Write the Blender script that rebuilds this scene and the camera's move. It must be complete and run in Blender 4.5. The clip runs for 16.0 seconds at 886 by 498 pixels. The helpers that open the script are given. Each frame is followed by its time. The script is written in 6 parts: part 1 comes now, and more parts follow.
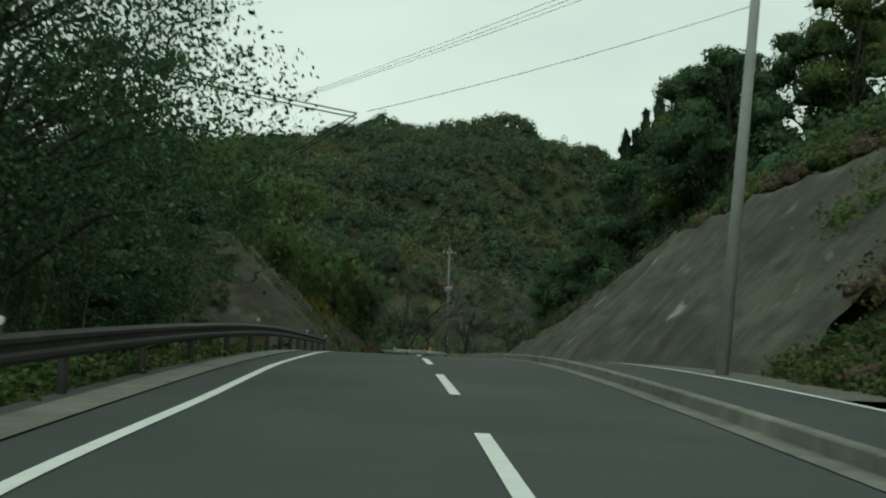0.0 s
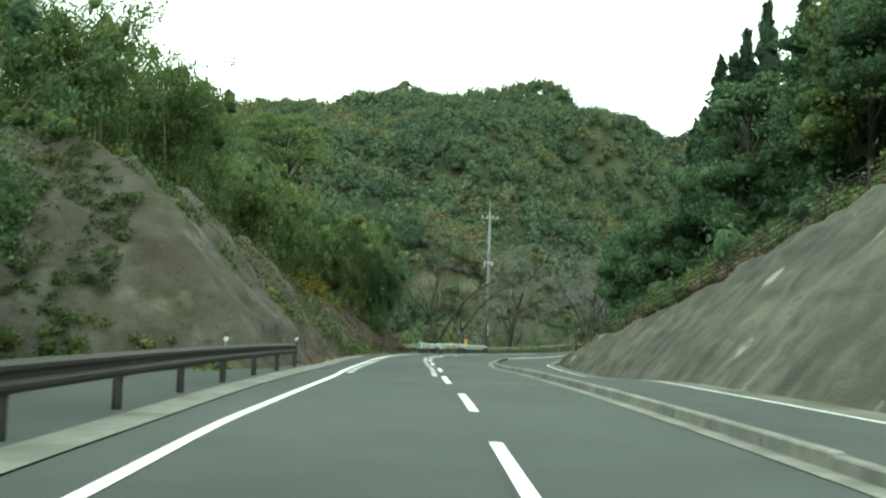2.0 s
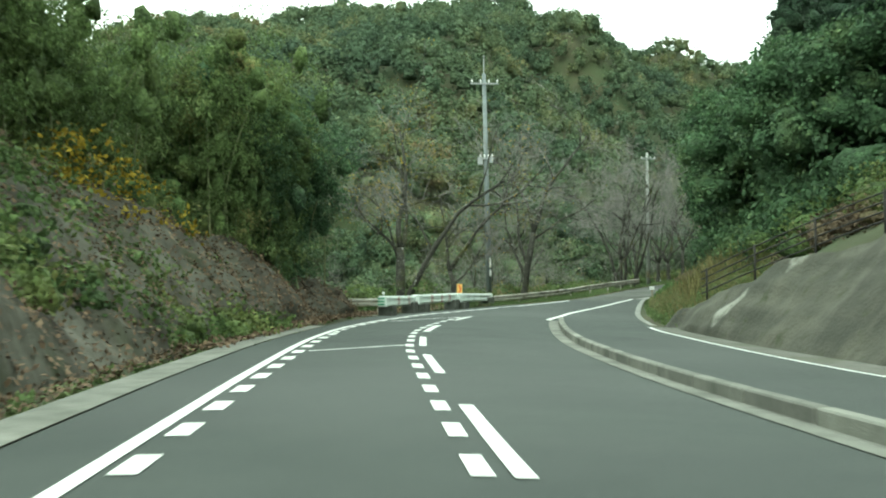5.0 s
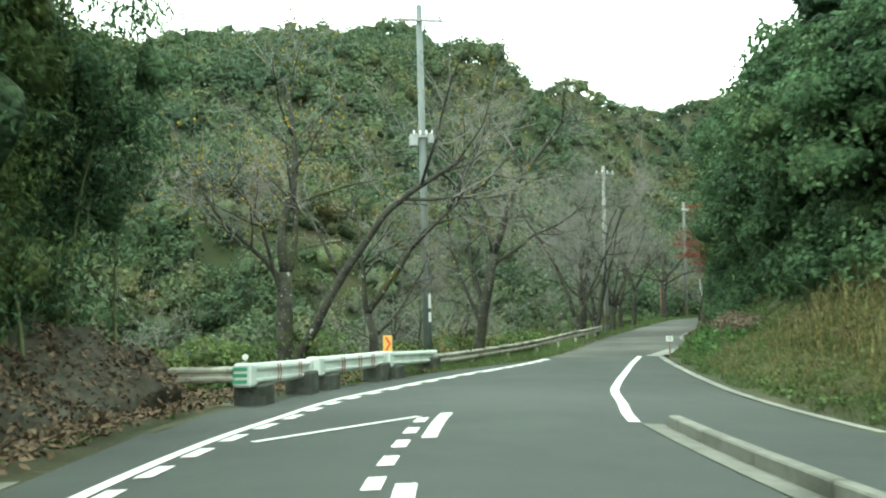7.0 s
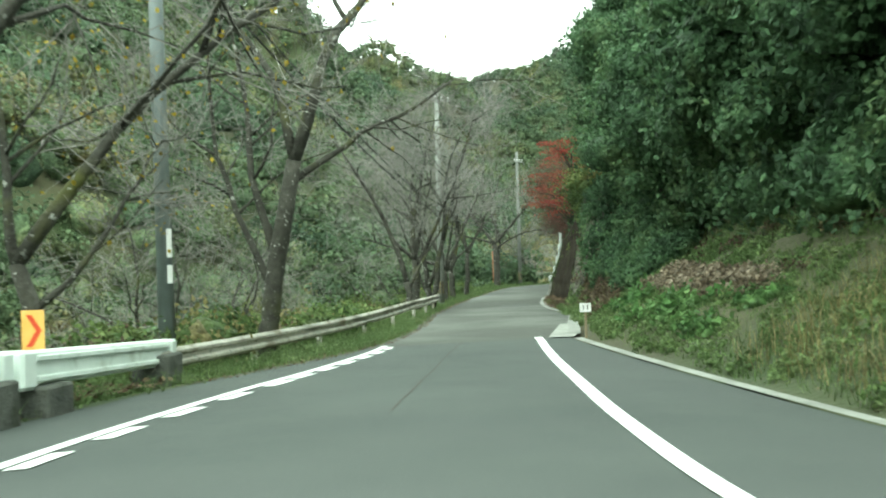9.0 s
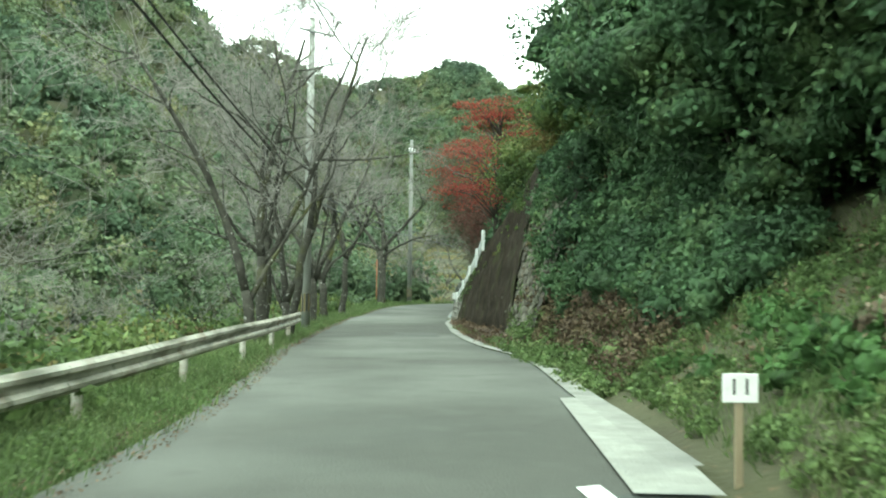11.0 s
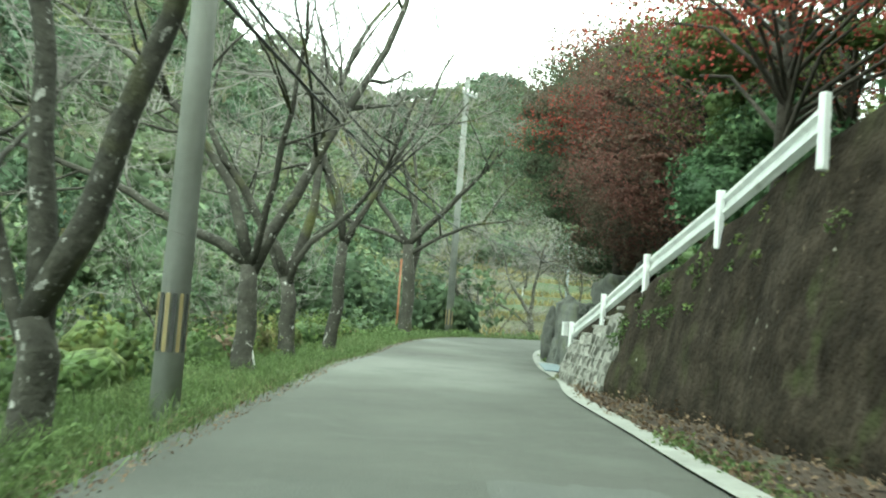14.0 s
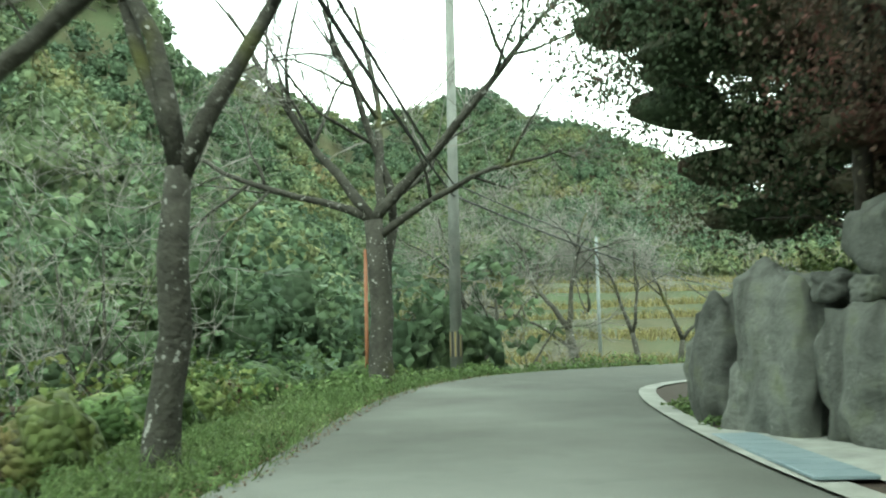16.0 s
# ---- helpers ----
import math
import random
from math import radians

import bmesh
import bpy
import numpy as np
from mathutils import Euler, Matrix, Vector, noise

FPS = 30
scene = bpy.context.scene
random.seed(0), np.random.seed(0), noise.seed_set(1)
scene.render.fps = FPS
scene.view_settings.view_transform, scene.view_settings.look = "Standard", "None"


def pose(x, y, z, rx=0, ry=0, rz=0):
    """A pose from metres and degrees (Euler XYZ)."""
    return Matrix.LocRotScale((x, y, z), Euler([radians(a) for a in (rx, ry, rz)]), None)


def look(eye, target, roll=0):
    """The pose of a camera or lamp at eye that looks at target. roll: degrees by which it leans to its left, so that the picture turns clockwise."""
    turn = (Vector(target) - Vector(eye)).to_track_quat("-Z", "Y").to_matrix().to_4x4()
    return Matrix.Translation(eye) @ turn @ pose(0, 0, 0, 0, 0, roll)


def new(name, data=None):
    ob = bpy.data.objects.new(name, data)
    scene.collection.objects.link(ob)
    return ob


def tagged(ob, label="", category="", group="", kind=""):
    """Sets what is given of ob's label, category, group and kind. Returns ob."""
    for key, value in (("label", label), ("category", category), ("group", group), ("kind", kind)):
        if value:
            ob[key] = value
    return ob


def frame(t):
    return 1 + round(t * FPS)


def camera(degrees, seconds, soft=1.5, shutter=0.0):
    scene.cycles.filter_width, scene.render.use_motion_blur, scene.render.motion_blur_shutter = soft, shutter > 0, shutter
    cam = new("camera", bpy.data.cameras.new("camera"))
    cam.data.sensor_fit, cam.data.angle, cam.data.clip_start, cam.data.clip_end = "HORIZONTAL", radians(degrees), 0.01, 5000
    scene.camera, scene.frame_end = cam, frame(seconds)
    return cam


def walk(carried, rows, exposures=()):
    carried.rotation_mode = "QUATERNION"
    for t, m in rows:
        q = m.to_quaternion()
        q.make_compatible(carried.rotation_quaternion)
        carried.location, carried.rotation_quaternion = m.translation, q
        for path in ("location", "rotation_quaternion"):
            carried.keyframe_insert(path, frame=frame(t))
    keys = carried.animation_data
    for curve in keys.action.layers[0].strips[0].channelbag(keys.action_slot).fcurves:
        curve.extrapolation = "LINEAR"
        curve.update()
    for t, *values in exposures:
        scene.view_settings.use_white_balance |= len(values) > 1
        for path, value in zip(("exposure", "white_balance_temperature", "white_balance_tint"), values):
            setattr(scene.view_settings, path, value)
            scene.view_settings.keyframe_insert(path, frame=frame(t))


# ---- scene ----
# ---------- camera ----------
cam = camera(49.0, 16.0, 2.0, 0.22)
PATH = [
    (0, (2.317, -0.385, 0.119), (2.251, 1.607, 0.281), 2.2),
    (0.5, (1.847, 6.154, 0.313), (1.761, 8.15, 0.421), 2.3),
    (1, (1.364, 12.739, 0.454), (1.267, 14.735, 0.524), 2.9),
    (1.5, (0.807, 19.281, 0.536), (0.701, 21.277, 0.589), 2.5),
    (2, (0.197, 25.822, 0.579), (0.081, 27.815, 0.7), 2.1),
    (2.5, (-0.494, 32.176, 0.507), (-0.494, 34.152, 0.814), 2.0),
    (3, (-1.174, 38.527, 0.326), (-1.143, 40.502, 0.638), 1.5),
    (3.5, (-1.724, 44.685, 0.134), (-1.667, 46.673, 0.347), 0.4),
    (4, (-2.192, 50.901, -0.029), (-2.156, 52.896, 0.103), -0.7),
    (4.5, (-2.607, 56.714, -0.25), (-2.618, 58.713, -0.201), -1.4),
    (4.7, (-2.765, 59.017, -0.342), (-2.787, 61.017, -0.337), -1.2),
    (6.8, (-4.033, 81.954, -1.018), (-3.832, 83.942, -0.928), -0.4),
    (7, (-3.978, 83.710, -1.075), (-3.765, 85.696, -0.972), -1.2),
    (7.5, (-3.735, 88.010, -1.258), (-3.610, 90.002, -1.139), -1.4),
    (8, (-3.208, 92.076, -1.477), (-3.027, 94.064, -1.364), -1.7),
    (8.5, (-2.339, 95.967, -1.645), (-1.885, 97.912, -1.556), -2.0),
    (9, (-1.310, 100.163, -1.787), (-0.705, 102.069, -1.747), -1.9),
    (9.5, (-0.091, 104.339, -1.903), (0.582, 106.222, -1.888), -1.0),
    (10, (1.281, 108.536, -2.081), (2.047, 110.383, -2.038), -0.3),
    (10.2, (1.845, 110.073, -2.078), (2.639, 111.908, -2.026), -0.9),
    (12.3, (8.159, 127.254, -2.302), (9.024, 129.055, -2.199), 5.0),
    (12.5, (8.788, 128.977, -2.336), (9.616, 130.796, -2.257), 5.1),
    (13, (10.366, 133.23, -2.415), (11.168, 135.061, -2.347), 5.7),
    (13.5, (12.046, 137.524, -2.465), (12.842, 139.357, -2.375), 5.7),
    (14, (13.725, 141.693, -2.514), (14.523, 143.523, -2.385), 4.3),
    (14.5, (15.478, 145.936, -2.563), (16.275, 147.763, -2.397), 2.8),
    (15, (17.216, 150.111, -2.502), (18.011, 151.936, -2.312), 1.4),
    (15.5, (18.968, 154.161, -2.555), (19.761, 155.985, -2.341), 0.3),
    (16, (20.662, 158.119, -2.657), (21.486, 159.932, -2.467), -1.3),
]
walk(cam, [(t, look(eye, target, roll)) for t, eye, target, roll in PATH], [
    (0, -1.52, 6500, -15), (0.5, -0.97, 6500, -15), (1.0, -0.37, 6500, -15), (1.5, -0.02, 6500, -15), (2.0, 0.18, 6500, -15), (2.2, -0.07, 6500, -15), (2.5, -1.12, 6500, -15), (3.0, -1.5, 6500, -15), (3.5, -1.32, 6500, -15), (4.0, -0.57, 6500, -15), (4.5, 0.13, 6500, -15), (5.5, 0.45, 6500, -15), (7.0, 0.63, 6500, -15), (8.0, 0.66, 6500, -15), (9.0, 0.85, 6500, -15), (10, 0.93, 6500, -15), (12.5, 1.17, 6500, -16), (14, 1.26, 6500, -16), (15, 1.21, 6500, -16), (16, 0.96, 6500, -16)])

# ---------- world and light: an overcast late-autumn day ----------
world = bpy.data.worlds.new("world")
scene.world = world
world.use_nodes = True
wn, wl = world.node_tree.nodes, world.node_tree.links
wn.clear()
sky = wn.new("ShaderNodeTexSky")
sky.sky_type, sky.sun_disc = "NISHITA", False
sky.sun_elevation, sky.sun_rotation = radians(48), radians(200)
w_co = wn.new("ShaderNodeTexCoord")
w_map = wn.new("ShaderNodeMapping")
w_map.inputs["Scale"].default_value = (1.0, 1.0, 2.6)
w_noise = wn.new("ShaderNodeTexNoise")
w_noise.inputs["Scale"].default_value, w_noise.inputs["Detail"].default_value, w_noise.inputs["Roughness"].default_value = 1.7, 5, 0.5
w_ramp = wn.new("ShaderNodeValToRGB")
w_ramp.color_ramp.elements[0].position, w_ramp.color_ramp.elements[0].color = 0.35, (8.6, 9.1, 9.3, 1)
w_ramp.color_ramp.elements[1].position, w_ramp.color_ramp.elements[1].color = 0.72, (11.5, 11.6, 11.2, 1)
w_mix = wn.new("ShaderNodeMix")
w_mix.data_type = "RGBA"
w_mix.inputs["Factor"].default_value = 0.86
w_back = wn.new("ShaderNodeBackground")
w_back.inputs["Strength"].default_value = 0.225
w_out = wn.new("ShaderNodeOutputWorld")
wl.new(w_co.outputs["Generated"], w_map.inputs["Vector"])
wl.new(w_map.outputs["Vector"], w_noise.inputs["Vector"])
wl.new(w_noise.outputs["Fac"], w_ramp.inputs["Fac"])
wl.new(sky.outputs["Color"], w_mix.inputs[6])
wl.new(w_ramp.outputs["Color"], w_mix.inputs[7])
wl.new(w_mix.outputs[2], w_back.inputs["Color"])
wl.new(w_back.outputs["Background"], w_out.inputs["Surface"])
sun = new("sun", bpy.data.lights.new("sun", "SUN"))
sun.data.energy, sun.data.angle, sun.data.color = 0.7, radians(30), (1.0, 0.97, 0.92)
sun.matrix_basis = look((0, 0, 0), (0.25, 0.62, -0.75))


# ---------- plan: edges of the road as x along y ----------
def lut(*pairs):
    ys, xs = [p[0] for p in pairs], [p[1] for p in pairs]
    return lambda y: np.interp(y, ys, xs)


def soft_lut(width, *pairs):
    """The same, rounded over some metres."""
    ys = np.arange(pairs[0][0], pairs[-1][0] + 0.5, 0.5)
    xs = np.interp(ys, [p[0] for p in pairs], [p[1] for p in pairs])
    n = int(width * 4)
    k = np.exp(-0.5 * (np.arange(-n, n + 1) / (width * 2)) ** 2)
    pad = np.concatenate([2 * xs[0] - xs[n:0:-1], xs, 2 * xs[-1] - xs[-2:-n - 2:-1]])
    xs = np.convolve(pad, k / k.sum(), "valid")
    return lambda y: np.interp(y, ys, xs)


ROAD_Z = soft_lut(4, (-70, -3.2), (-20, -1.85), (-4, -1.3), (4, -1.06), (12, -0.87), (20, -0.77), (28, -0.76), (36, -0.91), (44, -1.14),
                  (52, -1.38), (60, -1.66), (76, -2.17), (92, -2.72), (100, -2.94), (108, -3.27), (116, -3.48), (132, -3.68),
                  (148, -3.83), (158, -3.95), (165, -3.92), (172, -3.8), (180, -3.55), (190, -3.3), (300, -2.5))
DRIVEN = soft_lut(3, (-30, 4.2), (0, 2.3), (12.7, 1.36), (25.8, 0.2), (38.5, -1.17), (50.9, -2.19), (59, -2.77), (82.6, -4.26), (88, -3.69),
                  (96.4, -2.34), (104.5, -0.09), (110, 1.9), (127, 8.2), (141.7, 13.7), (158, 20.7), (190, 36))
LEAN = soft_lut(3, (50, 0), (60, 0), (78, -0.065), (104, -0.065), (122, 0), (130, 0))
ASPHALT_L = soft_lut(1.5, (-60, 4.0), (0, -1.0), (14, -2.1), (20, -2.62), (24, -2.85), (31.6, -3.5), (38.5, -4.1), (45, -4.75), (55, -5.5), (64, -6.1), (66, -6.25),
                     (68, -6.5), (71, -6.72), (76, -7.05), (84, -7.4), (90, -7.3), (94, -7.0), (98, -6.8), (103, -6.1), (107.5, -4.8), (111.5, -3.1), (115, -1.2),
                     (117, 0.2), (119, 1.8), (122, 3.8), (127, 6.0), (134, 8.6), (140, 10.6), (144, 12.3), (149, 14.3), (154, 16.35), (160.5, 19.2),
                     (164.6, 21.0), (167, 22.6), (171.7, 24.9), (176.6, 27.9), (179.4, 30.3), (181.8, 33.4), (183, 36.5), (183.8, 42), (184.4, 50), (186, 70), (200, 140), (260, 400))
ASPHALT_R = soft_lut(1.2, (-60, 14.5), (0, 9.2), (21.7, 8.2), (25.6, 8.0), (29, 7.85), (36, 7.5), (43, 7.0), (48, 6.6), (55, 6.1), (65, 5.7), (75, 5.35),
                     (80, 5.1), (87, 4.5), (95, 4.0), (101, 4.5), (106, 5.2), (112, 6.4), (117, 7.5), (122, 8.7), (124.5, 10.0), (127.5, 11.3),
                     (131, 13.0), (135, 14.8), (139, 15.8), (143, 17.2), (148.5, 19.4), (152, 21), (157.8, 23.5), (161.7, 25.7), (164.7, 26.9),
                     (167.3, 28.2), (171.3, 30.3), (174.7, 32.4), (176.6, 34.4), (177.6, 38), (178.1, 44), (179, 55), (193, 140), (250, 400))
KERB_R = soft_lut(1.2, (-60, 11.0), (0, 5.8), (14, 4.85), (20, 4.5), (24, 4.25), (27, 4.0), (32, 3.48), (38, 2.98), (46.7, 2.24), (54, 1.52), (60, 0.95),
                  (65, 0.55), (70, 0.15), (75, -0.12), (80, -0.3), (86, -0.45), (90, -0.3), (94, 0.0), (97, 0.3), (99, 0.55))
LINE_L = soft_lut(1.0, (-60, 5.2), (0, 0.05), (6, -0.7), (12, -1.05), (16.5, -1.46), (20, -1.8), (25, -2.1), (33, -2.75), (38, -3.25), (43, -3.58), (53, -4.25), (57, -4.68),
                  (64, -5.22), (70, -5.6), (76, -5.98), (82, -6.3), (86, -6.45), (90, -6.42), (92.6, -6.26), (95, -5.94), (97.4, -5.55), (100, -4.95), (102.4, -4.5),
                  (104.3, -4.03), (106.8, -3.14), (110.6, -1.68), (112.8, -0.6), (114.3, 0.1), (116.5, 1.4), (119.2, 2.82), (121, 3.75), (122.4, 4.3))
LINE_C = soft_lut(1.2, (-60, 8.0), (0, 3.2), (14, 2.1), (18.8, 1.7), (33.5, 0.5), (37.5, 0.2), (46.4, -0.5), (52, -1.1), (64, -2.0), (69, -2.55), (75, -3.05),
                  (82, -3.6), (88, -3.75), (92, -3.5), (96, -2.9), (99.4, -2.35), (104, -1.2))
TOE_R = soft_lut(1.0, (-60, 16), (0, 10.6), (10, 10.2), (22, 9.7), (26, 9.3), (31, 9.0), (38, 8.3), (45, 7.9), (50, 7.5), (55, 7.1), (66, 6.6), (75, 6.3), (80, 6.0),
                 (88, 5.4), (95, 4.9), (101, 4.9), (106, 5.5), (112, 6.7), (117, 7.8), (122, 9.2), (127.5, 12.0), (135, 15.4), (139, 16.8),
                 (143, 18.5), (148.5, 20.4), (152, 21.75), (158, 24.25), (162, 25.85), (163.3, 26.5), (165, 30), (171.3, 32.5), (174.7, 34.6), (176.4, 37), (177.2, 41), (177.9, 48), (179, 60), (193, 141), (250, 401))


def road_z(x, y):
    return ROAD_Z(y) + LEAN(y) * np.clip(x - DRIVEN(y), 0, 9)


def step(a, b, v):
    t = np.clip((v - a) / (b - a), 0, 1)  # b below a turns it round
    return t * t * (3 - 2 * t)


def waves(x, y, size, seed):
    """Smooth uneven ground from a few crossed sines, about -1 to 1."""
    r = random.Random(seed)
    out = 0.0
    for n in range(7):
        a, f, p = r.uniform(0, 6.28), r.uniform(0.6, 1.9) * 6.28 / size, r.uniform(0, 6.28)
        out = out + np.sin((x * math.cos(a) + y * math.sin(a)) * f + p)
    return out / 3.2


CUT_L = soft_lut(1.5, (-80, 5.5), (40, 5.5), (47, 6.2), (50, 6.8), (54, 7.2), (60, 7.6), (66, 7.0), (71, 5.8), (77, 5.0), (82, 4.4), (86, 3.6), (90, 3.0), (95, 2.8), (99, 2.3), (102, 1.5), (104.5, 0.4), (106, 0), (400, 0))
CUT_R = soft_lut(1.5, (-80, 7.5), (30, 7.5), (42, 7.7), (50, 7.8), (58, 7.6), (63, 7.0), (67, 6.1), (71, 5.5), (77, 4.4), (82, 3.8), (89, 2.9), (94, 1.7), (98, 0.6), (104, 0.6),
                 (130, 2.0), (134, 4.0), (138, 5.6), (143, 5.4), (146, 4.3), (149, 3.5), (152.1, 2.8), (155.8, 2.1), (158.9, 1.5), (162, 0.9), (164, 0.4), (166, 0.1), (168, 0.0), (400, 0))
TAN_R = lut((-80, 1.07), (90, 1.07), (100, 0.6), (128, 0.65), (136, 1.6), (139, 3.6), (142, 5.0), (165, 5.0), (172, 0.6), (400, 0.6))
LEVEL_R = lut((-80, 0.3), (96, 0.3), (140, 0.3), (146, 2.5), (160, 4.0), (172, 4.0), (400, 2))
RISE_R = lut((-80, 0.5), (60, 0.55), (92, 0.62), (110, 0.75), (140, 0.8), (165, 0.7), (180, 0.35), (400, 0.25))
HILL_ALONG = ((-80, -40, -10, 20, 45, 60, 80, 110, 150), (0.84, 0.87, 0.875, 0.945, 0.972, 1.05, 1.13, 1.08, 1.05))
HILL_EDGE = lut((-3000, 300), (-300, 118), (-100, 126), (-40, 136), (-12, 150), (10, 172), (40, 210), (90, 290), (150, 390), (400, 720), (3000, 3000))


def spur_rise(x, y):
    """How far behind the foot of the spur's end a place lies."""
    return -0.26 * (x + 8.2) + 0.965 * (y - 55.2)


def ground_z(x, y):
    x, y = np.asarray(x, float), np.asarray(y, float)
    zc = ROAD_Z(y)
    c = np.where(y < 95, 1.0, 0.92)
    dl, dr = (ASPHALT_L(y) - x) * c, (x - TOE_R(y)) * c
    rough = waves(x, y, 9, 3) * 0.35 + waves(x, y, 31, 5) * 0.8
    z = road_z(np.clip(x, ASPHALT_L(y), TOE_R(y)), y) - 0.14
    # left: a dip beside the rail, a cutting, then the valley
    b = step(100, 105.5, y)
    dip = -0.05 - 2.4 * step(2.2, 6.5, dl) + 9 * step(16, 60, dl) + rough * step(3, 9, dl)
    top = CUT_L(y)
    cut = np.minimum(np.maximum(dl - 1.3, 0) * 1.19, top)
    cut = cut + np.maximum(dl - 1.3 - top / 1.19, 0) * 0.33 + rough * 0.6 * step(2.5, 8, dl)
    cut = 20 * np.tanh(cut / 20)
    vale = -0.02 - 5.5 * step(1.6, 15, dl) - 2.5 * step(15, 32, dl) + rough * step(2, 9, dl)
    nose = np.minimum(cut, spur_rise(x, y) * 1.22)
    left = np.maximum(dip, nose) * (1 - b) + vale * b
    # right: cutting, bank, walled ramp, hill behind
    top = CUT_R(y)
    up = np.minimum(np.maximum(dr, 0) * TAN_R(y), top)
    more = np.maximum(dr - top / TAN_R(y) - LEVEL_R(y), 0)
    up = up + 26 * np.tanh(more * RISE_R(y) / 26) + rough * 0.7 * step(1.0, 8, more)
    left = left * (1 - 0.75 * step(180, 188, y))
    z = z + np.where(dl > 0, left, 0) + np.where(dr > 0, up, 0)
    # the dressed faces stand proud of the earth
    z = z - 0.5 * step(1.0, 1.6, dl) * step(58, 61, y) * step(103, 100, y) * step(1.3 + CUT_L(y) / 1.19 + 1.2, CUT_L(y) / 1.19 + 0.6, dl)
    z = z - 0.45 * step(0.0, 0.6, dr) * (1 - step(-0.4, 0.8, dr - top / TAN_R(y))) * (step(99, 96, y) + step(132, 134, y))
    # the wooded hill across the valley, and more beyond
    d = np.maximum(y - HILL_EDGE(x), 0) * 0.74
    hill = (70 + 33 * np.exp(-((x + 8) / 75) ** 2)) * (step(-60, 185, d) - step(-60, 185, 0.0))
    hill = hill * (1 + 0.10 * waves(x, y, 95, 11)) + waves(x, y, 42, 12) * 3.0 * step(5, 60, d)
    hill = hill * np.interp(x, HILL_ALONG[0], HILL_ALONG[1]) + 11 * np.exp(-((x - 36) / 17) ** 2 - ((y - 322) / 26) ** 2)
    z = z + hill * step(0, 25, d)
    for high, hx, hy, wx, wy in ((7, -15, 400, 45, 45), (-3, -25, 293, 18, 25), (5, 38, 305, 14, 20), (10, 80, 440, 22, 30), (-5, 132, 485, 12, 30), (5, 172, 465, 22, 40)):
        z = z + high * np.exp(-((x - hx) / wx) ** 2 - ((y - hy) / wy) ** 2)
    # terraced fields beyond the bend
    s = np.hypot(x - 20, y - 158)
    a = np.degrees(np.arctan2(x - 20, y - 158))
    z = z + 1.25 * np.floor(np.clip((s - 46) / 7.5, 0, 6)) * step(22, 26, a) * step(60, 50, a) * (y > 188)
    off_road = step(25, 90, np.maximum(dl, dr))
    z = z + off_road * (64 * np.exp(-((x - 188) / 74) ** 2 - ((y - 458) / 110) ** 2) + 35 * np.exp(-((x + 330) / 150) ** 2 - ((y - 330) / 190) ** 2))
    z = z + 60 * step(420, 1100, np.hypot(x, y - 100)) * (1 + 0.4 * waves(x, y, 600, 21))
    return z


# ---------- mesh tools ----------
class Build:
    """Collects vertices and faces of one part."""

    def __init__(self):
        self.v, self.f = [], []

    def add(self, verts, faces):
        n = len(self.v)
        self.v += [tuple(p) for p in verts]
        self.f += [tuple(i + n for i in f) for f in faces]
        return self

    def box(self, lo, hi, bevel=0.0, m=None):
        bm = bmesh.new()
        bmesh.ops.create_cube(bm, size=1)
        lo, hi = Vector(lo), Vector(hi)
        for v in bm.verts:
            v.co = Vector((lo[i] + (v.co[i] + 0.5) * (hi[i] - lo[i]) for i in range(3)))
        if bevel:
            bmesh.ops.bevel(bm, geom=bm.edges[:], offset=bevel, segments=1, affect="EDGES")
        bm.verts.index_update()
        pts = [m @ v.co if m else v.co for v in bm.verts]
        self.add(pts, [[v.index for v in f.verts] for f in bm.faces])
        bm.free()
        return self

    def tube(self, pts, radii, sides=8, caps=True):
        pts = [Vector(p) for p in pts]
        n0, ring, side = len(self.v), [], Vector((1, 0, 0))
        for i, p in enumerate(pts):
            way = (pts[min(i + 1, len(pts) - 1)] - pts[max(i - 1, 0)]).normalized()
            side = side - way * side.dot(way)
            if side.length < 1e-3:
                side = way.orthogonal()
            side.normalize()
            up = way.cross(side)
            r = radii[i] if hasattr(radii, "__len__") else radii
            for k in range(sides):
                a = 6.28318 * k / sides
                self.v.append(tuple(p + (side * math.cos(a) + up * math.sin(a)) * r))
        for i in range(len(pts) - 1):
            for k in range(sides):
                a, b = n0 + i * sides + k, n0 + i * sides + (k + 1) % sides
                self.f.append((a, b, b + sides, a + sides))
        if caps:
            self.f.append(tuple(range(n0 + sides - 1, n0 - 1, -1)))
            self.f.append(tuple(range(n0 + (len(pts) - 1) * sides, n0 + len(pts) * sides)))
        return self

    def sweep(self, section, path, closed=True):
        """A section of (out, up) pairs along a level path; out is to the path's right."""
        path = [Vector(p) for p in path]
        n0, m = len(self.v), len(section)
        for i, p in enumerate(path):
            way = path[min(i + 1, len(path) - 1)] - path[max(i - 1, 0)]
            way.z = 0
            way.normalize()
            out = Vector((way.y, -way.x, 0))
            for o, u in section:
                self.v.append(tuple(p + out * o + Vector((0, 0, u))))
        for i in range(len(path) - 1):
            for k in range(m if closed else m - 1):
                a, b = n0 + i * m + k, n0 + i * m + (k + 1) % m
                self.f.append((a, a + m, b + m, b))
        if closed:
            self.f.append(tuple(range(n0, n0 + m)))
            self.f.append(tuple(range(n0 + len(path) * m - 1, n0 + (len(path) - 1) * m - 1, -1)))
        return self

    def mesh(self, name, mat, smooth=False):
        me = bpy.data.meshes.new(name)
        me.from_pydata(self.v, [], self.f)
        me.materials.append(mat)
        if smooth:
            me.shade_smooth()
        return me


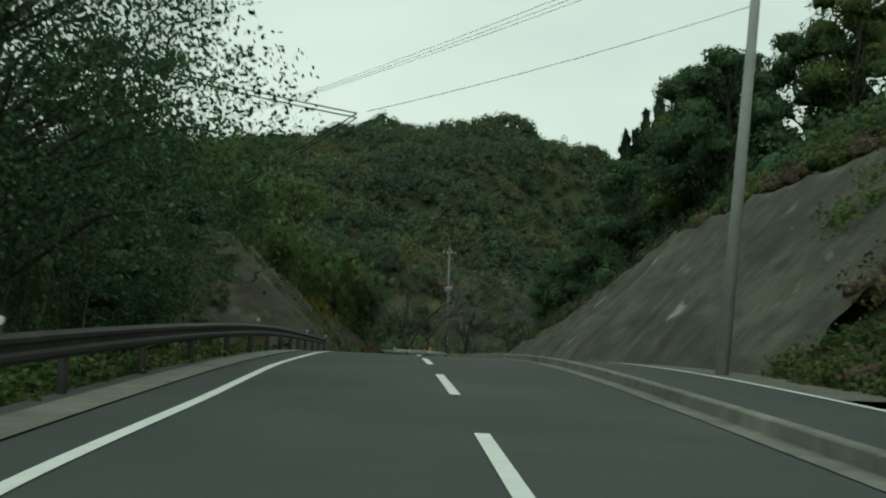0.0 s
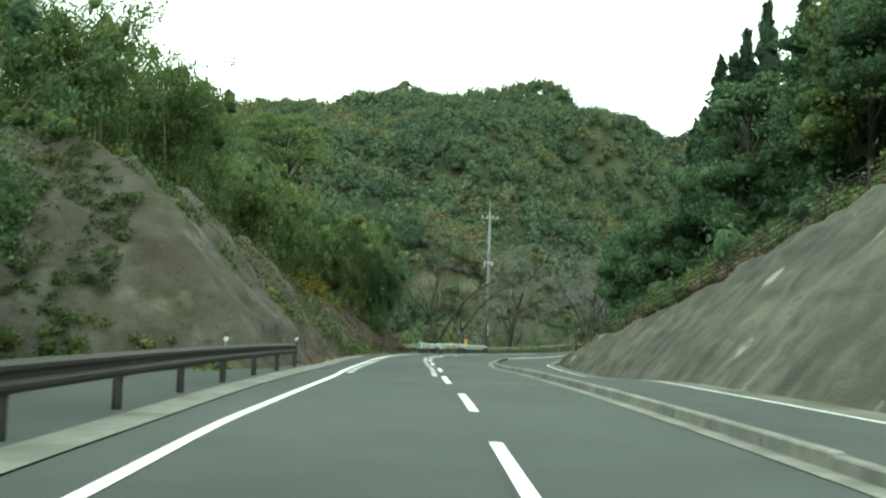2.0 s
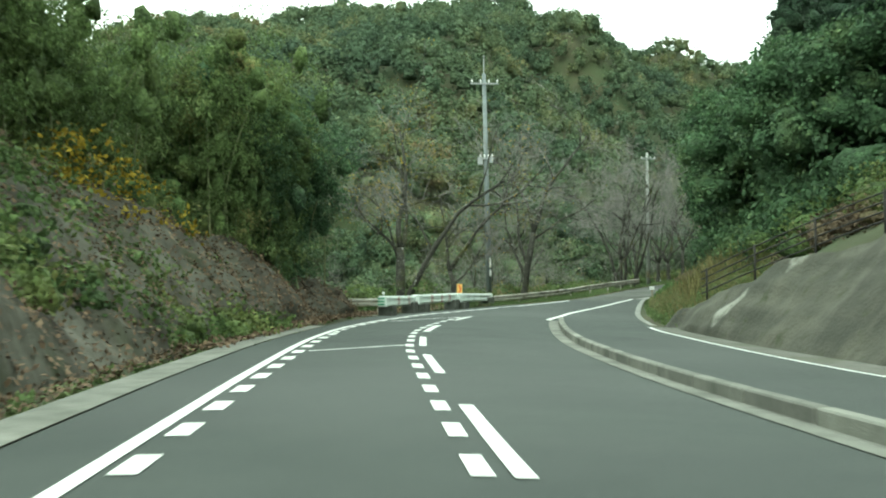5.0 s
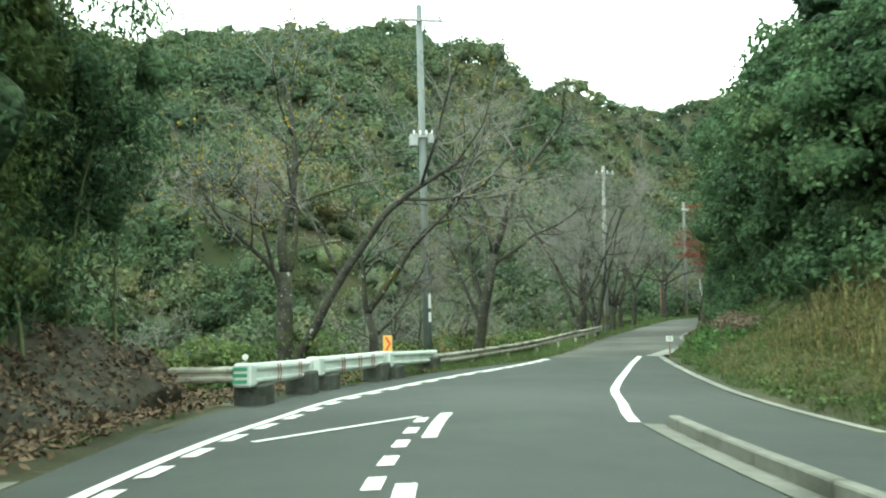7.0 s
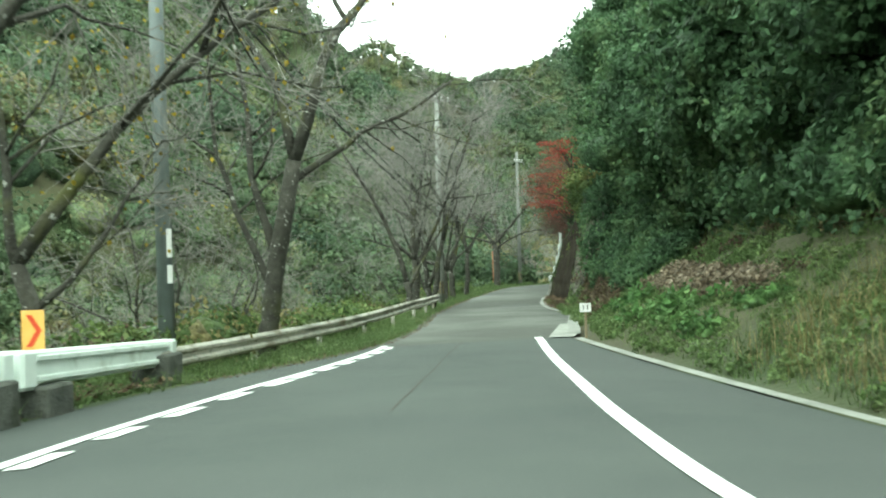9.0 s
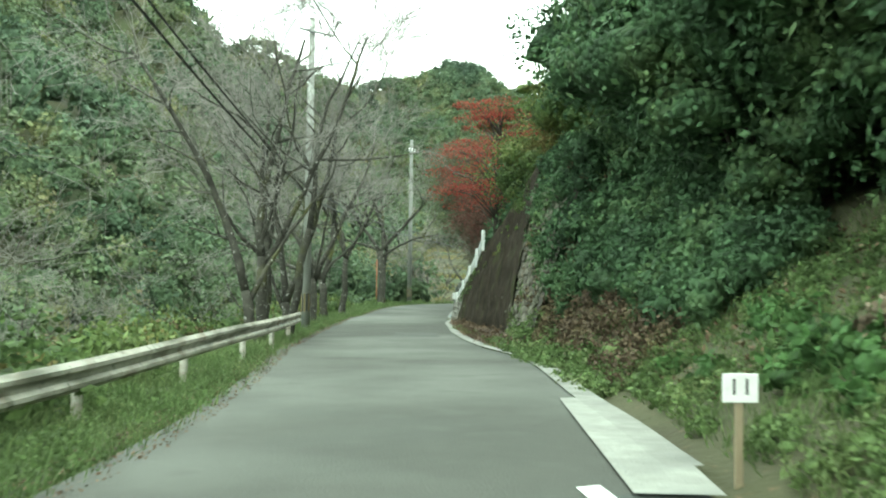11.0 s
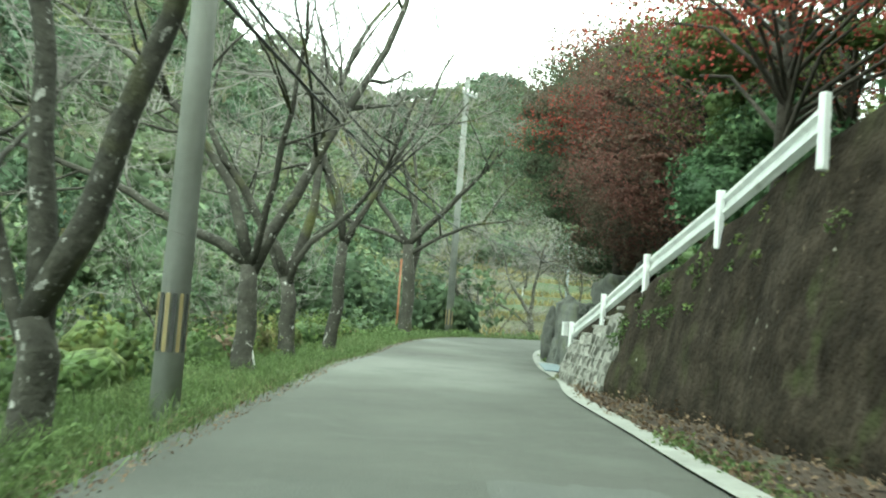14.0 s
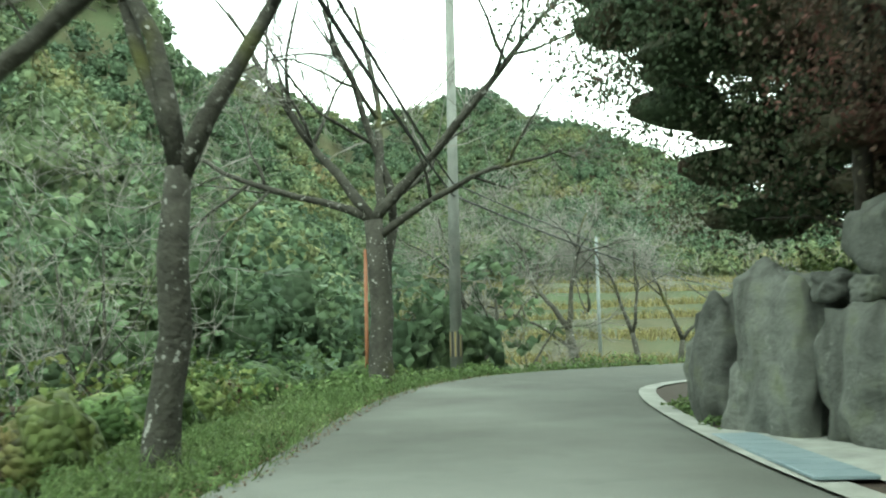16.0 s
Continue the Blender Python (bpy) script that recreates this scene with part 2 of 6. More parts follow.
def quads(name, v, mat, faces=None, smooth=False, hearts=None):
    """A mesh from an array of corners, four to a face, or of faces with four indices each; hearts: smooth lumps among them."""
    v = np.ascontiguousarray(v, dtype=np.float32).reshape(-1, 3)
    f = np.arange(len(v), dtype=np.int32) if faces is None else np.ascontiguousarray(faces, dtype=np.int32).ravel()
    flat_faces = len(f) // 4
    if hearts is not None:
        f = np.concatenate([f, (hearts[1].ravel() + len(v)).astype(np.int32)])
        v = np.ascontiguousarray(np.concatenate([v, hearts[0]]), dtype=np.float32)
    me = bpy.data.meshes.new(name)
    me.vertices.add(len(v))
    me.vertices.foreach_set("co", v.ravel())
    me.loops.add(len(f))
    me.loops.foreach_set("vertex_index", f)
    me.polygons.add(len(f) // 4)
    me.polygons.foreach_set("loop_start", np.arange(0, len(f), 4, dtype=np.int32))
    if hearts is not None:
        me.polygons.foreach_set("use_smooth", np.arange(len(f) // 4) >= flat_faces)
    me.update(calc_edges=True)
    me.validate()
    me.materials.append(mat)
    if smooth:
        me.shade_smooth()
    return me


def sheet(name, grid, mat, smooth=True):
    """A mesh from a grid of points (rows, columns, 3)."""
    n, m = grid.shape[:2]
    i = np.arange(n * m).reshape(n, m)
    f = np.stack([i[:-1, :-1], i[:-1, 1:], i[1:, 1:], i[1:, :-1]], -1).reshape(-1, 4)
    return quads(name, grid, mat, f, smooth)


def thing(name, label, category, at=(0, 0, 0), group="", rz=0.0):
    ob = new(name)
    ob.empty_display_size = 0.2
    ob.matrix_basis = pose(*at, 0, 0, rz)
    return tagged(ob, label, category, group)


def part(name, made, mat, parent, label="", m=None, smooth=False):
    me = made.mesh(name, mat, smooth) if isinstance(made, Build) else made
    ob = new(name, me)
    ob.parent = parent
    if m is not None:
        ob.matrix_basis = m
    if label:
        ob["label"] = label
    return ob


def setting(name, me, label, category):
    return tagged(new(name, me), label, category, kind="structure")


def stations(y0, y1, step_=0.6):
    return np.linspace(y0, y1, max(2, int((y1 - y0) / step_) + 1))


def strip(name, left, right, y0, y1, dz, mat, across=2, gap=0.6):
    """A sheet on the road between two edge functions."""
    y = stations(y0, y1, gap)
    t = np.linspace(0, 1, across)
    x = left(y)[:, None] * (1 - t) + right(y)[:, None] * t
    yy = np.repeat(y[:, None], across, 1)
    return sheet(name, np.stack([x, yy, road_z(x, yy) + dz], -1), mat)


def offset(fn, by):
    """An edge moved to the right by some metres, square to it."""
    def moved(y):
        slope = (fn(y + 0.5) - fn(y - 0.5))
        return fn(y) + by * np.sqrt(1 + slope * slope)
    return moved


# ---------- materials ----------
def material(name, stops, scale=1.0, rough=0.8, bump=0.0, bump_scale=None, detail=6.0, metal=0.0, spec=0.5, second=None, island=0.0, stretch=None, through_light=0.0, random_object=0.0, cells=0.0):
    """Noise in world size through a colour ramp; second: (scale, colour, from, to) laid over it as stains or wear."""
    mat = bpy.data.materials.new(name)
    mat.use_nodes = True
    n, l = mat.node_tree.nodes, mat.node_tree.links
    bsdf, out = n["Principled BSDF"], n["Material Output"]
    bsdf.inputs["Roughness"].default_value, bsdf.inputs["Metallic"].default_value = rough, metal
    bsdf.inputs["Specular IOR Level"].default_value = spec
    where = n.new("ShaderNodeNewGeometry")
    place = where.outputs["Position"]
    if stretch:
        mp = n.new("ShaderNodeMapping")
        mp.inputs["Scale"].default_value = stretch
        l.new(place, mp.inputs["Vector"])
        place = mp.outputs["Vector"]
    noise_ = n.new("ShaderNodeTexNoise")
    noise_.inputs["Scale"].default_value, noise_.inputs["Detail"].default_value = scale, detail
    noise_.inputs["Roughness"].default_value = 0.62
    l.new(place, noise_.inputs["Vector"])
    ramp = n.new("ShaderNodeValToRGB")
    els = ramp.color_ramp.elements
    while len(els) < len(stops):
        els.new(0.5)
    for e, (p, col) in zip(els, stops):
        e.position, e.color = p, (*col, 1)
    l.new(noise_.outputs["Fac"], ramp.inputs["Fac"])
    colour = ramp.outputs["Color"]

    def mixed(factor, a, b):
        mx = n.new("ShaderNodeMix")
        mx.data_type = "RGBA"
        l.new(factor, mx.inputs["Factor"])
        l.new(a, mx.inputs[6])
        if isinstance(b, tuple):
            mx.inputs[7].default_value = (*b, 1)
        else:
            l.new(b, mx.inputs[7])
        return mx.outputs[2]

    for s in ([second] if second and not isinstance(second, list) else second or []):
        sc, col, lo, hi = s[:4]
        n2 = n.new("ShaderNodeTexNoise")
        n2.inputs["Scale"].default_value, n2.inputs["Detail"].default_value = sc, 5
        src = place
        if len(s) > 4:
            mp = n.new("ShaderNodeMapping")
            mp.inputs["Scale"].default_value = s[4]
            l.new(where.outputs["Position"], mp.inputs["Vector"])
            src = mp.outputs["Vector"]
        l.new(src, n2.inputs["Vector"])
        r2 = n.new("ShaderNodeMapRange")
        r2.inputs["From Min"].default_value, r2.inputs["From Max"].default_value = lo, hi
        l.new(n2.outputs["Fac"], r2.inputs["Value"])
        colour = mixed(r2.outputs["Result"], colour, col)
    for amount, socket in ((island, where.outputs["Random Per Island"]), (random_object, None)):
        if amount:
            if socket is None:
                socket = n.new("ShaderNodeObjectInfo").outputs["Random"]
            hsv = n.new("ShaderNodeHueSaturation")
            mr = n.new("ShaderNodeMapRange")
            mr.inputs["To Min"].default_value, mr.inputs["To Max"].default_value = 1 - amount, 1 + amount
            l.new(socket, mr.inputs["Value"])
            l.new(mr.outputs["Result"], hsv.inputs["Value"])
            l.new(colour, hsv.inputs["Color"])
            colour = hsv.outputs["Color"]
    if cells:  # single leaves on leafy lumps
        vo = n.new("ShaderNodeTexVoronoi")
        vo.inputs["Scale"].default_value = cells
        l.new(where.outputs["Position"], vo.inputs["Vector"])
        sep = n.new("ShaderNodeSeparateColor")
        l.new(vo.outputs["Color"], sep.inputs["Color"])
        mr = n.new("ShaderNodeMapRange")
        mr.inputs["To Min"].default_value, mr.inputs["To Max"].default_value = 0.62, 1.38
        l.new(sep.outputs["Red"], mr.inputs["Value"])
        hsv = n.new("ShaderNodeHueSaturation")
        l.new(mr.outputs["Result"], hsv.inputs["Value"])
        l.new(colour, hsv.inputs["Color"])
        colour = hsv.outputs["Color"]
        b = n.new("ShaderNodeBump")
        b.invert = True
        b.inputs["Strength"].default_value, b.inputs["Distance"].default_value = 0.85, 0.9 / cells
        l.new(vo.outputs["Distance"], b.inputs["Height"])
        l.new(b.outputs["Normal"], bsdf.inputs["Normal"])
    l.new(colour, bsdf.inputs["Base Color"])
    if bump:
        nb = n.new("ShaderNodeTexNoise")
        nb.inputs["Scale"].default_value, nb.inputs["Detail"].default_value = bump_scale or scale * 4, 4
        l.new(place, nb.inputs["Vector"])
        b = n.new("ShaderNodeBump")
        b.inputs["Strength"].default_value, b.inputs["Distance"].default_value = bump, 0.05
        l.new(nb.outputs["Fac"], b.inputs["Height"])
        l.new(b.outputs["Normal"], bsdf.inputs["Normal"])
    if through_light:
        tr = n.new("ShaderNodeBsdfTranslucent")
        l.new(colour, tr.inputs["Color"])
        ms = n.new("ShaderNodeMixShader")
        ms.inputs["Fac"].default_value = through_light
        l.new(bsdf.outputs["BSDF"], ms.inputs[1])
        l.new(tr.outputs["BSDF"], ms.inputs[2])
        l.new(ms.outputs["Shader"], out.inputs["Surface"])
    return mat


def leaf_material(name, stops, scale=0.25, island=0.34, rough=0.65, through_light=0.26, spec=0.18, cells=8.0):
    return material(name, stops, scale, rough, island=island, detail=3.0, through_light=through_light, spec=spec, cells=cells)


ASPHALT = material("asphalt", [(0.3, (0.050, 0.058, 0.0545)), (0.7, (0.072, 0.082, 0.075))], 0.35, 0.86, 0.35, 60, spec=0.35,
                   second=[(0.09, (0.088, 0.094, 0.090), 0.5, 0.75), (90, (0.13, 0.14, 0.13), 0.62, 0.9)])
OLD_ASPHALT = material("old_asphalt", [(0.3, (0.0758, 0.0788, 0.07)), (0.7, (0.101, 0.104, 0.0918))], 0.5, 0.9, 0.5, 45, spec=0.2,
                       second=[(0.16, (0.17, 0.178, 0.16), 0.5, 0.72), (0.45, (0.10, 0.105, 0.095), 0.58, 0.8), (1.7, (0.108, 0.112, 0.10), 0.56, 0.8), (70, (0.19, 0.2, 0.18), 0.6, 0.85)])
PAINT = material("road_paint", [(0.3, (0.70, 0.72, 0.69)), (0.7, (0.82, 0.84, 0.80))], 3, 0.7, 0.2, 60, second=[(14, (0.35, 0.37, 0.35), 0.66, 0.85)])
CONCRETE = material("kerb_concrete", [(0.3, (0.22, 0.225, 0.20)), (0.7, (0.335, 0.34, 0.31))], 2.5, 0.9, 0.4, 30,
                    second=[(0.8, (0.17, 0.175, 0.16), 0.5, 0.75)], random_object=0.12)
SHOTCRETE = material("sprayed_concrete", [(0.28, (0.052, 0.053, 0.042)), (0.5, (0.086, 0.086, 0.068)), (0.72, (0.128, 0.126, 0.1))], 0.8, 0.95, 1.0, 9, spec=0.25,
                     second=[(1.0, (0.048, 0.048, 0.038), 0.5, 0.68, (0.16, 0.8, 0.16)), (1.0, (0.19, 0.187, 0.15), 0.62, 0.78, (0.10, 0.8, 0.10)), (1.0, (0.052, 0.054, 0.043), 0.5, 0.7, (0.12, 0.07, 0.8)), (0.25, (0.16, 0.155, 0.12), 0.55, 0.75), (0.35, (0.30, 0.30, 0.26), 0.66, 0.72), (2.2, (0.06, 0.066, 0.04), 0.58, 0.74), (7, (0.07, 0.07, 0.055), 0.6, 0.75)])
MARGIN = material("stained_margin_concrete", [(0.3, (0.10, 0.10, 0.085)), (0.7, (0.175, 0.172, 0.148))], 1.2, 0.95, 0.6, 20, second=[(0.5, (0.07, 0.075, 0.045), 0.52, 0.72)])
KERB = material("weathered_kerb", [(0.3, (0.155, 0.158, 0.135)), (0.7, (0.24, 0.242, 0.21))], 2.5, 0.9, 0.4, 30, second=[(0.9, (0.10, 0.105, 0.085), 0.5, 0.75), (0.6, (0.30, 0.30, 0.26), 0.6, 0.75)], random_object=0.16)
ROCK_FACE = material("weathered_rock_face", [(0.25, (0.05, 0.048, 0.037)), (0.55, (0.095, 0.092, 0.073)), (0.8, (0.15, 0.146, 0.118))], 0.7, 0.95, 1.0, 5, spec=0.2,
                     second=[(0.6, (0.05, 0.055, 0.03), 0.52, 0.7), (1.0, (0.06, 0.053, 0.042), 0.5, 0.7, (0.2, 0.9, 0.2)), (2.6, (0.05, 0.046, 0.036), 0.56, 0.72), (0.4, (0.19, 0.185, 0.15), 0.58, 0.75),
                             (1.0, (0.19, 0.18, 0.15), 0.62, 0.75, (0.25, 0.7, 0.25)), (6, (0.10, 0.082, 0.05), 0.62, 0.78)])
SOIL = material("leaf_strewn_soil", [(0.25, (0.045, 0.04, 0.022)), (0.5, (0.06, 0.062, 0.028)), (0.8, (0.10, 0.09, 0.05))], 0.35, 0.95, 0.9, 8,
                second=[(0.12, (0.04, 0.062, 0.022), 0.42, 0.66), (6, (0.15, 0.105, 0.06), 0.62, 0.8)])
BROWN_WALL = material("dark_mossy_concrete", [(0.3, (0.0136, 0.0109, 0.0084)), (0.5, (0.0289, 0.0233, 0.0173)), (0.7, (0.0544, 0.0437, 0.0326))], 2.4, 0.95, 1.0, 12, spec=0.06,
                      second=[(0.5, (0.020, 0.016, 0.012), 0.52, 0.66), (1.2, (0.05, 0.05, 0.026), 0.56, 0.76, (1, 1, 0.25)), (1.8, (0.066, 0.054, 0.042), 0.58, 0.78, (1.0, 1.0, 0.6)),
                              (1.1, (0.05, 0.058, 0.024), 0.58, 0.72), (9, (0.15, 0.12, 0.09), 0.68, 0.8), (5, (0.26, 0.25, 0.21), 0.715, 0.74)])
STONE = material("wall_stone", [(0.3, (0.06, 0.056, 0.042)), (0.7, (0.15, 0.14, 0.112))], 2.5, 0.92, 0.7, 14, second=[(1.2, (0.09, 0.10, 0.06), 0.5, 0.75)], random_object=0.3)
PALE_STONE = material("pale_block_stone", [(0.3, (0.12, 0.12, 0.104)), (0.7, (0.28, 0.276, 0.244))], 5, 0.9, 0.8, 12, second=[(2.5, (0.10, 0.10, 0.08), 0.52, 0.72)], random_object=0.2)
BOULDER = material("grey_boulder", [(0.3, (0.06, 0.063, 0.056)), (0.55, (0.115, 0.12, 0.107)), (0.75, (0.185, 0.19, 0.168))], 2.0, 0.92, 1.0, 7, spec=0.25,
                   second=[(2.0, (0.09, 0.10, 0.06), 0.55, 0.75), (1.0, (0.05, 0.052, 0.045), 0.52, 0.68, (3, 3, 0.5)), (5, (0.26, 0.265, 0.24), 0.66, 0.8)], random_object=0.18)
DARK_CONCRETE = material("stained_dark_concrete", [(0.3, (0.06, 0.064, 0.056)), (0.7, (0.13, 0.135, 0.118))], 2.0, 0.92, 0.6, 20, spec=0.2, second=[(3, (0.05, 0.055, 0.04), 0.52, 0.7)])
JOINT = material("dark_joint", [(0.3, (0.03, 0.028, 0.022)), (0.7, (0.07, 0.064, 0.05))], 4, 0.95, 0.6, 20)
BROWN_RAIL = material("dark_brown_rail_paint", [(0.3, (0.018, 0.016, 0.015)), (0.7, (0.034, 0.03, 0.027))], 1.5, 0.6, 0.1, 30, spec=0.3,
                      second=[(1.1, (0.08, 0.08, 0.074), 0.62, 0.82)])
OLD_RAIL = material("weathered_white_rail", [(0.3, (0.33, 0.32, 0.265)), (0.7, (0.52, 0.50, 0.43))], 2, 0.65, 0.2, 25,
                    second=[(1.6, (0.17, 0.14, 0.09), 0.5, 0.72, (1, 1, 2.5)), (1.1, (0.12, 0.12, 0.085), 0.52, 0.68, (0.5, 0.5, 5)), (7, (0.11, 0.12, 0.08), 0.6, 0.75)])
WHITE_RAIL = material("white_rail_paint", [(0.3, (0.62, 0.64, 0.63)), (0.7, (0.78, 0.80, 0.78))], 2, 0.5, 0.1, 25, second=[(3, (0.42, 0.43, 0.41), 0.6, 0.8)])
BARRIER = material("pale_green_white_barrier", [(0.3, (0.60, 0.67, 0.62)), (0.7, (0.74, 0.80, 0.75))], 2, 0.55, 0.1, 25, second=[(2.2, (0.36, 0.40, 0.33), 0.58, 0.8)])
POLE = material("pole_concrete", [(0.3, (0.27, 0.28, 0.262)), (0.7, (0.37, 0.38, 0.355))], 2, 0.85, 0.2, 40, second=[(1.4, (0.24, 0.25, 0.22), 0.5, 0.8, (2, 2, 0.3))])
DULL_POLE = material("weathered_pole_concrete", [(0.3, (0.16, 0.168, 0.155)), (0.7, (0.24, 0.25, 0.23))], 2, 0.85, 0.2, 40, second=[(1.4, (0.14, 0.15, 0.13), 0.5, 0.8, (2, 2, 0.3))])
STEEL_POLE = material("grey_steel_pole", [(0.3, (0.15, 0.175, 0.175)), (0.7, (0.20, 0.23, 0.23))], 2, 0.55, 0.1, 30, second=[(1.4, (0.12, 0.13, 0.12), 0.55, 0.8, (2, 2, 0.3))])
STEEL = material("galvanised_steel", [(0.3, (0.30, 0.31, 0.31)), (0.7, (0.42, 0.43, 0.43))], 4, 0.5, 0.1, 40, metal=0.4)
WIRE = material("black_cable", [(0.3, (0.012, 0.012, 0.012)), (0.7, (0.022, 0.022, 0.022))], 4, 0.6)
ORANGE = material("faded_orange_paint", [(0.3, (0.33, 0.12, 0.06)), (0.7, (0.40, 0.18, 0.10))], 4, 0.6, 0.1, 30, second=[(3, (0.3, 0.2, 0.13), 0.58, 0.8)])
SIGN_ORANGE = material("orange_sign_face", [(0.3, (0.82, 0.44, 0.10)), (0.7, (0.88, 0.52, 0.16))], 4, 0.5)
SIGN_RED = material("red_sign_arrow", [(0.3, (0.60, 0.06, 0.02)), (0.7, (0.68, 0.09, 0.03))], 4, 0.5)
RED = material("red_marking", [(0.3, (0.24, 0.05, 0.04)), (0.7, (0.33, 0.08, 0.06))], 6, 0.6, second=[(5, (0.3, 0.2, 0.15), 0.6, 0.8)])
GREEN = material("green_reflector", [(0.3, (0.08, 0.30, 0.17)), (0.7, (0.12, 0.40, 0.24))], 6, 0.5)
WHITE = material("white_enamel", [(0.3, (0.72, 0.72, 0.70)), (0.7, (0.82, 0.82, 0.80))], 5, 0.5, second=[(9, (0.5, 0.5, 0.47), 0.62, 0.85)])
BLACK = material("black_paint", [(0.3, (0.03, 0.03, 0.028)), (0.7, (0.06, 0.06, 0.055))], 5, 0.7)
YELLOW = material("yellow_band", [(0.3, (0.24, 0.19, 0.09)), (0.7, (0.32, 0.26, 0.13))], 5, 0.6, second=[(7, (0.3, 0.26, 0.12), 0.55, 0.8)])
GRATE = material("blue_grey_grate", [(0.3, (0.14, 0.19, 0.21)), (0.7, (0.2, 0.25, 0.27))], 3, 0.6, 0.2, 30)
WOOD_POST = material("weathered_wood", [(0.3, (0.20, 0.16, 0.10)), (0.7, (0.33, 0.27, 0.18))], 6, 0.85, 0.4, 30, stretch=(3, 3, 0.4))
BARK = material("cherry_bark", [(0.3, (0.036, 0.035, 0.029)), (0.6, (0.07, 0.068, 0.056)), (0.8, (0.125, 0.122, 0.104))], 3.2, 0.95, 1.0, 12, spec=0.2,
                second=[(0.7, (0.085, 0.09, 0.03), 0.57, 0.72), (6.5, (0.34, 0.34, 0.31), 0.655, 0.68), (11, (0.22, 0.22, 0.2), 0.63, 0.7)])
TWIG = material("grey_twig", [(0.3, (0.13, 0.12, 0.105)), (0.7, (0.28, 0.27, 0.245))], 0.9, 0.9)
PALE_TWIG = material("pale_twig", [(0.3, (0.15, 0.142, 0.128)), (0.7, (0.31, 0.30, 0.275))], 0.9, 0.9)
DARK_BARK = material("dark_bark", [(0.3, (0.03, 0.026, 0.02)), (0.7, (0.07, 0.06, 0.048))], 3, 0.95, 0.8, 14)
CULM = material("bamboo_culm", [(0.3, (0.10, 0.13, 0.05)), (0.7, (0.22, 0.23, 0.11))], 1.2, 0.6, 0.1, 20)
LITTER = material("dead_leaf", [(0.3, (0.075, 0.047, 0.026)), (0.55, (0.14, 0.095, 0.058)), (0.8, (0.25, 0.19, 0.125))], 2.5, 0.9, island=0.5)
L_DARK = leaf_material("evergreen_leaf", [(0.3, (0.0442, 0.0794, 0.042)), (0.52, (0.0787, 0.138, 0.0652)), (0.72, (0.145, 0.204, 0.0885))], 0.5)
L_CEDAR = leaf_material("cedar_leaf", [(0.3, (0.021, 0.042, 0.0238)), (0.6, (0.036, 0.0672, 0.034)), (0.8, (0.063, 0.0868, 0.051))], 0.4, through_light=0.08)
L_BAMBOO = leaf_material("bamboo_leaf", [(0.3, (0.0782, 0.122, 0.0459)), (0.5, (0.138, 0.194, 0.0702)), (0.78, (0.216, 0.257, 0.108))], 0.3, through_light=0.4)
L_SCRUB = leaf_material("scrub_leaf", [(0.28, (0.0423, 0.0755, 0.029)), (0.48, (0.0896, 0.135, 0.0455)), (0.62, (0.154, 0.181, 0.062)), (0.75, (0.252, 0.204, 0.087))], 0.45)
L_BROWN = leaf_material("withered_leaf", [(0.3, (0.0725, 0.0525, 0.0364)), (0.5, (0.122, 0.09, 0.0588)), (0.75, (0.144, 0.131, 0.0588))], 0.5, through_light=0.1)
L_YELLOW = leaf_material("yellow_leaf", [(0.3, (0.22, 0.155, 0.02)), (0.6, (0.36, 0.27, 0.035)), (0.8, (0.26, 0.25, 0.05))], 0.8, through_light=0.35)
L_RED = leaf_material("maple_leaf", [(0.25, (0.163, 0.0303, 0.0242)), (0.5, (0.286, 0.0615, 0.0485)), (0.75, (0.286, 0.109, 0.0687))], 0.55, island=0.25, through_light=0.45)
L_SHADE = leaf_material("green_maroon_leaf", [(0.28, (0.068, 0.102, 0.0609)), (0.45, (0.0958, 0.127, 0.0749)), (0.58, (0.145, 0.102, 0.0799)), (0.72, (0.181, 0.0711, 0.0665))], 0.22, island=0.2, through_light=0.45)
L_DUSK = leaf_material("maroon_leaf", [(0.25, (0.0792, 0.0812, 0.0606)), (0.42, (0.111, 0.1, 0.0727)), (0.56, (0.183, 0.0812, 0.0706)), (0.7, (0.119, 0.124, 0.0706))], 0.3, island=0.2, through_light=0.45)
L_WEED = leaf_material("fresh_weed", [(0.28, (0.085, 0.125, 0.048)), (0.5, (0.13, 0.19, 0.072)), (0.72, (0.2, 0.235, 0.108))], 0.9, through_light=0.35)
L_FRESH = leaf_material("broad_fresh_leaf", [(0.28, (0.06, 0.115, 0.0414)), (0.5, (0.09, 0.17, 0.0575)), (0.72, (0.14, 0.22, 0.0805))], 0.8, through_light=0.35)
L_STRAW = leaf_material("straw_grass", [(0.28, (0.13, 0.13, 0.045)), (0.5, (0.20, 0.18, 0.08)), (0.75, (0.29, 0.25, 0.14))], 0.8, through_light=0.3)
L_DEAD = leaf_material("dead_pale_leaf", [(0.28, (0.12, 0.09, 0.06)), (0.5, (0.2, 0.16, 0.115)), (0.75, (0.28, 0.235, 0.18))], 0.9, through_light=0.15)
# darkest stop lifted: the haze before the hill is put into the leaf colour
L_HILL = leaf_material("hazy_hill_canopy", [(0.3, (0.0634, 0.0932, 0.0651)), (0.44, (0.0871, 0.128, 0.0765)), (0.55, (0.119, 0.156, 0.0842)), (0.63, (0.166, 0.177, 0.0842)), (0.74, (0.213, 0.165, 0.0956))], 0.05, island=0.22, cells=1.6, spec=0.1)
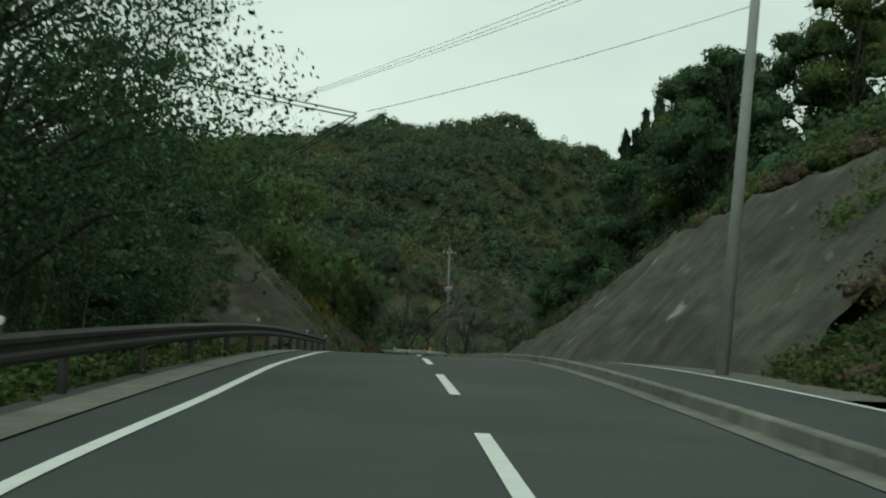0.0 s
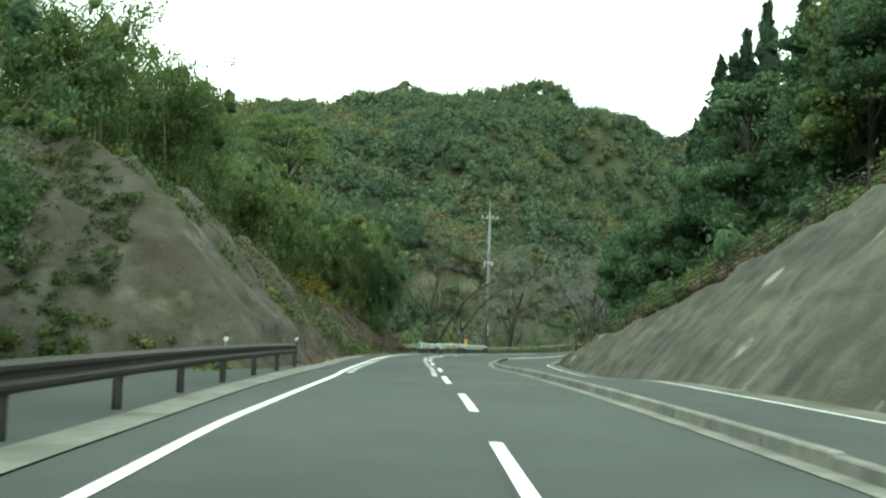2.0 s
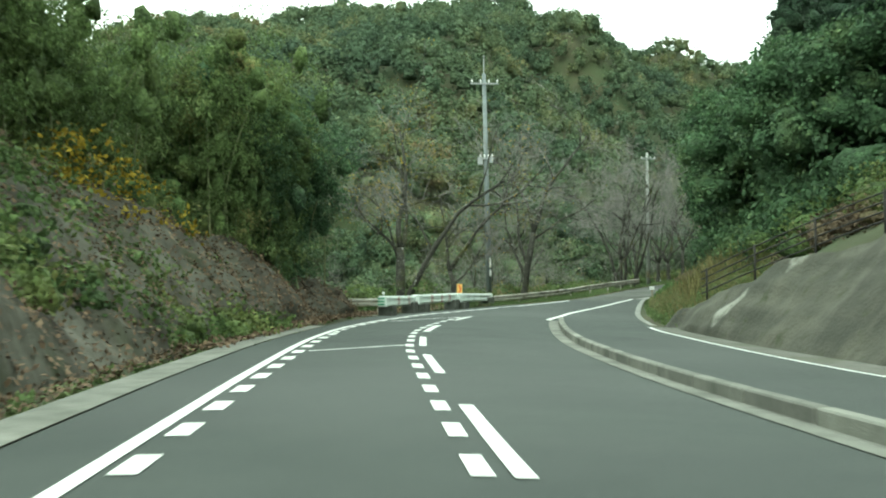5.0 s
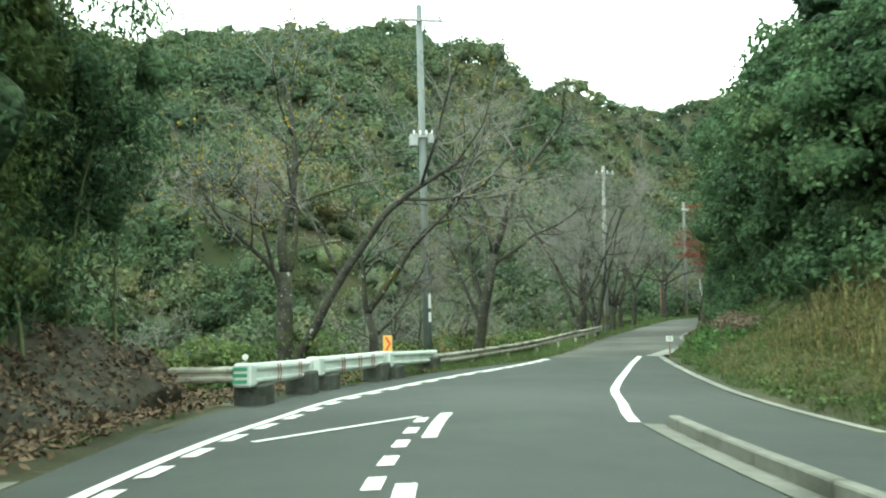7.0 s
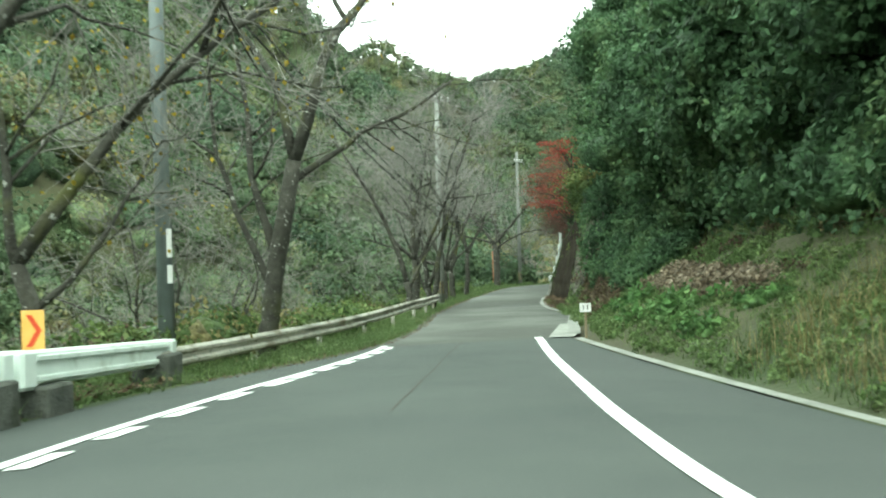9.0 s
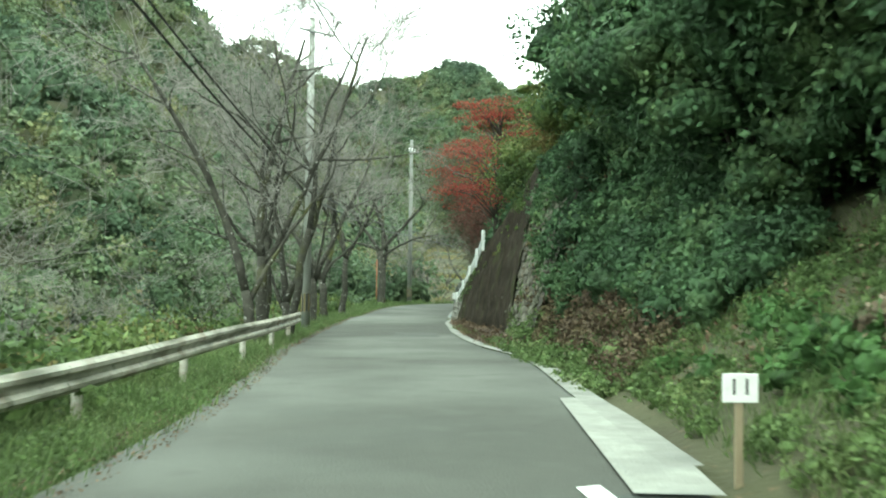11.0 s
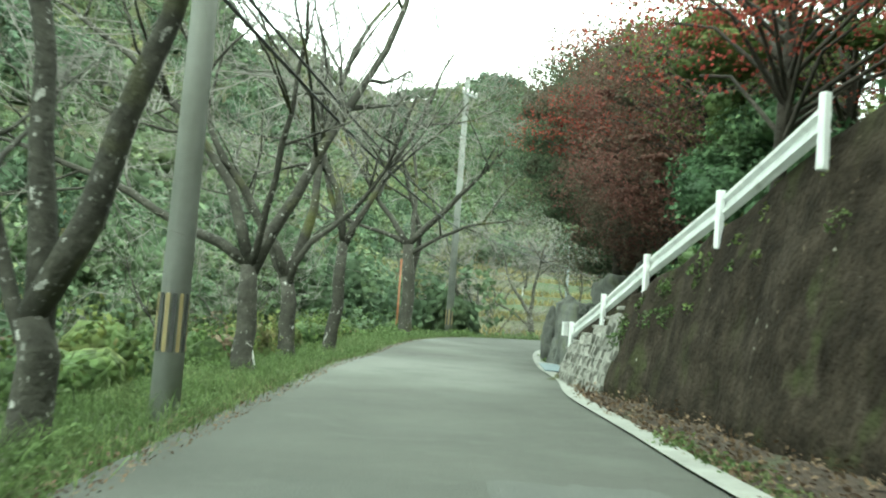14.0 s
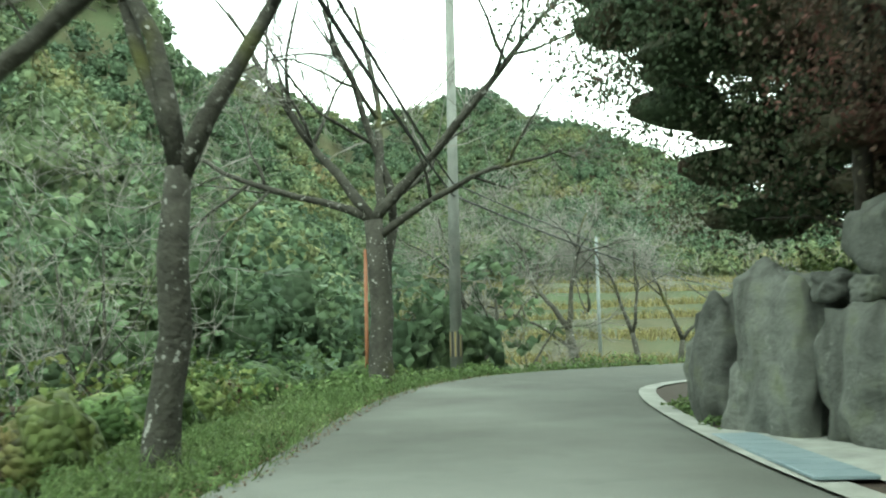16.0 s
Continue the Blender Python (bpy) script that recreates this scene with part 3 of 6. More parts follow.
L_THICKET = leaf_material("thicket_leaf", [(0.3, (0.0726, 0.108, 0.0705)), (0.42, (0.109, 0.154, 0.0881)), (0.54, (0.155, 0.201, 0.106)), (0.64, (0.233, 0.229, 0.112)), (0.72, (0.3, 0.211, 0.129))], 0.16, island=0.28, cells=6.0, spec=0.12)
BED = material("bed_of_dead_leaves", [(0.3, (0.018, 0.013, 0.009)), (0.5, (0.04, 0.027, 0.018)), (0.7, (0.085, 0.058, 0.04))], 14, 0.95, 0.9, 16, second=[(0.8, (0.05, 0.058, 0.025), 0.58, 0.72)])
L_WOODS = leaf_material("woods_leaf", [(0.3, (0.0552, 0.0828, 0.0559)), (0.44, (0.0809, 0.121, 0.0692)), (0.55, (0.114, 0.154, 0.0804)), (0.64, (0.165, 0.172, 0.0848)), (0.72, (0.231, 0.159, 0.0937))], 0.09, island=0.26, cells=3.0, spec=0.12)
PATCH = material("mended_asphalt", [(0.3, (0.0877, 0.0918, 0.0845)), (0.7, (0.119, 0.123, 0.113))], 0.8, 0.92, 0.5, 45, spec=0.3, second=[(70, (0.19, 0.195, 0.18), 0.6, 0.85)])


# ---------- ground ----------
BANKS = ((ASPHALT_L, -1, 80, 108), (TOE_R, 1, 99, 143), (ASPHALT_L, -1, 108, 187))


def ground():
    fine = lambda a, b, s: np.arange(a, b, s)
    xs = np.concatenate([-np.geomspace(3000, 90, 14), fine(-80, -26, 3.0), fine(-26, 46, 1.0), fine(46, 100, 3.0), fine(100, 320, 10.0), np.geomspace(330, 3000, 12)])
    ys = np.concatenate([-np.geomspace(3000, 80, 12), fine(-70, -6, 4.0), fine(-6, 200, 1.0), fine(200, 260, 3.0), fine(260, 560, 9.0), np.geomspace(580, 3000, 12)])
    x, y = np.meshgrid(xs, ys)
    z = ground_z(x, y)
    for edge, side, y0, y1 in BANKS:
        d = side * (x - edge(y))
        z = z - 0.3 * step(0.5, 1.3, d) * step(8.6, 7.0, d) * step(y0, y0 + 1.5, y) * step(y1, y1 - 1.5, y)
    under = (y > 140.3) & (y < 161.8) & (x > ASPHALT_R(y) - 0.5) & (x < TOE_R(y) + CUT_R(y) / TAN_R(y) + 0.5)
    z = np.where(under, road_z(x, y) - 0.6, z)
    return setting("ground", sheet("ground", np.stack([x, y, z], -1), SOIL), "leaf-strewn brown and green earth of a wooded valley", "ground")


def bank(edge, side, y0, y1):
    d, y = np.meshgrid(np.linspace(0.15, 9, 34), np.arange(y0, y1 + 0.1, 0.35))
    x = edge(y) + side * d
    lump = waves(x, y, 1.3, 81) * 0.05 + waves(x, y, 3.1, 82) * 0.1
    z = ground_z(x, y) + 0.02 + lump * step(0.4, 1.4, d) * step(9, 7, d) - 0.1 * step(0.5, 0.15, d) - 0.4 * step(8, 9, d)
    return setting("bank", sheet("bank", np.stack([x, y, z], -1), SOIL), "earth bank with weeds and fallen leaves beside the road", "bank")


ground()
for edge, side, y0, y1 in BANKS:
    bank(edge, side, y0, y1)


def ragged_edge(name, edge, side, y0, y1, seed, mat, label):
    y = stations(y0, y1, 0.3)
    wide = 0.12 + 0.05 * waves(y, 0 * y, 1.1, seed) + 0.06 * waves(y, 0 * y, 3.0, seed + 1)
    x = np.stack([edge(y) - side * 0.1, edge(y) + side * np.maximum(wide, 0.02)], -1)
    yy = np.repeat(y[:, None], 2, 1)
    return setting(name, sheet(name, np.stack([x, yy, road_z(x, yy) + 0.006], -1), mat), label, "road edge")


ragged_edge("road_edge_dirt", ASPHALT_L, 1, 98, 121, 5, SOIL, "earth washed over the asphalt's edge")



def litter_bed():
    """Earth and dead leaves heaped between the edging and the wall."""
    y = stations(137, 162.5, 0.4)
    t = np.linspace(0, 1, 7)
    a, b = offset(ASPHALT_R, 0.27)(y)[:, None], TOE_R(y)[:, None] + 0.25
    x, yy = a * (1 - t) + b * t, np.repeat(y[:, None], 7, 1)
    z = road_z(x, yy) - 0.02 + 0.28 * step(0, 1, t) * np.clip((162.5 - yy) / 3, 0, 1) + waves(x, yy, 0.9, 91) * 0.03
    return setting("verge", sheet("verge", np.stack([x, yy, z], -1), BED), "reddish brown bed of fallen leaves along the wall", "verge")


verge = litter_bed()
setting("verge", strip("verge", offset(ASPHALT_R, 0.26), offset(ASPHALT_R, 2.4), 161.5, 177, 0.004, BED, 4), "dark earth and dead leaves before the boulders", "verge")
# ---------- road ----------
setting("road", strip("road", ASPHALT_L, ASPHALT_R, -60, 122, 0.0, ASPHALT, 15), "smooth dark grey asphalt carriageway with white lines", "road")
setting("old_road", strip("old_road", ASPHALT_L, ASPHALT_R, 121.9, 250, -0.004, OLD_ASPHALT, 11, 0.4), "worn pale grey asphalt of a narrow valley road", "road")
setting("gutter", strip("gutter", offset(ASPHALT_L, -0.62), offset(ASPHALT_L, 0.0), -60, 93.5, 0.02, KERB, 3), "light grey concrete gutter strip along the asphalt", "gutter")
setting("kerb_apron", strip("kerb_apron", offset(KERB_R, 0.14), offset(KERB_R, 0.48), -60, 98.4, 0.012, KERB, 3), "light concrete apron in front of the kerb", "gutter")
setting("edge_strip", strip("edge_strip", offset(ASPHALT_R, -0.02), offset(ASPHALT_R, 0.22), 98, 121.2, 0.03, CONCRETE, 3), "white concrete edging along the grass", "edging")
setting("edge_kerb", strip("edge_kerb", offset(ASPHALT_R, -0.03), offset(ASPHALT_R, 0.30), 122.6, 186, 0.03, CONCRETE, 3), "pale concrete edging of the narrow road", "edging")


setting("footway_margin", strip("footway_margin", offset(ASPHALT_R, -0.02), lambda y: TOE_R(y) + 0.25, 16, 97.5, 0.008, MARGIN, 4), "stained concrete margin at the foot of the slope", "margin")
setting("rail_margin", strip("rail_margin", offset(ASPHALT_L, -0.98), offset(ASPHALT_L, -0.6), -60, 31, 0.0, ASPHALT, 3), "grey margin under the guardrail", "margin")
setting("rail_margin", strip("rail_margin", offset(ASPHALT_L, -2.1), offset(ASPHALT_L, -0.6), 31, 64, 0.0, ASPHALT, 3), "grey margin behind the guardrail", "margin")

setting("rail_margin", strip("rail_margin", offset(ASPHALT_L, -3.6), offset(ASPHALT_L, -2.08), 34, 56.5, -0.03, ASPHALT, 4), "stained margin at the foot of the rock", "margin")


def painted(name, fn, y0, y1, width, label="white painted road line"):
    return setting(name, strip(name, offset(fn, -width / 2), offset(fn, width / 2), y0, y1, 0.012, PAINT, 2, 0.4), label, "road marking")


painted("edge_line", LINE_L, -60, 122.2, 0.16)
painted("walk_line", offset(ASPHALT_R, -0.16), -60, 97, 0.15)
LINE_R = soft_lut(0.8, (97.5, 0.35), (98.5, 0.55), (100, 0.85), (102, 1.4), (105.7, 2.26), (109.8, 3.6), (112.2, 4.45), (115.8, 5.7), (119, 6.86), (122.4, 8.16))
painted("curve_line", LINE_R, 98.6, 122.3, 0.2)
for a, b in [(13.95 + 9.2 * n, 18.75 + 9.2 * n) for n in range(-5, 6)] + [(68.9, 72.9), (76.7, 80.5), (83.0, 86.2), (88.7, 92.5), (96.1, 99.7)]:
    painted("centre_dash", LINE_C, a, b, 0.2 if a > 88 else 0.16, "white dash of the centre line")
for n in range(-5, 15):
    y = 64.0 + n * 1.7
    painted("slow_block", offset(LINE_L, 0.27), y, y + 0.78, 0.22, "white block beside the edge line")
    painted("slow_block", offset(LINE_C, -0.28), y - 0.15, y + 0.68, 0.17, "white block beside the centre line")
for n in range(18):
    y = 89.0 + n * 1.5
    painted("slow_block", offset(LINE_L, 0.22), y, y + 0.8, 0.18, "white block beside the edge line")
    if n < 7:
        painted("slow_block", offset(LINE_C, -0.3), y + 0.2, y + 0.95, 0.18, "white block beside the centre line")
for n in range(6):
    y = 115.5 + n * 1.1
    painted("slow_block", offset(LINE_L, 0.2), y, y + 0.7, 0.16, "white block beside the edge line")


def slanted(a, b, width):
    t = np.linspace(0, 1, 12)[:, None]
    a, b = np.array(a), np.array(b)
    mid = a + (b - a) * t
    side = np.array([-(b - a)[1], (b - a)[0]]) / np.linalg.norm(b - a) * width / 2
    g = np.stack([mid + side, mid - side], 1)
    return sheet("slanted_line", np.concatenate([g, road_z(g[..., 0], g[..., 1])[..., None] + 0.014], -1), PAINT)


setting("slanted_line", slanted((-5.1, 96.3), (-2.75, 99.2), 0.13), "thin white line across the lane", "road marking")
setting("slanted_line", slanted((-5.8, 81.5), (-3.85, 83.0), 0.13), "thin white line across the lane", "road marking")


def crack(x0, y0, x1, y1, w, seed):
    r = np.random.RandomState(seed)
    t = np.linspace(0, 1, 60)
    x, y = x0 + (x1 - x0) * t + np.cumsum(r.normal(0, 0.008, 60)), y0 + (y1 - y0) * t
    g = np.stack([np.stack([x - w / 2, y], -1), np.stack([x + w / 2, y], -1)], 1)
    return sheet("road_seam", np.concatenate([g, road_z(g[..., 0], g[..., 1])[..., None] + 0.006], -1), JOINT)


setting("road_seam", crack(1.3, 110.5, 6.0, 122.0, 0.025, 1), "dark crack in the asphalt", "crack")


def patch(x, y, w, l, turn, seed):
    """A mended piece of the old road with uneven edges."""
    r = np.random.RandomState(seed)
    a = np.linspace(0, 6.283, 41)
    rad = 1 / np.maximum(np.abs(np.cos(a)), np.abs(np.sin(a))) * (1 + r.normal(0, 0.03, 41))
    rad[-1] = rad[0]
    c, s = math.cos(turn), math.sin(turn)
    px, py = np.cos(a) * rad * w / 2, np.sin(a) * rad * l / 2
    ring = np.stack([x + px * c - py * s, y + px * s + py * c], -1)
    g = np.stack([ring * 0.02 + np.array([x, y]) * 0.98, ring], 1)
    return sheet("road_patch", np.concatenate([g, road_z(g[..., 0], g[..., 1])[..., None]], -1), PATCH)


setting("road_patch", patch(17.3, 146.8, 1.5, 3.8, -0.4, 1), "slightly darker mended patch in the old asphalt", "road patch")
setting("road_seam", crack(2.12, 13, -2.45, 68, 0.007, 2), "dark paving seam along the centre line", "crack")

# ---------- raised kerb ----------
kerb = setting("kerb", None, "row of grey concrete kerb blocks beside the footway", "kerb")
kerb_mesh = Build().box((-0.09, -0.972, -0.1), (0.09, 0.972, 0.19), 0.022).mesh("kerb_block", KERB)
y = -30.0
while y < 97:
    x0, x1 = float(offset(KERB_R, 0.56)(y)), float(offset(KERB_R, 0.56)(y + 2))
    tall = -0.09 if 33.2 < y < 35 else 0.0
    m = pose((x0 + x1) / 2, y + 1, float(road_z((x0 + x1) / 2, y + 1)) + tall * 0.3, 0, 0, math.degrees(math.atan2(x0 - x1, 2)))
    rise = math.atan2(float(road_z(x1, y + 2) - road_z(x0, y)), 2)
    part("kerb_block", kerb_mesh, KERB, kerb, m=m @ Matrix.Rotation(rise, 4, "X"))
    y += 2.0


# ---------- cuttings ----------
def cutting(name, toe, height, tan, side, y0, y1, mat, label, lump, seed, lift=0.1):
    ys, t = stations(y0, y1, 0.35), np.linspace(-0.08, 1.0, 44)
    yy, tt = np.meshgrid(ys, t, indexing="ij")
    h = height(yy)
    x = toe(yy) + side * (h * tt) / tan
    z = road_z(toe(yy), yy) - 0.1 + h * tt
    w = waves(yy * 1.0, z * 1.4, 1.6, seed) * 0.045 + waves(yy, z, 6, seed + 1) * 0.13 + waves(yy * 2.2 + z, z * 0.25, 3.2, seed + 2) * 0.035
    w = w * lump + lift
    edge = np.clip(tt * 6, 0, 1)
    x, z = x - side * w * edge * 0.8, z + w * edge * 0.6
    if side < 0:
        z = np.minimum(z, road_z(toe(yy), yy) - 0.35 + 1.22 * spur_rise(x, yy))
    front = np.stack([x, yy, z], -1)
    back = front[:, -1:] + np.array([side * 0.9, 0, -0.25])
    return setting(name, sheet(name, np.concatenate([front, back], 1), mat), label, "slope")


cutting("slope_right", TOE_R, CUT_R, 1.07, 1, 22.5, 99, SHOTCRETE, "steep grey sprayed-concrete slope with stains and ripples", 1.0, 31)
slope_left = cutting("slope_left", lambda y: ASPHALT_L(y) - 1.3, CUT_L, 1.19, -1, 55.0, 103.2, ROCK_FACE, "steep weathered rock and concrete cutting", 2.0, 41, 0.3)
cutting("wall_brown", TOE_R, CUT_R, 5.0, 1, 140.9, 156.7, BROWN_WALL, "dark brown mossy concrete retaining wall", 0.8, 51, 0.05)


def spur_face():
    """The rocky end of the spur, where the cutting begins."""
    u, w = np.meshgrid(np.linspace(0.9, 13.5, 70), np.linspace(50.5, 65.0, 76))
    x = ASPHALT_L(w) - u
    rise = spur_rise(x, w)
    over = u - 1.3 - CUT_L(w) / 1.19
    proud = step(-0.2, 0.9, rise) * step(1.2, 2.0, u) * np.maximum(step(0.8, -0.2, over) * step(64, 59, w), step(7.2, 6.2, rise) * step(5.4, 4.2, over))
    rough = waves(u, w * 1.4, 1.6, 71) * 0.10 + waves(u, w, 4, 72) * 0.14 + np.abs(waves(u * 1.3 + w, w - u, 2.6, 73)) * 0.12
    z = ground_z(x, w) - 0.3 + proud * (0.58 + rough)
    return setting("rock_end", sheet("rock_end", np.stack([x, w, z], -1), ROCK_FACE), "weathered brown rock face with creepers at the spur's end", "slope")


spur_face()


# ---------- rails ----------
WAVE = [(0.0, 0.0), (0.02, 0.02), (0.065, 0.055), (0.065, 0.105), (0.015, 0.145), (0.015, 0.205), (0.065, 0.245), (0.065, 0.295), (0.02, 0.33), (0.0, 0.35)]
WAVE = WAVE + [(o - 0.012, u) for o, u in reversed(WAVE)]


def on_road(x, y, up=0.0):
    return Vector((x, y, float(road_z(x, y)) + up))


def guardrail(label, path, posts, beam_mat, post_mat, beam_up=0.5, post_r=0.065, post_top=0.8, side=1, section=WAVE, square=False, deep=0.9):
    """A beam along the path of ground points, and its posts behind the beam."""
    base = Vector(path[0])
    ob = thing("guardrail", label, "guardrail", tuple(base))
    sec = section if side > 0 else [(-o, u) for o, u in section]
    part("beam", Build().sweep(sec, [Vector(p) - base + Vector((0, 0, beam_up)) for p in path]), beam_mat, ob)
    if square:
        me = Build().box((-post_r, -post_r, -deep), (post_r, post_r, post_top), 0.01).mesh("post", post_mat)
    else:
        me = Build().tube([(0, 0, -deep), (0, 0, post_top)], post_r, 12).mesh("post", post_mat, True)
    for p in posts:
        part("post", me, post_mat, ob, m=Matrix.Translation(Vector(p) - base))
    return ob


left_rail = lambda y: float(offset(ASPHALT_L, -0.8)(y))
ys = np.arange(-17.0, 59.0, 1.0)
brown_rail = guardrail("dark brown steel guardrail with rounded posts along the gutter", [on_road(left_rail(y), y) for y in ys],
                       [on_road(left_rail(y) - 0.1, y) for y in np.arange(-15.6, 59, 3.92)], BROWN_RAIL, BROWN_RAIL, 0.47, 0.07, 0.78)
part("end_cap", Build().tube([(0, 0, 0.46), (0, 0, 0.84)], 0.05, 10), BROWN_RAIL, brown_rail, m=Matrix.Translation(on_road(left_rail(58.1) + 0.01, 58.1) - Vector(brown_rail.matrix_basis.translation)))
for y in (28.3, 46.8, 58.4, 9.5):
    ob = thing("delineator", "small white round reflector on the guardrail", "reflector", tuple(on_road(left_rail(y), y, 0.82)), "rail reflectors")
    part("stem", Build().tube([(0, 0, -0.03), (0, 0, 0.1)], 0.012, 8), STEEL, ob)
    part("lens", Build().tube([(0, -0.02, 0.14), (0, 0.02, 0.14)], 0.05, 16), WHITE, ob, "white round reflector")

rail_pts = [(-1.1, 116.3), (0.96, 120.4), (3.03, 124.1), (5.1, 128.0), (7.0, 132.0), (8.9, 136.0), (10.6, 140.1), (12.17, 144.2), (13.66, 147.9)]
curve_x = soft_lut(1.5, *[(y, x) for x, y in rail_pts])
RAIL_DIP = soft_lut(1.5, (110, -0.27), (121, -0.26), (127, -0.2), (135, -0.02), (160, -0.02))
guardrail("weathered dirty white guardrail above the grassy verge", [on_road(float(curve_x(y)), y, float(RAIL_DIP(y))) for y in np.arange(116.3, 147.95, 0.8)],
                     [on_road(float(curve_x(y)) - 0.09, y, float(RAIL_DIP(y))) for y in (120.6, 124.3, 128.2, 132.1, 136.2, 140.2, 144.2)], OLD_RAIL, OLD_RAIL, 0.44, 0.065, 0.72)
guardrail("weathered dirty white guardrail beyond the barriers", [Vector((x, 105.6 - 0.12 * (x + 10), -3.2)) for x in np.arange(-13.5, -5.4, 0.8)],
          [Vector((x, 105.75 - 0.12 * (x + 10), -3.2)) for x in (-12.5, -9.2, -6.2)], OLD_RAIL, OLD_RAIL, 0.42, 0.06, 0.7)
guardrail("low rusty pipe rail beyond the barriers", [Vector((x, 104.2 - 0.1 * (x + 10), -3.25)) for x in np.arange(-10.5, -5.6, 0.8)],
          [Vector((-8.6, 104.1, -3.25))], OLD_RAIL, OLD_RAIL, 0.12, 0.03, 0.14, section=[(0.03, 0), (0.03, 0.05), (-0.03, 0.05), (-0.03, 0)])

ramp = [(26.15, 162.05, -3.25), (24.96, 158.9, -2.63), (23.77, 155.8, -1.98), (22.26, 152.1, -1.35), (20.95, 149.0, -0.78)]
ramp_rail = guardrail("white guardrail climbing along the side ramp", [Vector(p) + Vector((0.1, 0.0, 0)) for p in ramp], [Vector(p) for p in ramp], WHITE_RAIL, WHITE_RAIL, 0.36, 0.048, 0.74, 1, square=True, deep=0.05)
part("end_plate", Build().box((-0.06, -0.03, 0.38), (0.1, 0.03, 0.72), 0.01), WHITE_RAIL, ramp_rail, m=Matrix.Translation(Vector((-0.12, 0.3, 0.0))))


# ---------- white block barriers ----------
def barrier(a, b, ground, label, chevrons, green_end=False):
    a, b = Vector(a), Vector(b)
    way = b - a
    length = way.length
    ob = thing("barrier", label, "barrier", (a.x, a.y, ground), "white barriers", -math.degrees(math.atan2(way.x, way.y)))
    top = a.z - ground
    rise = math.atan2(b.z - a.z, length)
    tilt = Matrix.Translation((0, 0, top)) @ Matrix.Rotation(rise, 4, "X")
    body = Build()
    body.box((-0.14, 0.0, -0.42), (0.14, length, 0.0), 0.03)
    part("body", body, BARRIER, ob, m=tilt)
    part("front_rib", Build().box((0.142, 0.35, -0.13), (0.185, length - 0.3, -0.05), 0.015), BARRIER, ob, m=tilt)
    part("front_rib", Build().box((0.142, 0.35, -0.37), (0.185, length - 0.3, -0.29), 0.015), BARRIER, ob, m=tilt)
    part("end_block", Build().box((-0.17, -0.02, -0.45), (0.2, 0.34, 0.012), 0.04), BARRIER, ob, m=tilt)
    part("end_block", Build().box((-0.17, length - 0.26, -0.44), (0.19, length + 0.02, 0.008), 0.04), BARRIER, ob, m=tilt)
    for y in chevrons:
        for k in (0, 1):
            mark = Build()
            for z0, z1, s in ((-0.39, -0.21, 1), (-0.21, -0.03, -1)):
                y0 = y + k * 0.16
                mark.add([(0.192, y0 + (0 if s > 0 else 0.08), z0), (0.192, y0 + (0.07 if s > 0 else 0.15), z0), (0.192, y0 + (0.15 if s > 0 else 0.07), z1), (0.192, y0 + (0.08 if s > 0 else 0.0), z1)], [(0, 1, 2, 3)])
            part("red_chevron", mark, RED, ob, "faded red chevron mark", m=tilt)
    if green_end:
        for z in (-0.1, -0.22, -0.34):
            part("green_band", Build().box((-0.18, -0.035, z - 0.035), (0.12, -0.021, z + 0.035), 0.004), GREEN, ob, "green reflective band", m=tilt)
    for y in (0.62, length - 0.5):
        part("foot", Build().box((-0.28, y - 0.34, -0.35), (0.34, y + 0.34, top - 0.44), 0.03), DARK_CONCRETE, ob, "stained grey concrete foot")
    return ob


barrier((-5.87, 102.8, -2.24), (-4.78, 107.05, -2.43), -3.36, "pale green-white steel barrier with red chevrons and green end", (1.6, 3.1), True)
barrier((-4.66, 107.5, -2.42), (-2.8, 112.1, -2.56), -3.4, "pale white steel barrier with faded red chevrons", (1.4, 2.6, 3.6))
barrier((-2.72, 112.25, -2.58), (-0.85, 117.1, -2.82), -3.42, "pale white steel barrier joined to the guardrail", ())
ob = thing("delineator", "white round reflector on top of the barrier", "reflector", (-5.82, 103.0, -2.24), "rail reflectors")
part("stem", Build().tube([(0, 0, 0), (0, 0, 0.07)], 0.02, 8), STEEL, ob)
part("lens", Build().tube([(0, -0.025, 0.12), (0, 0.025, 0.12)], 0.06, 16), WHITE, ob, "white round reflector")


def chevron_sign(at, turn):
    ob = thing("chevron_sign", "small pale orange curve sign with a red arrow", "road sign", at, rz=turn)
    part("stem", Build().tube([(0, 0.02, -0.9), (0, 0.02, 0.5)], 0.025, 8), STEEL, ob)
    part("plate", Build().box((-0.14, -0.012, 0.0), (0.14, 0.0, 0.52), 0.004), SIGN_ORANGE, ob, "orange plate")
    arrow = Build()
    for z0, z1, x0, x1 in ((0.06, 0.26, -0.08, 0.04), (0.26, 0.46, 0.04, -0.08)):
        arrow.add([(x0, -0.017, z0), (x0 + 0.07, -0.017, z0), (x1 + 0.07, -0.017, z1), (x1, -0.017, z1)], [(0, 1, 2, 3)])
    part("arrow", arrow, SIGN_RED, ob, "red arrow")


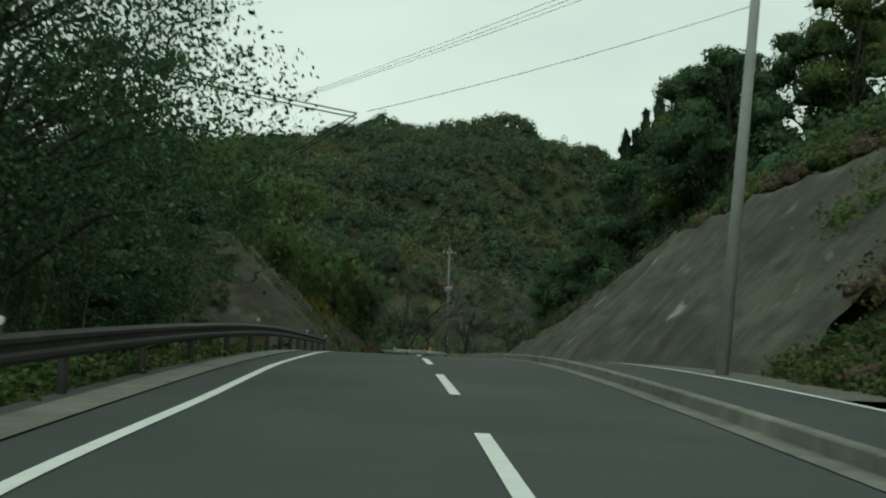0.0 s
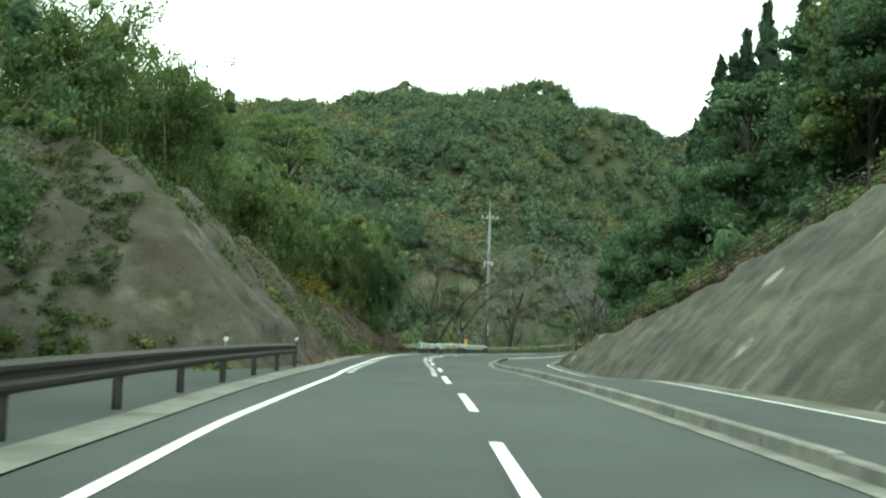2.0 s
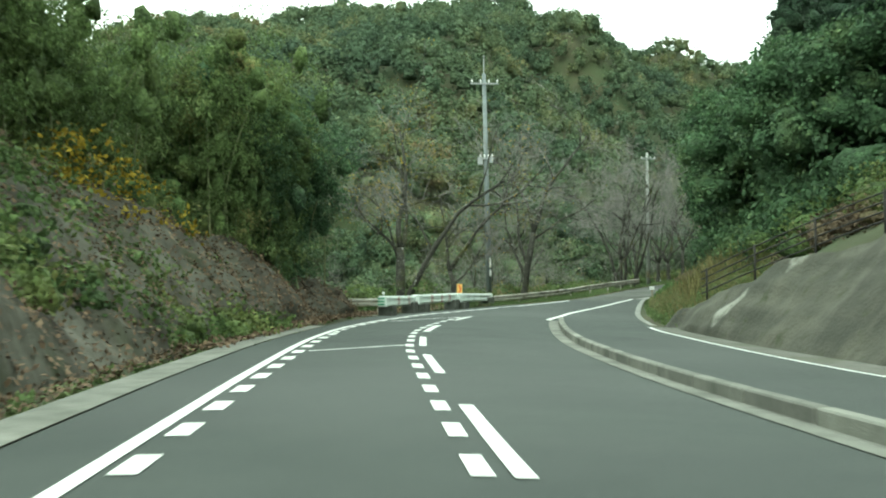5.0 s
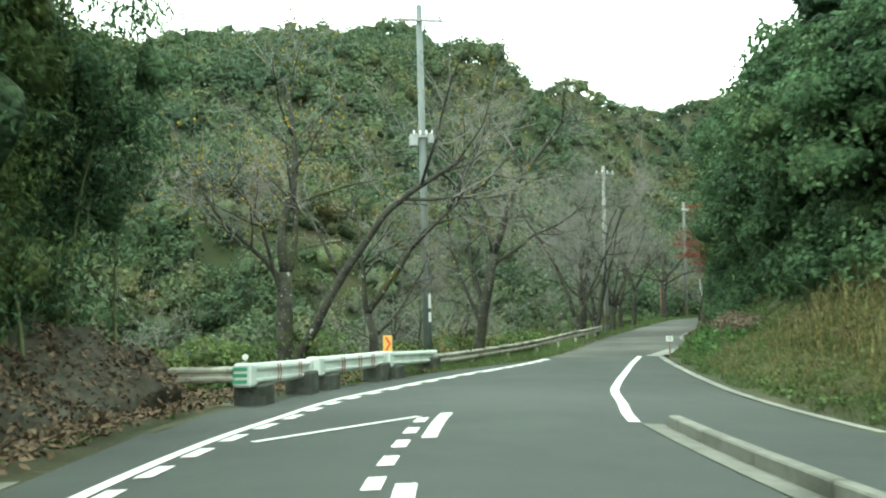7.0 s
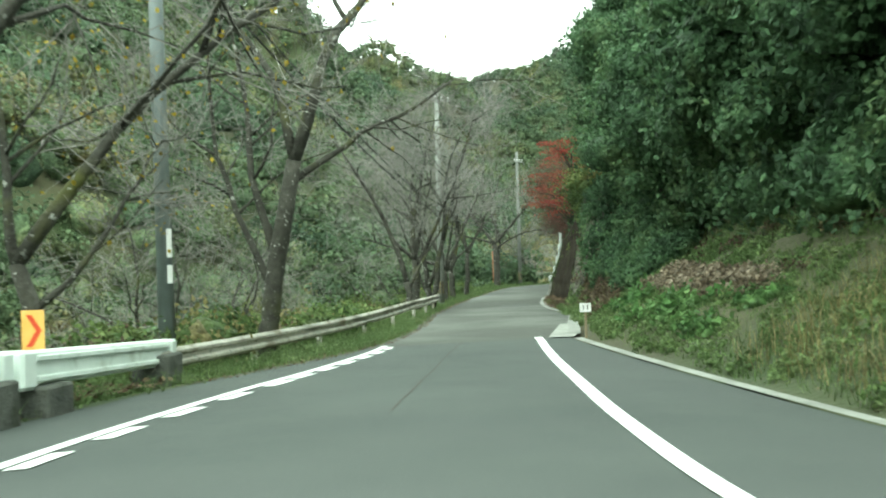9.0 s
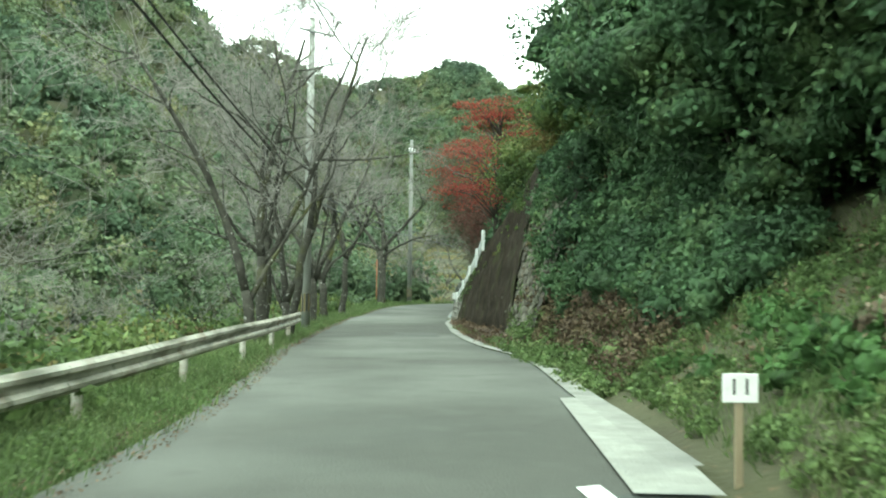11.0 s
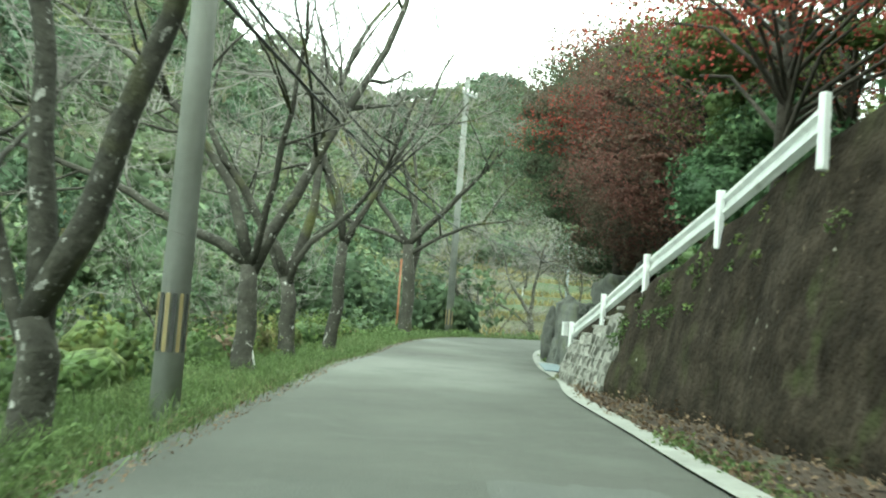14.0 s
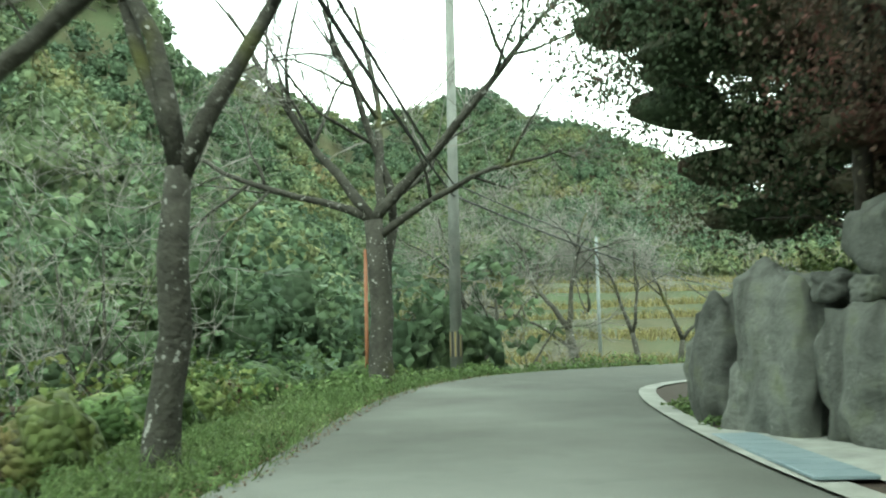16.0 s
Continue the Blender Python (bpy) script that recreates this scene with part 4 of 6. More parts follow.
chevron_sign((-2.55, 113.4, -2.66), -12)
ob = thing("marker_sign", "small white plate on a wooden stake", "sign", (9.3, 122.1, -3.5), rz=-20)
part("stake", Build().box((-0.03, -0.02, -0.2), (0.03, 0.02, 0.62), 0.005), WOOD_POST, ob)
part("plate", Build().box((-0.14, -0.035, 0.52), (0.14, -0.022, 0.74), 0.004), WHITE, ob, "white plate")
for dx in (-0.05, 0.05):
    part("mark", Build().box((dx - 0.01, -0.04, 0.58), (dx + 0.01, -0.036, 0.7)), BLACK, ob, "unreadable dark mark")


# ---------- pipe fence on the crest ----------
def crest_fence():
    def at(y):
        x = float(TOE_R(y) + CUT_R(y) / 1.07 + 0.1)
        return Vector((x, y, float(road_z(TOE_R(y), y) + CUT_R(y))))
    ob = thing("pipe_fence", "dark steel pipe fence along the crest of the slope", "fence", tuple(at(56)))
    base = at(56)
    ys = np.arange(56, 98, 1.0)
    for up in (0.3, 0.55, 0.8, 1.05):
        part("pipe", Build().tube([at(y) - base + Vector((0, 0, up)) for y in ys], 0.024, 7), BROWN_RAIL, ob, smooth=True)
    me = Build().tube([(0, 0, -0.5), (0, 0, 1.12)], 0.038, 10).mesh("post", BROWN_RAIL, True)
    for y in np.arange(56, 98, 2.9):
        part("post", me, BROWN_RAIL, ob, m=Matrix.Translation(at(y) - base))


crest_fence()


# ---------- utility poles and wires ----------
def utility_pole(at, height, r0, r1, mat, label, lean=(0, 0), arms=(), bands=False, gear=False):
    ob = thing("utility_pole", label, "utility pole", at, "utility poles")
    tip = Vector((lean[0], lean[1], height))
    part("shaft", Build().tube([(0, 0, -0.6), tip], [r0, r1], 18), mat, ob, smooth=True)
    where = lambda z: tip * (z / height)
    for z, turn, half in arms:
        c = where(z)
        m = Matrix.Translation(c) @ Matrix.Rotation(radians(turn), 4, "Z")
        arm = part("cross_arm", Build().box((-half, -0.045, -0.045), (half, 0.045, 0.045), 0.008), STEEL, ob, "galvanised cross arm", m=m @ Matrix.Translation((0, -r0, 0)))
        for x in np.linspace(-half + 0.1, half - 0.1, 4):
            part("insulator", Build().tube([(x, -r0, 0.05), (x, -r0, 0.12), (x, -r0, 0.14), (x, -r0, 0.24)], [0.02, 0.05, 0.06, 0.03], 10), WHITE, ob, "white insulator", m=m)
    if gear:
        part("top_rod", Build().tube([where(height), where(height) + Vector((0, 0, 1.1))], 0.03, 8), STEEL, ob)
        c = where(height * 0.62)
        part("cable_box", Build().box((-0.5, -0.28, -0.2), (-0.18, 0.0, 0.25), 0.03), STEEL, ob, "grey cable box", m=Matrix.Translation(c))
        part("cable_box", Build().box((0.2, -0.25, -0.1), (0.42, 0.0, 0.3), 0.03), STEEL, ob, "grey cable box", m=Matrix.Translation(c))
        part("number_plate", Build().box((0.02, -r0 - 0.012, 2.2), (0.12, -r0 + 0.01, 2.75), 0.003), WHITE, ob, "white plate", m=None)
        part("number_plate", Build().box((0.02, -r0 - 0.012, 1.7), (0.12, -r0 + 0.01, 2.05), 0.003), WHITE, ob, "white plate", m=None)
    if bands:
        for k in range(14):
            a0, a1 = 6.2832 * k / 14, 6.2832 * (k + 0.62) / 14
            wrap = Build()
            r = r0 + 0.006
            pts = [(r * math.cos(a), r * math.sin(a)) for a in np.linspace(a0, a1, 4)]
            wrap.add([(x, y, 0.62) for x, y in pts] + [(x * 0.985, y * 0.985, 1.32) for x, y in pts], [(i, i + 1, i + 5, i + 4) for i in range(3)])
            part("warning_band", wrap, YELLOW if k % 2 else BLACK, ob, "yellow and black warning stripe")
    return ob, where


near_pole, near_at = utility_pole((8.45, 23.9, -0.72), 11.5, 0.165, 0.115, POLE, "slightly leaning pale grey concrete utility pole beside the footway", (0.86, -0.15))
steel_pole, steel_at = utility_pole((-0.74, 119.75, -3.6), 13.6, 0.165, 0.11, STEEL_POLE, "grey steel utility pole behind the barriers", (-0.1, 0), ((13.0, 8, 0.85), (8.6, 8, 0.45)), gear=True)
band_pole, band_at = utility_pole((15.5, 153.75, -3.85), 12.4, 0.185, 0.12, POLE, "concrete utility pole with warning bands among cherry trees", (0.1, 0), ((11.8, 20, 0.8),), True)
far_pole, far_at = utility_pole((32.4, 183.2, -3.7), 12.4, 0.18, 0.12, DULL_POLE, "concrete utility pole with warning bands at the bend", (0.05, 0), ((11.5, 35, 0.7),), True)
utility_pole((52.5, 206.3, -5.0), 8.3, 0.12, 0.09, STEEL_POLE, "thin grey pole in the fields beyond")
utility_pole((58.2, 223.9, -5.0), 5.4, 0.09, 0.08, POLE, "thin grey pole in the fields beyond")


def wire(a, b, sag, r=0.012):
    a, b = Vector(a), Vector(b)
    pts = [a.lerp(b, t) - Vector((0, 0, sag * 4 * t * (1 - t))) for t in np.linspace(0, 1, 22)]
    ob = new("overhead_wire", Build().tube([p - a for p in pts], r, 5).mesh("overhead_wire", WIRE))
    ob.location = a
    return tagged(ob, "thin black overhead wire between poles", "wire", "overhead wires")


hub = Vector((-0.7, 24.9, 5.75))
for k, dz in enumerate((0.0, 0.18, 0.4)):
    wire((-13.4 + dz, 57.5, 12.1 + dz * 0.6), (9.2, 23.8, 10.4 + dz), 0.25, 0.009)
wire(hub, (9.05, 23.75, 8.5), 0.12, 0.008)
for k, dz in enumerate((0.0, 0.12)):
    wire(hub - Vector((0.25, -0.1, 0.15 - dz)), (-16, 14, 7.5 + dz), 0.4, 0.02)
    wire(hub - Vector((0.25, -0.1, 0.15 - dz)), (-9, 33, 3.0 + dz), 0.1, 0.02)
base_pole = (-0.68, 119.75, -3.6)
for dz, r in ((0.0, 0.03), (0.35, 0.025)):
    wire(Vector(base_pole) + steel_at(8.7 + dz), Vector((15.5, 153.75, -3.85)) + band_at(5.2 + dz), 0.5, r)
    wire(Vector((15.5, 153.75, -3.85)) + band_at(5.2 + dz), Vector((32.3, 183.0, -3.7)) + far_at(5.2 + dz), 0.3, r)
    wire(Vector((32.3, 183.0, -3.7)) + far_at(5.2 + dz), (64, 206, 0.0 + dz), 0.5, r)
wire(Vector(base_pole) + steel_at(13.0), Vector((15.5, 153.75, -3.85)) + band_at(11.9), 0.6, 0.012)
wire(Vector((15.5, 153.75, -3.85)) + band_at(11.9), Vector((32.3, 183.0, -3.7)) + far_at(11.7), 0.6, 0.012)
wire(Vector(base_pole) + steel_at(8.0), (-60, 128, 6.0), 1.0, 0.02)

# traffic mirror at the bend
ob = thing("traffic_mirror", "faded orange pole with a traffic mirror at the bend", "traffic mirror", (28.6, 180.1, -3.75))
part("post", Build().tube([(0, 0, -0.3), (0.0, 0, 3.35)], 0.045, 10), ORANGE, ob, smooth=True)
part("arm", Build().tube([(0, 0, 3.2), (0.12, 0, 3.45), (0.24, 0, 3.6)], 0.03, 8), ORANGE, ob, smooth=True)
part("mirror_back", Build().tube([(0.16, 0.02, 3.42), (0.24, -0.02, 3.47), (0.32, -0.06, 3.52)], [0.3, 0.27, 0.12], 24), ORANGE, ob, "faded red-orange round mirror housing")
ob = thing("stake", "slanting white marker stake in the weeds", "stake", (18.35, 161.4, -4.0))
part("shaft", Build().tube([(0.03, 0, -0.2), (-0.13, 0, 0.5)], 0.045, 8), WHITE, ob)
part("cap", Build().tube([(-0.13, 0, 0.5), (-0.145, 0, 0.56)], [0.05, 0.03], 8), WHITE_RAIL, ob)


# ---------- stone walls beside the narrow road ----------
def wall_point(y, h, out=0.0):
    t = float(TOE_R(y))
    return Vector((t + h / float(TAN_R(y)) - out, y, float(road_z(t, y)) - 0.1 + h))


def lump_mesh(seed, mat, name, rough=0.16, subdivisions=2, scale=(1, 1, 1), smooth=True):
    bm = bmesh.new()
    bmesh.ops.create_icosphere(bm, subdivisions=subdivisions, radius=1)
    r = random.Random(seed)
    shift = Vector((r.uniform(0, 50), r.uniform(0, 50), r.uniform(0, 50)))
    for v in bm.verts:
        c = v.co.copy()
        box = max(abs(c.x), abs(c.y), abs(c.z))
        c = c.lerp(c / box * 0.86, 0.6)
        c *= 1 + rough * noise.noise(v.co * 1.3 + shift) + rough * 0.6 * noise.noise(v.co * 3.1 + shift)
        v.co = Vector((c.x * scale[0], c.y * scale[1], c.z * scale[2]))
    me = bpy.data.meshes.new(name)
    bm.to_mesh(me)
    bm.free()
    me.materials.append(mat)
    if smooth:
        me.shade_smooth()
    return me


def rubble_wall():
    tan = lambda y: float(TAN_R(y))
    at = lambda y, h, out: Vector((float(TOE_R(y)) + h / tan(y) - out, y, float(road_z(TOE_R(y), y)) - 0.1 + h))
    wall = setting("wall_rubble", sheet("wall_rubble", np.array([[tuple(at(y, h, 0.02)) for h in np.linspace(-0.3, 4.3, 12)] for y in np.linspace(137.6, 141.3, 14)]), JOINT), "old rubble stone retaining wall overgrown with weeds", "wall")
    r = random.Random(8)
    kinds = [lump_mesh(60 + k, STONE, "stone", 0.42, 2, smooth=False) for k in range(7)]
    h, row = 0.15, 0
    while h < 4.2:
        tall, y = r.uniform(0.17, 0.25), 137.7 + r.uniform(0, 0.3)
        while y < 141.15:
            wide = r.uniform(0.2, 0.42)
            p = at(y + wide / 2, h + tall * r.uniform(0.35, 0.65), 0.05 + r.uniform(-0.03, 0.03))
            lean = 90 - math.degrees(math.atan(tan(y)))
            m = Matrix.Translation(p) @ Matrix.Rotation(radians(-21), 4, "Z") @ Matrix.Rotation(radians(lean), 4, "Y") @ Matrix.Rotation(radians(r.uniform(-50, 50)), 4, "X") @ Matrix.Diagonal((r.uniform(0.05, 0.09), wide * 0.55, tall * 0.6, 1))
            if r.random() < 0.9:
                part("stone", r.choice(kinds), STONE, wall, m=m)
            y += wide * 1.02
        h += tall * 0.98
        row += 1


def pale_wall():
    wall = setting("wall_pale", sheet("wall_pale", np.array([[tuple(wall_point(y, min(h, float(CUT_R(y)) - 0.12), -0.1)) for h in np.linspace(-0.3, 2.4, 9)] for y in np.linspace(156.4, 164.2, 22)]), JOINT), "pale diagonal stone-block retaining wall under the ramp", "wall")
    r = random.Random(9)
    bm = Build()
    wide, tall = 0.175, 0.235
    pts = [(0, -wide, 0), (0, 0, -tall), (0, wide, 0), (0, 0, tall)]
    front = [(-0.09, y * 0.72, z * 0.72) for _, y, z in pts]
    bm.add([(0.06, y * 0.96, z * 0.96) for _, y, z in pts] + [(-0.03, y * 0.93, z * 0.93) for _, y, z in pts] + front,
           [(0, 1, 5, 4), (1, 2, 6, 5), (2, 3, 7, 6), (3, 0, 4, 7), (4, 5, 9, 8), (5, 6, 10, 9), (6, 7, 11, 10), (7, 4, 8, 11), (8, 9, 10, 11)])
    me = bm.mesh("stone_block", PALE_STONE)
    row, h = 0, 0.1
    while h < 2.3:
        y = 156.5 + (row % 2) * wide
        while y < 164.2:
            if h < float(CUT_R(y)) - 0.2:
                m = Matrix.Translation(wall_point(y + r.uniform(-0.02, 0.02), h + r.uniform(-0.02, 0.02), 0.02 + r.uniform(-0.03, 0.03))) @ Matrix.Rotation(radians(-26), 4, "Z") @ Matrix.Rotation(radians(11.3 + r.uniform(-7, 7)), 4, "Y") @ Matrix.Rotation(radians(r.uniform(-6, 6)), 4, "X")
                part("stone_block", me, PALE_STONE, wall, m=m)
            y += 2 * wide
        h += tall
        row += 1
    y = 156.7
    while y < 163.6:
        top = float(CUT_R(y + 0.4))
        cap = Build().box((-0.02, -0.46, -0.07), (0.2, 0.46, 0.0), 0.012)
        part("coping", cap, PALE_STONE, wall, "concrete coping step", m=Matrix.Translation(wall_point(y + 0.4, top + 0.02, 0.05)) @ Matrix.Rotation(radians(-24), 4, "Z"))
        y += 0.98


def ramp_kerb():
    """The dark concrete upstand along the ramp, over the pale blocks."""
    ys = np.linspace(156.6, 164.9, 34)
    up = lambda y: max(float(CUT_R(y)), 0.1) + 0.1 + 0.32 * float(step(165, 162.5, y)) + 0.12 * float(step(161, 157, y))
    rows = [[wall_point(y, max(float(CUT_R(y)) - 0.3, -0.2), -0.06), wall_point(y, up(y) * 0.6 + (float(CUT_R(y)) - 0.3) * 0.4, -0.08), wall_point(y, up(y), -0.12),
             wall_point(y, up(y) + 0.01, -0.42), wall_point(y, float(CUT_R(y)) - 0.4, -0.46)] for y in ys]
    return setting("ramp_kerb", sheet("ramp_kerb", np.array([[tuple(p) for p in row] for row in rows]), BROWN_WALL, smooth=False), "dark stained concrete upstand beneath the ramp rail", "kerb")


rubble_wall()
pale_wall()
ramp_kerb()
# ground behind the ramp rail, and the concrete pad in front of the boulders
pad = Build().add([tuple(on_road(x, y, 0.035)) for x, y in ((27.05, 163.4), (30.6, 161.9), (30.6, 165.6), (29.6, 168.6), (28.55, 167.6))], [(0, 1, 2, 3, 4)])
setting("pavement", pad.mesh("pavement", CONCRETE), "pale worn concrete pad before the boulders", "pavement")
apron = Build().add([tuple(on_road(x, y, 0.03)) for x, y in ((8.2, 121.9), (8.75, 121.6), (10.0, 123.9), (11.5, 127.3), (11.0, 127.4))], [(0, 1, 2, 3, 4)])
setting("pavement", apron.mesh("pavement", CONCRETE), "triangular pale concrete apron at the road edge", "pavement")
grate = thing("drain_grate", "blue-grey steel drain grating beside the concrete pad", "drain grate", (27.75, 165.6, float(road_z(27.75, 165.6)) + 0.03), rz=-27)
for k in range(9):
    part("panel", Build().box((-0.27, -1.6 + k * 0.42, 0.0), (0.27, -1.6 + k * 0.42 + 0.4, 0.035), 0.006), GRATE, grate)


def boulder(seed, x, y, z, w, d, h, turn, tilt=0.0):
    ob = new("boulder", lump_mesh(seed, BOULDER, "boulder", 0.3, 4))
    ob.matrix_basis = pose(x, y, z + h * 0.45, tilt, tilt * 0.6, turn) @ Matrix.Diagonal((w / 2, d / 2, h / 2 * 1.1, 1))
    return tagged(ob, "large upright grey boulder in a garden wall", "boulder", "boulders of the garden wall")


for k, (x, y, z, w, d, h) in enumerate(((30.3, 169.6, -3.95, 0.9, 0.8, 1.35), (29.6, 168.5, -3.95, 0.85, 0.95, 1.95), (29.25, 167.75, -3.95, 0.6, 0.55, 0.95), (29.35, 167.15, -3.95, 1.0, 1.3, 2.15), (29.4, 165.75, -3.95, 1.1, 1.5, 1.75),
                                        (29.6, 165.4, -2.25, 1.1, 1.6, 1.15), (29.3, 166.3, -2.3, 0.55, 0.5, 0.36), (29.3, 165.8, -2.32, 0.5, 0.45, 0.3), (29.7, 164.1, -3.9, 1.1, 1.25, 3.15), (29.95, 162.9, -3.7, 1.1, 1.3, 2.7),
                                        (30.3, 161.6, -3.5, 1.2, 1.4, 3.0), (30.7, 160.2, -3.2, 1.2, 1.5, 2.6))):
    boulder(300 + k, x, y, z, w, d, h, random.Random(k).uniform(-8, 8) - 4, random.Random(k + 50).uniform(-4, 4))


def garden_bank():
    """The earth that the boulders hold up."""
    u, y = np.meshgrid(np.linspace(0, 1, 26), np.linspace(158.5, 172, 40))
    x = np.interp(y, [158.5, 162, 166, 169, 172], [30.9, 30.2, 29.7, 30.2, 33.0]) + u * 8
    z = -4.1 + np.interp(y, [158.5, 164, 168, 170.5, 172], [3.0, 2.8, 2.0, 1.2, 0.1]) * step(0, 0.06, u) + 1.6 * u + waves(x, y, 2.3, 95) * 0.14
    return setting("bank", sheet("bank", np.stack([x, y, z], -1), SOIL), "dark earth bank held by the boulders", "bank")


garden_bank()


# ---------- plant tools ----------
def leaf_quads(rng, at, size, aspect=0.5, droop=0.0, out=None, loose=0.7):
    """Pointed leaves, four corners each, at the given places. size: length of each; out: the way they face, more or less."""
    n = len(at)
    size = np.broadcast_to(size, (n,))[:, None]
    way = rng.normal(size=(n, 3))
    if out is None:
        face = rng.normal(size=(n, 3))
    else:
        face = out + rng.normal(size=(n, 3)) * loose
        face /= np.linalg.norm(face, axis=1, keepdims=True)
        way -= face * (way * face).sum(1, keepdims=True)
    way /= np.linalg.norm(way, axis=1, keepdims=True)
    way[:, 2] -= droop
    way /= np.linalg.norm(way, axis=1, keepdims=True)
    side = np.cross(way, face)
    side /= np.linalg.norm(side, axis=1, keepdims=True) + 1e-9
    tip = way * size
    return np.stack([at, at + tip * 0.45 + side * size * aspect * 0.5, at + tip, at + tip * 0.45 - side * size * aspect * 0.5], 1)


def shell(rng, centres, radii, per, inner=0.62, up=0.25):
    """Places near the surface of ellipsoids, thicker above, and the ways out."""
    c = np.repeat(np.asarray(centres, float), per, 0)
    r = np.repeat(np.asarray(radii, float).reshape(len(centres), -1) * np.ones((1, 3)), per, 0)
    d = rng.normal(size=c.shape)
    d[:, 2] += up
    d /= np.linalg.norm(d, axis=1, keepdims=True)
    return c + d * r * rng.uniform(inner, 1.04, (len(c), 1)) ** 0.7, d


def cores(rng, centres, radii, lumps=0.22, n=3):
    """Leafy hearts of bushes and crowns: uneven rounded lumps, as places and faces."""
    index, unit, faces = {}, [], []
    for axis in range(3):
        for sign in (-1.0, 1.0):
            for i in range(n):
                for k in range(n):
                    q = []
                    for a, b in ((i, k), (i + 1, k), (i + 1, k + 1), (i, k + 1)):
                        p = [0, 0, 0]
                        p[axis], p[(axis + 1) % 3], p[(axis + 2) % 3] = sign, round(2 * a / n - 1, 4), round(2 * b / n - 1, 4)
                        if tuple(p) not in index:
                            index[tuple(p)] = len(unit)
                            unit.append(p)
                        q.append(index[tuple(p)])
                    faces.append(q if sign > 0 else q[::-1])
    unit = np.array(unit, float)
    unit /= np.linalg.norm(unit, axis=-1, keepdims=True)
    c = np.asarray(centres, float)
    r = np.asarray(radii, float).reshape(len(c), -1) * np.ones((1, 3))
    phase = rng.uniform(0, 6.28, (len(c), 1, 3))
    wob = 1 + lumps * np.sin(unit[None] * 3.1 + phase).sum(-1, keepdims=True) / 2 + lumps * 1.5 * rng.uniform(-0.5, 0.5, (len(c), len(unit), 1))
    v = c[:, None] + unit[None] * wob * r[:, None]
    f = np.array(faces)[None] + (np.arange(len(c)) * len(unit))[:, None, None]
    return v.reshape(-1, 3), f.reshape(-1, 4)


def spread_over(rng, y0, y1, near, far, count):
    """Places on the ground beside the road, between two distances from an edge function."""
    y = rng.uniform(y0, y1, count)
    t = rng.uniform(0, 1, count)
    x = near(y) * (1 - t) + far(y) * t
    return np.stack([x, y, ground_z(x, y)], -1)


def slope_out(p):
    """The ways straight out of the ground at the given places."""
    x, y = p[:, 0], p[:, 1]
    n = np.stack([ground_z(x - 0.4, y) - ground_z(x + 0.4, y), ground_z(x, y - 0.4) - ground_z(x, y + 0.4), np.full(len(p), 0.8)], -1)
    return n / np.linalg.norm(n, axis=1, keepdims=True)


def stuff(name, v, mat, label, category, hearts=None):
    return tagged(new(name, quads(name, v, mat, hearts=hearts)), label, category, kind="stuff")


def scrub(name, seed, y0, y1, near, far, count, radius, per, size, mat, label, category="bushes", flat=0.8, aspect=0.62, droop=0.2, up=0.3, lift=0.35, heart=0.5, fine=2):
    rng = np.random.RandomState(seed)
    per, size = int(per * 0.78), (size[0] * 1.12, size[1] * 1.12)
    c = spread_over(rng, y0, y1, near, far, count)
    c = c[c[:, 1] < y1]
    r = rng.uniform(*radius, count)
    c += (slope_out(c) if lift < 1.2 else np.array([[0, 0, 1.0]])) * (r * lift)[:, None]
    solid = np.stack([r, r, r * flat], 1)
    at, out = shell(rng, c, solid, per, 0.66, up)
    v = leaf_quads(rng, at, rng.uniform(*size, len(at)), aspect, droop, out)
    return stuff(name, v, mat, label, category, cores(rng, c, solid * heart, 0.3, fine) if heart else None)


def grass(name, seed, y0, y1, near, far, count, height, mat, label, width=0.05, category="grass", lean=0.5):
    rng = np.random.RandomState(seed)
    p = spread_over(rng, y0, y1, near, far, count)
    p[:, 2] -= 0.03
    h = rng.uniform(*height, count)[:, None]
    a = rng.uniform(0, 6.28, count)
    side = np.stack([np.cos(a), np.sin(a), 0 * a], -1) * width * rng.uniform(0.6, 1.3, (count, 1))
    bend = rng.normal(size=(count, 3)) * lean * h
    bend[:, 2] = 0
    up = np.array([0, 0, 1.0]) * h
    mid, tip = p + bend * 0.35 + up * 0.65, p + bend + up * 0.95
    v = np.concatenate([np.stack([p - side, p + side, mid + side * 0.7, mid - side * 0.7], 1), np.stack([mid - side * 0.7, mid + side * 0.7, tip + side * 0.1, tip - side * 0.1], 1)])
    return stuff(name, v, mat, label, category)


def over_road(p, level):
    """Whether a place hangs low over the carriageway."""
    if p.y < 60 or p.y > 198:
        return False
    x = float(ASPHALT_L(p.y))
    high = p.z - float(ROAD_Z(p.y))
    return p.x > x + 0.2 and high < 3.4 + 0.25 * min(p.x - x, 6)


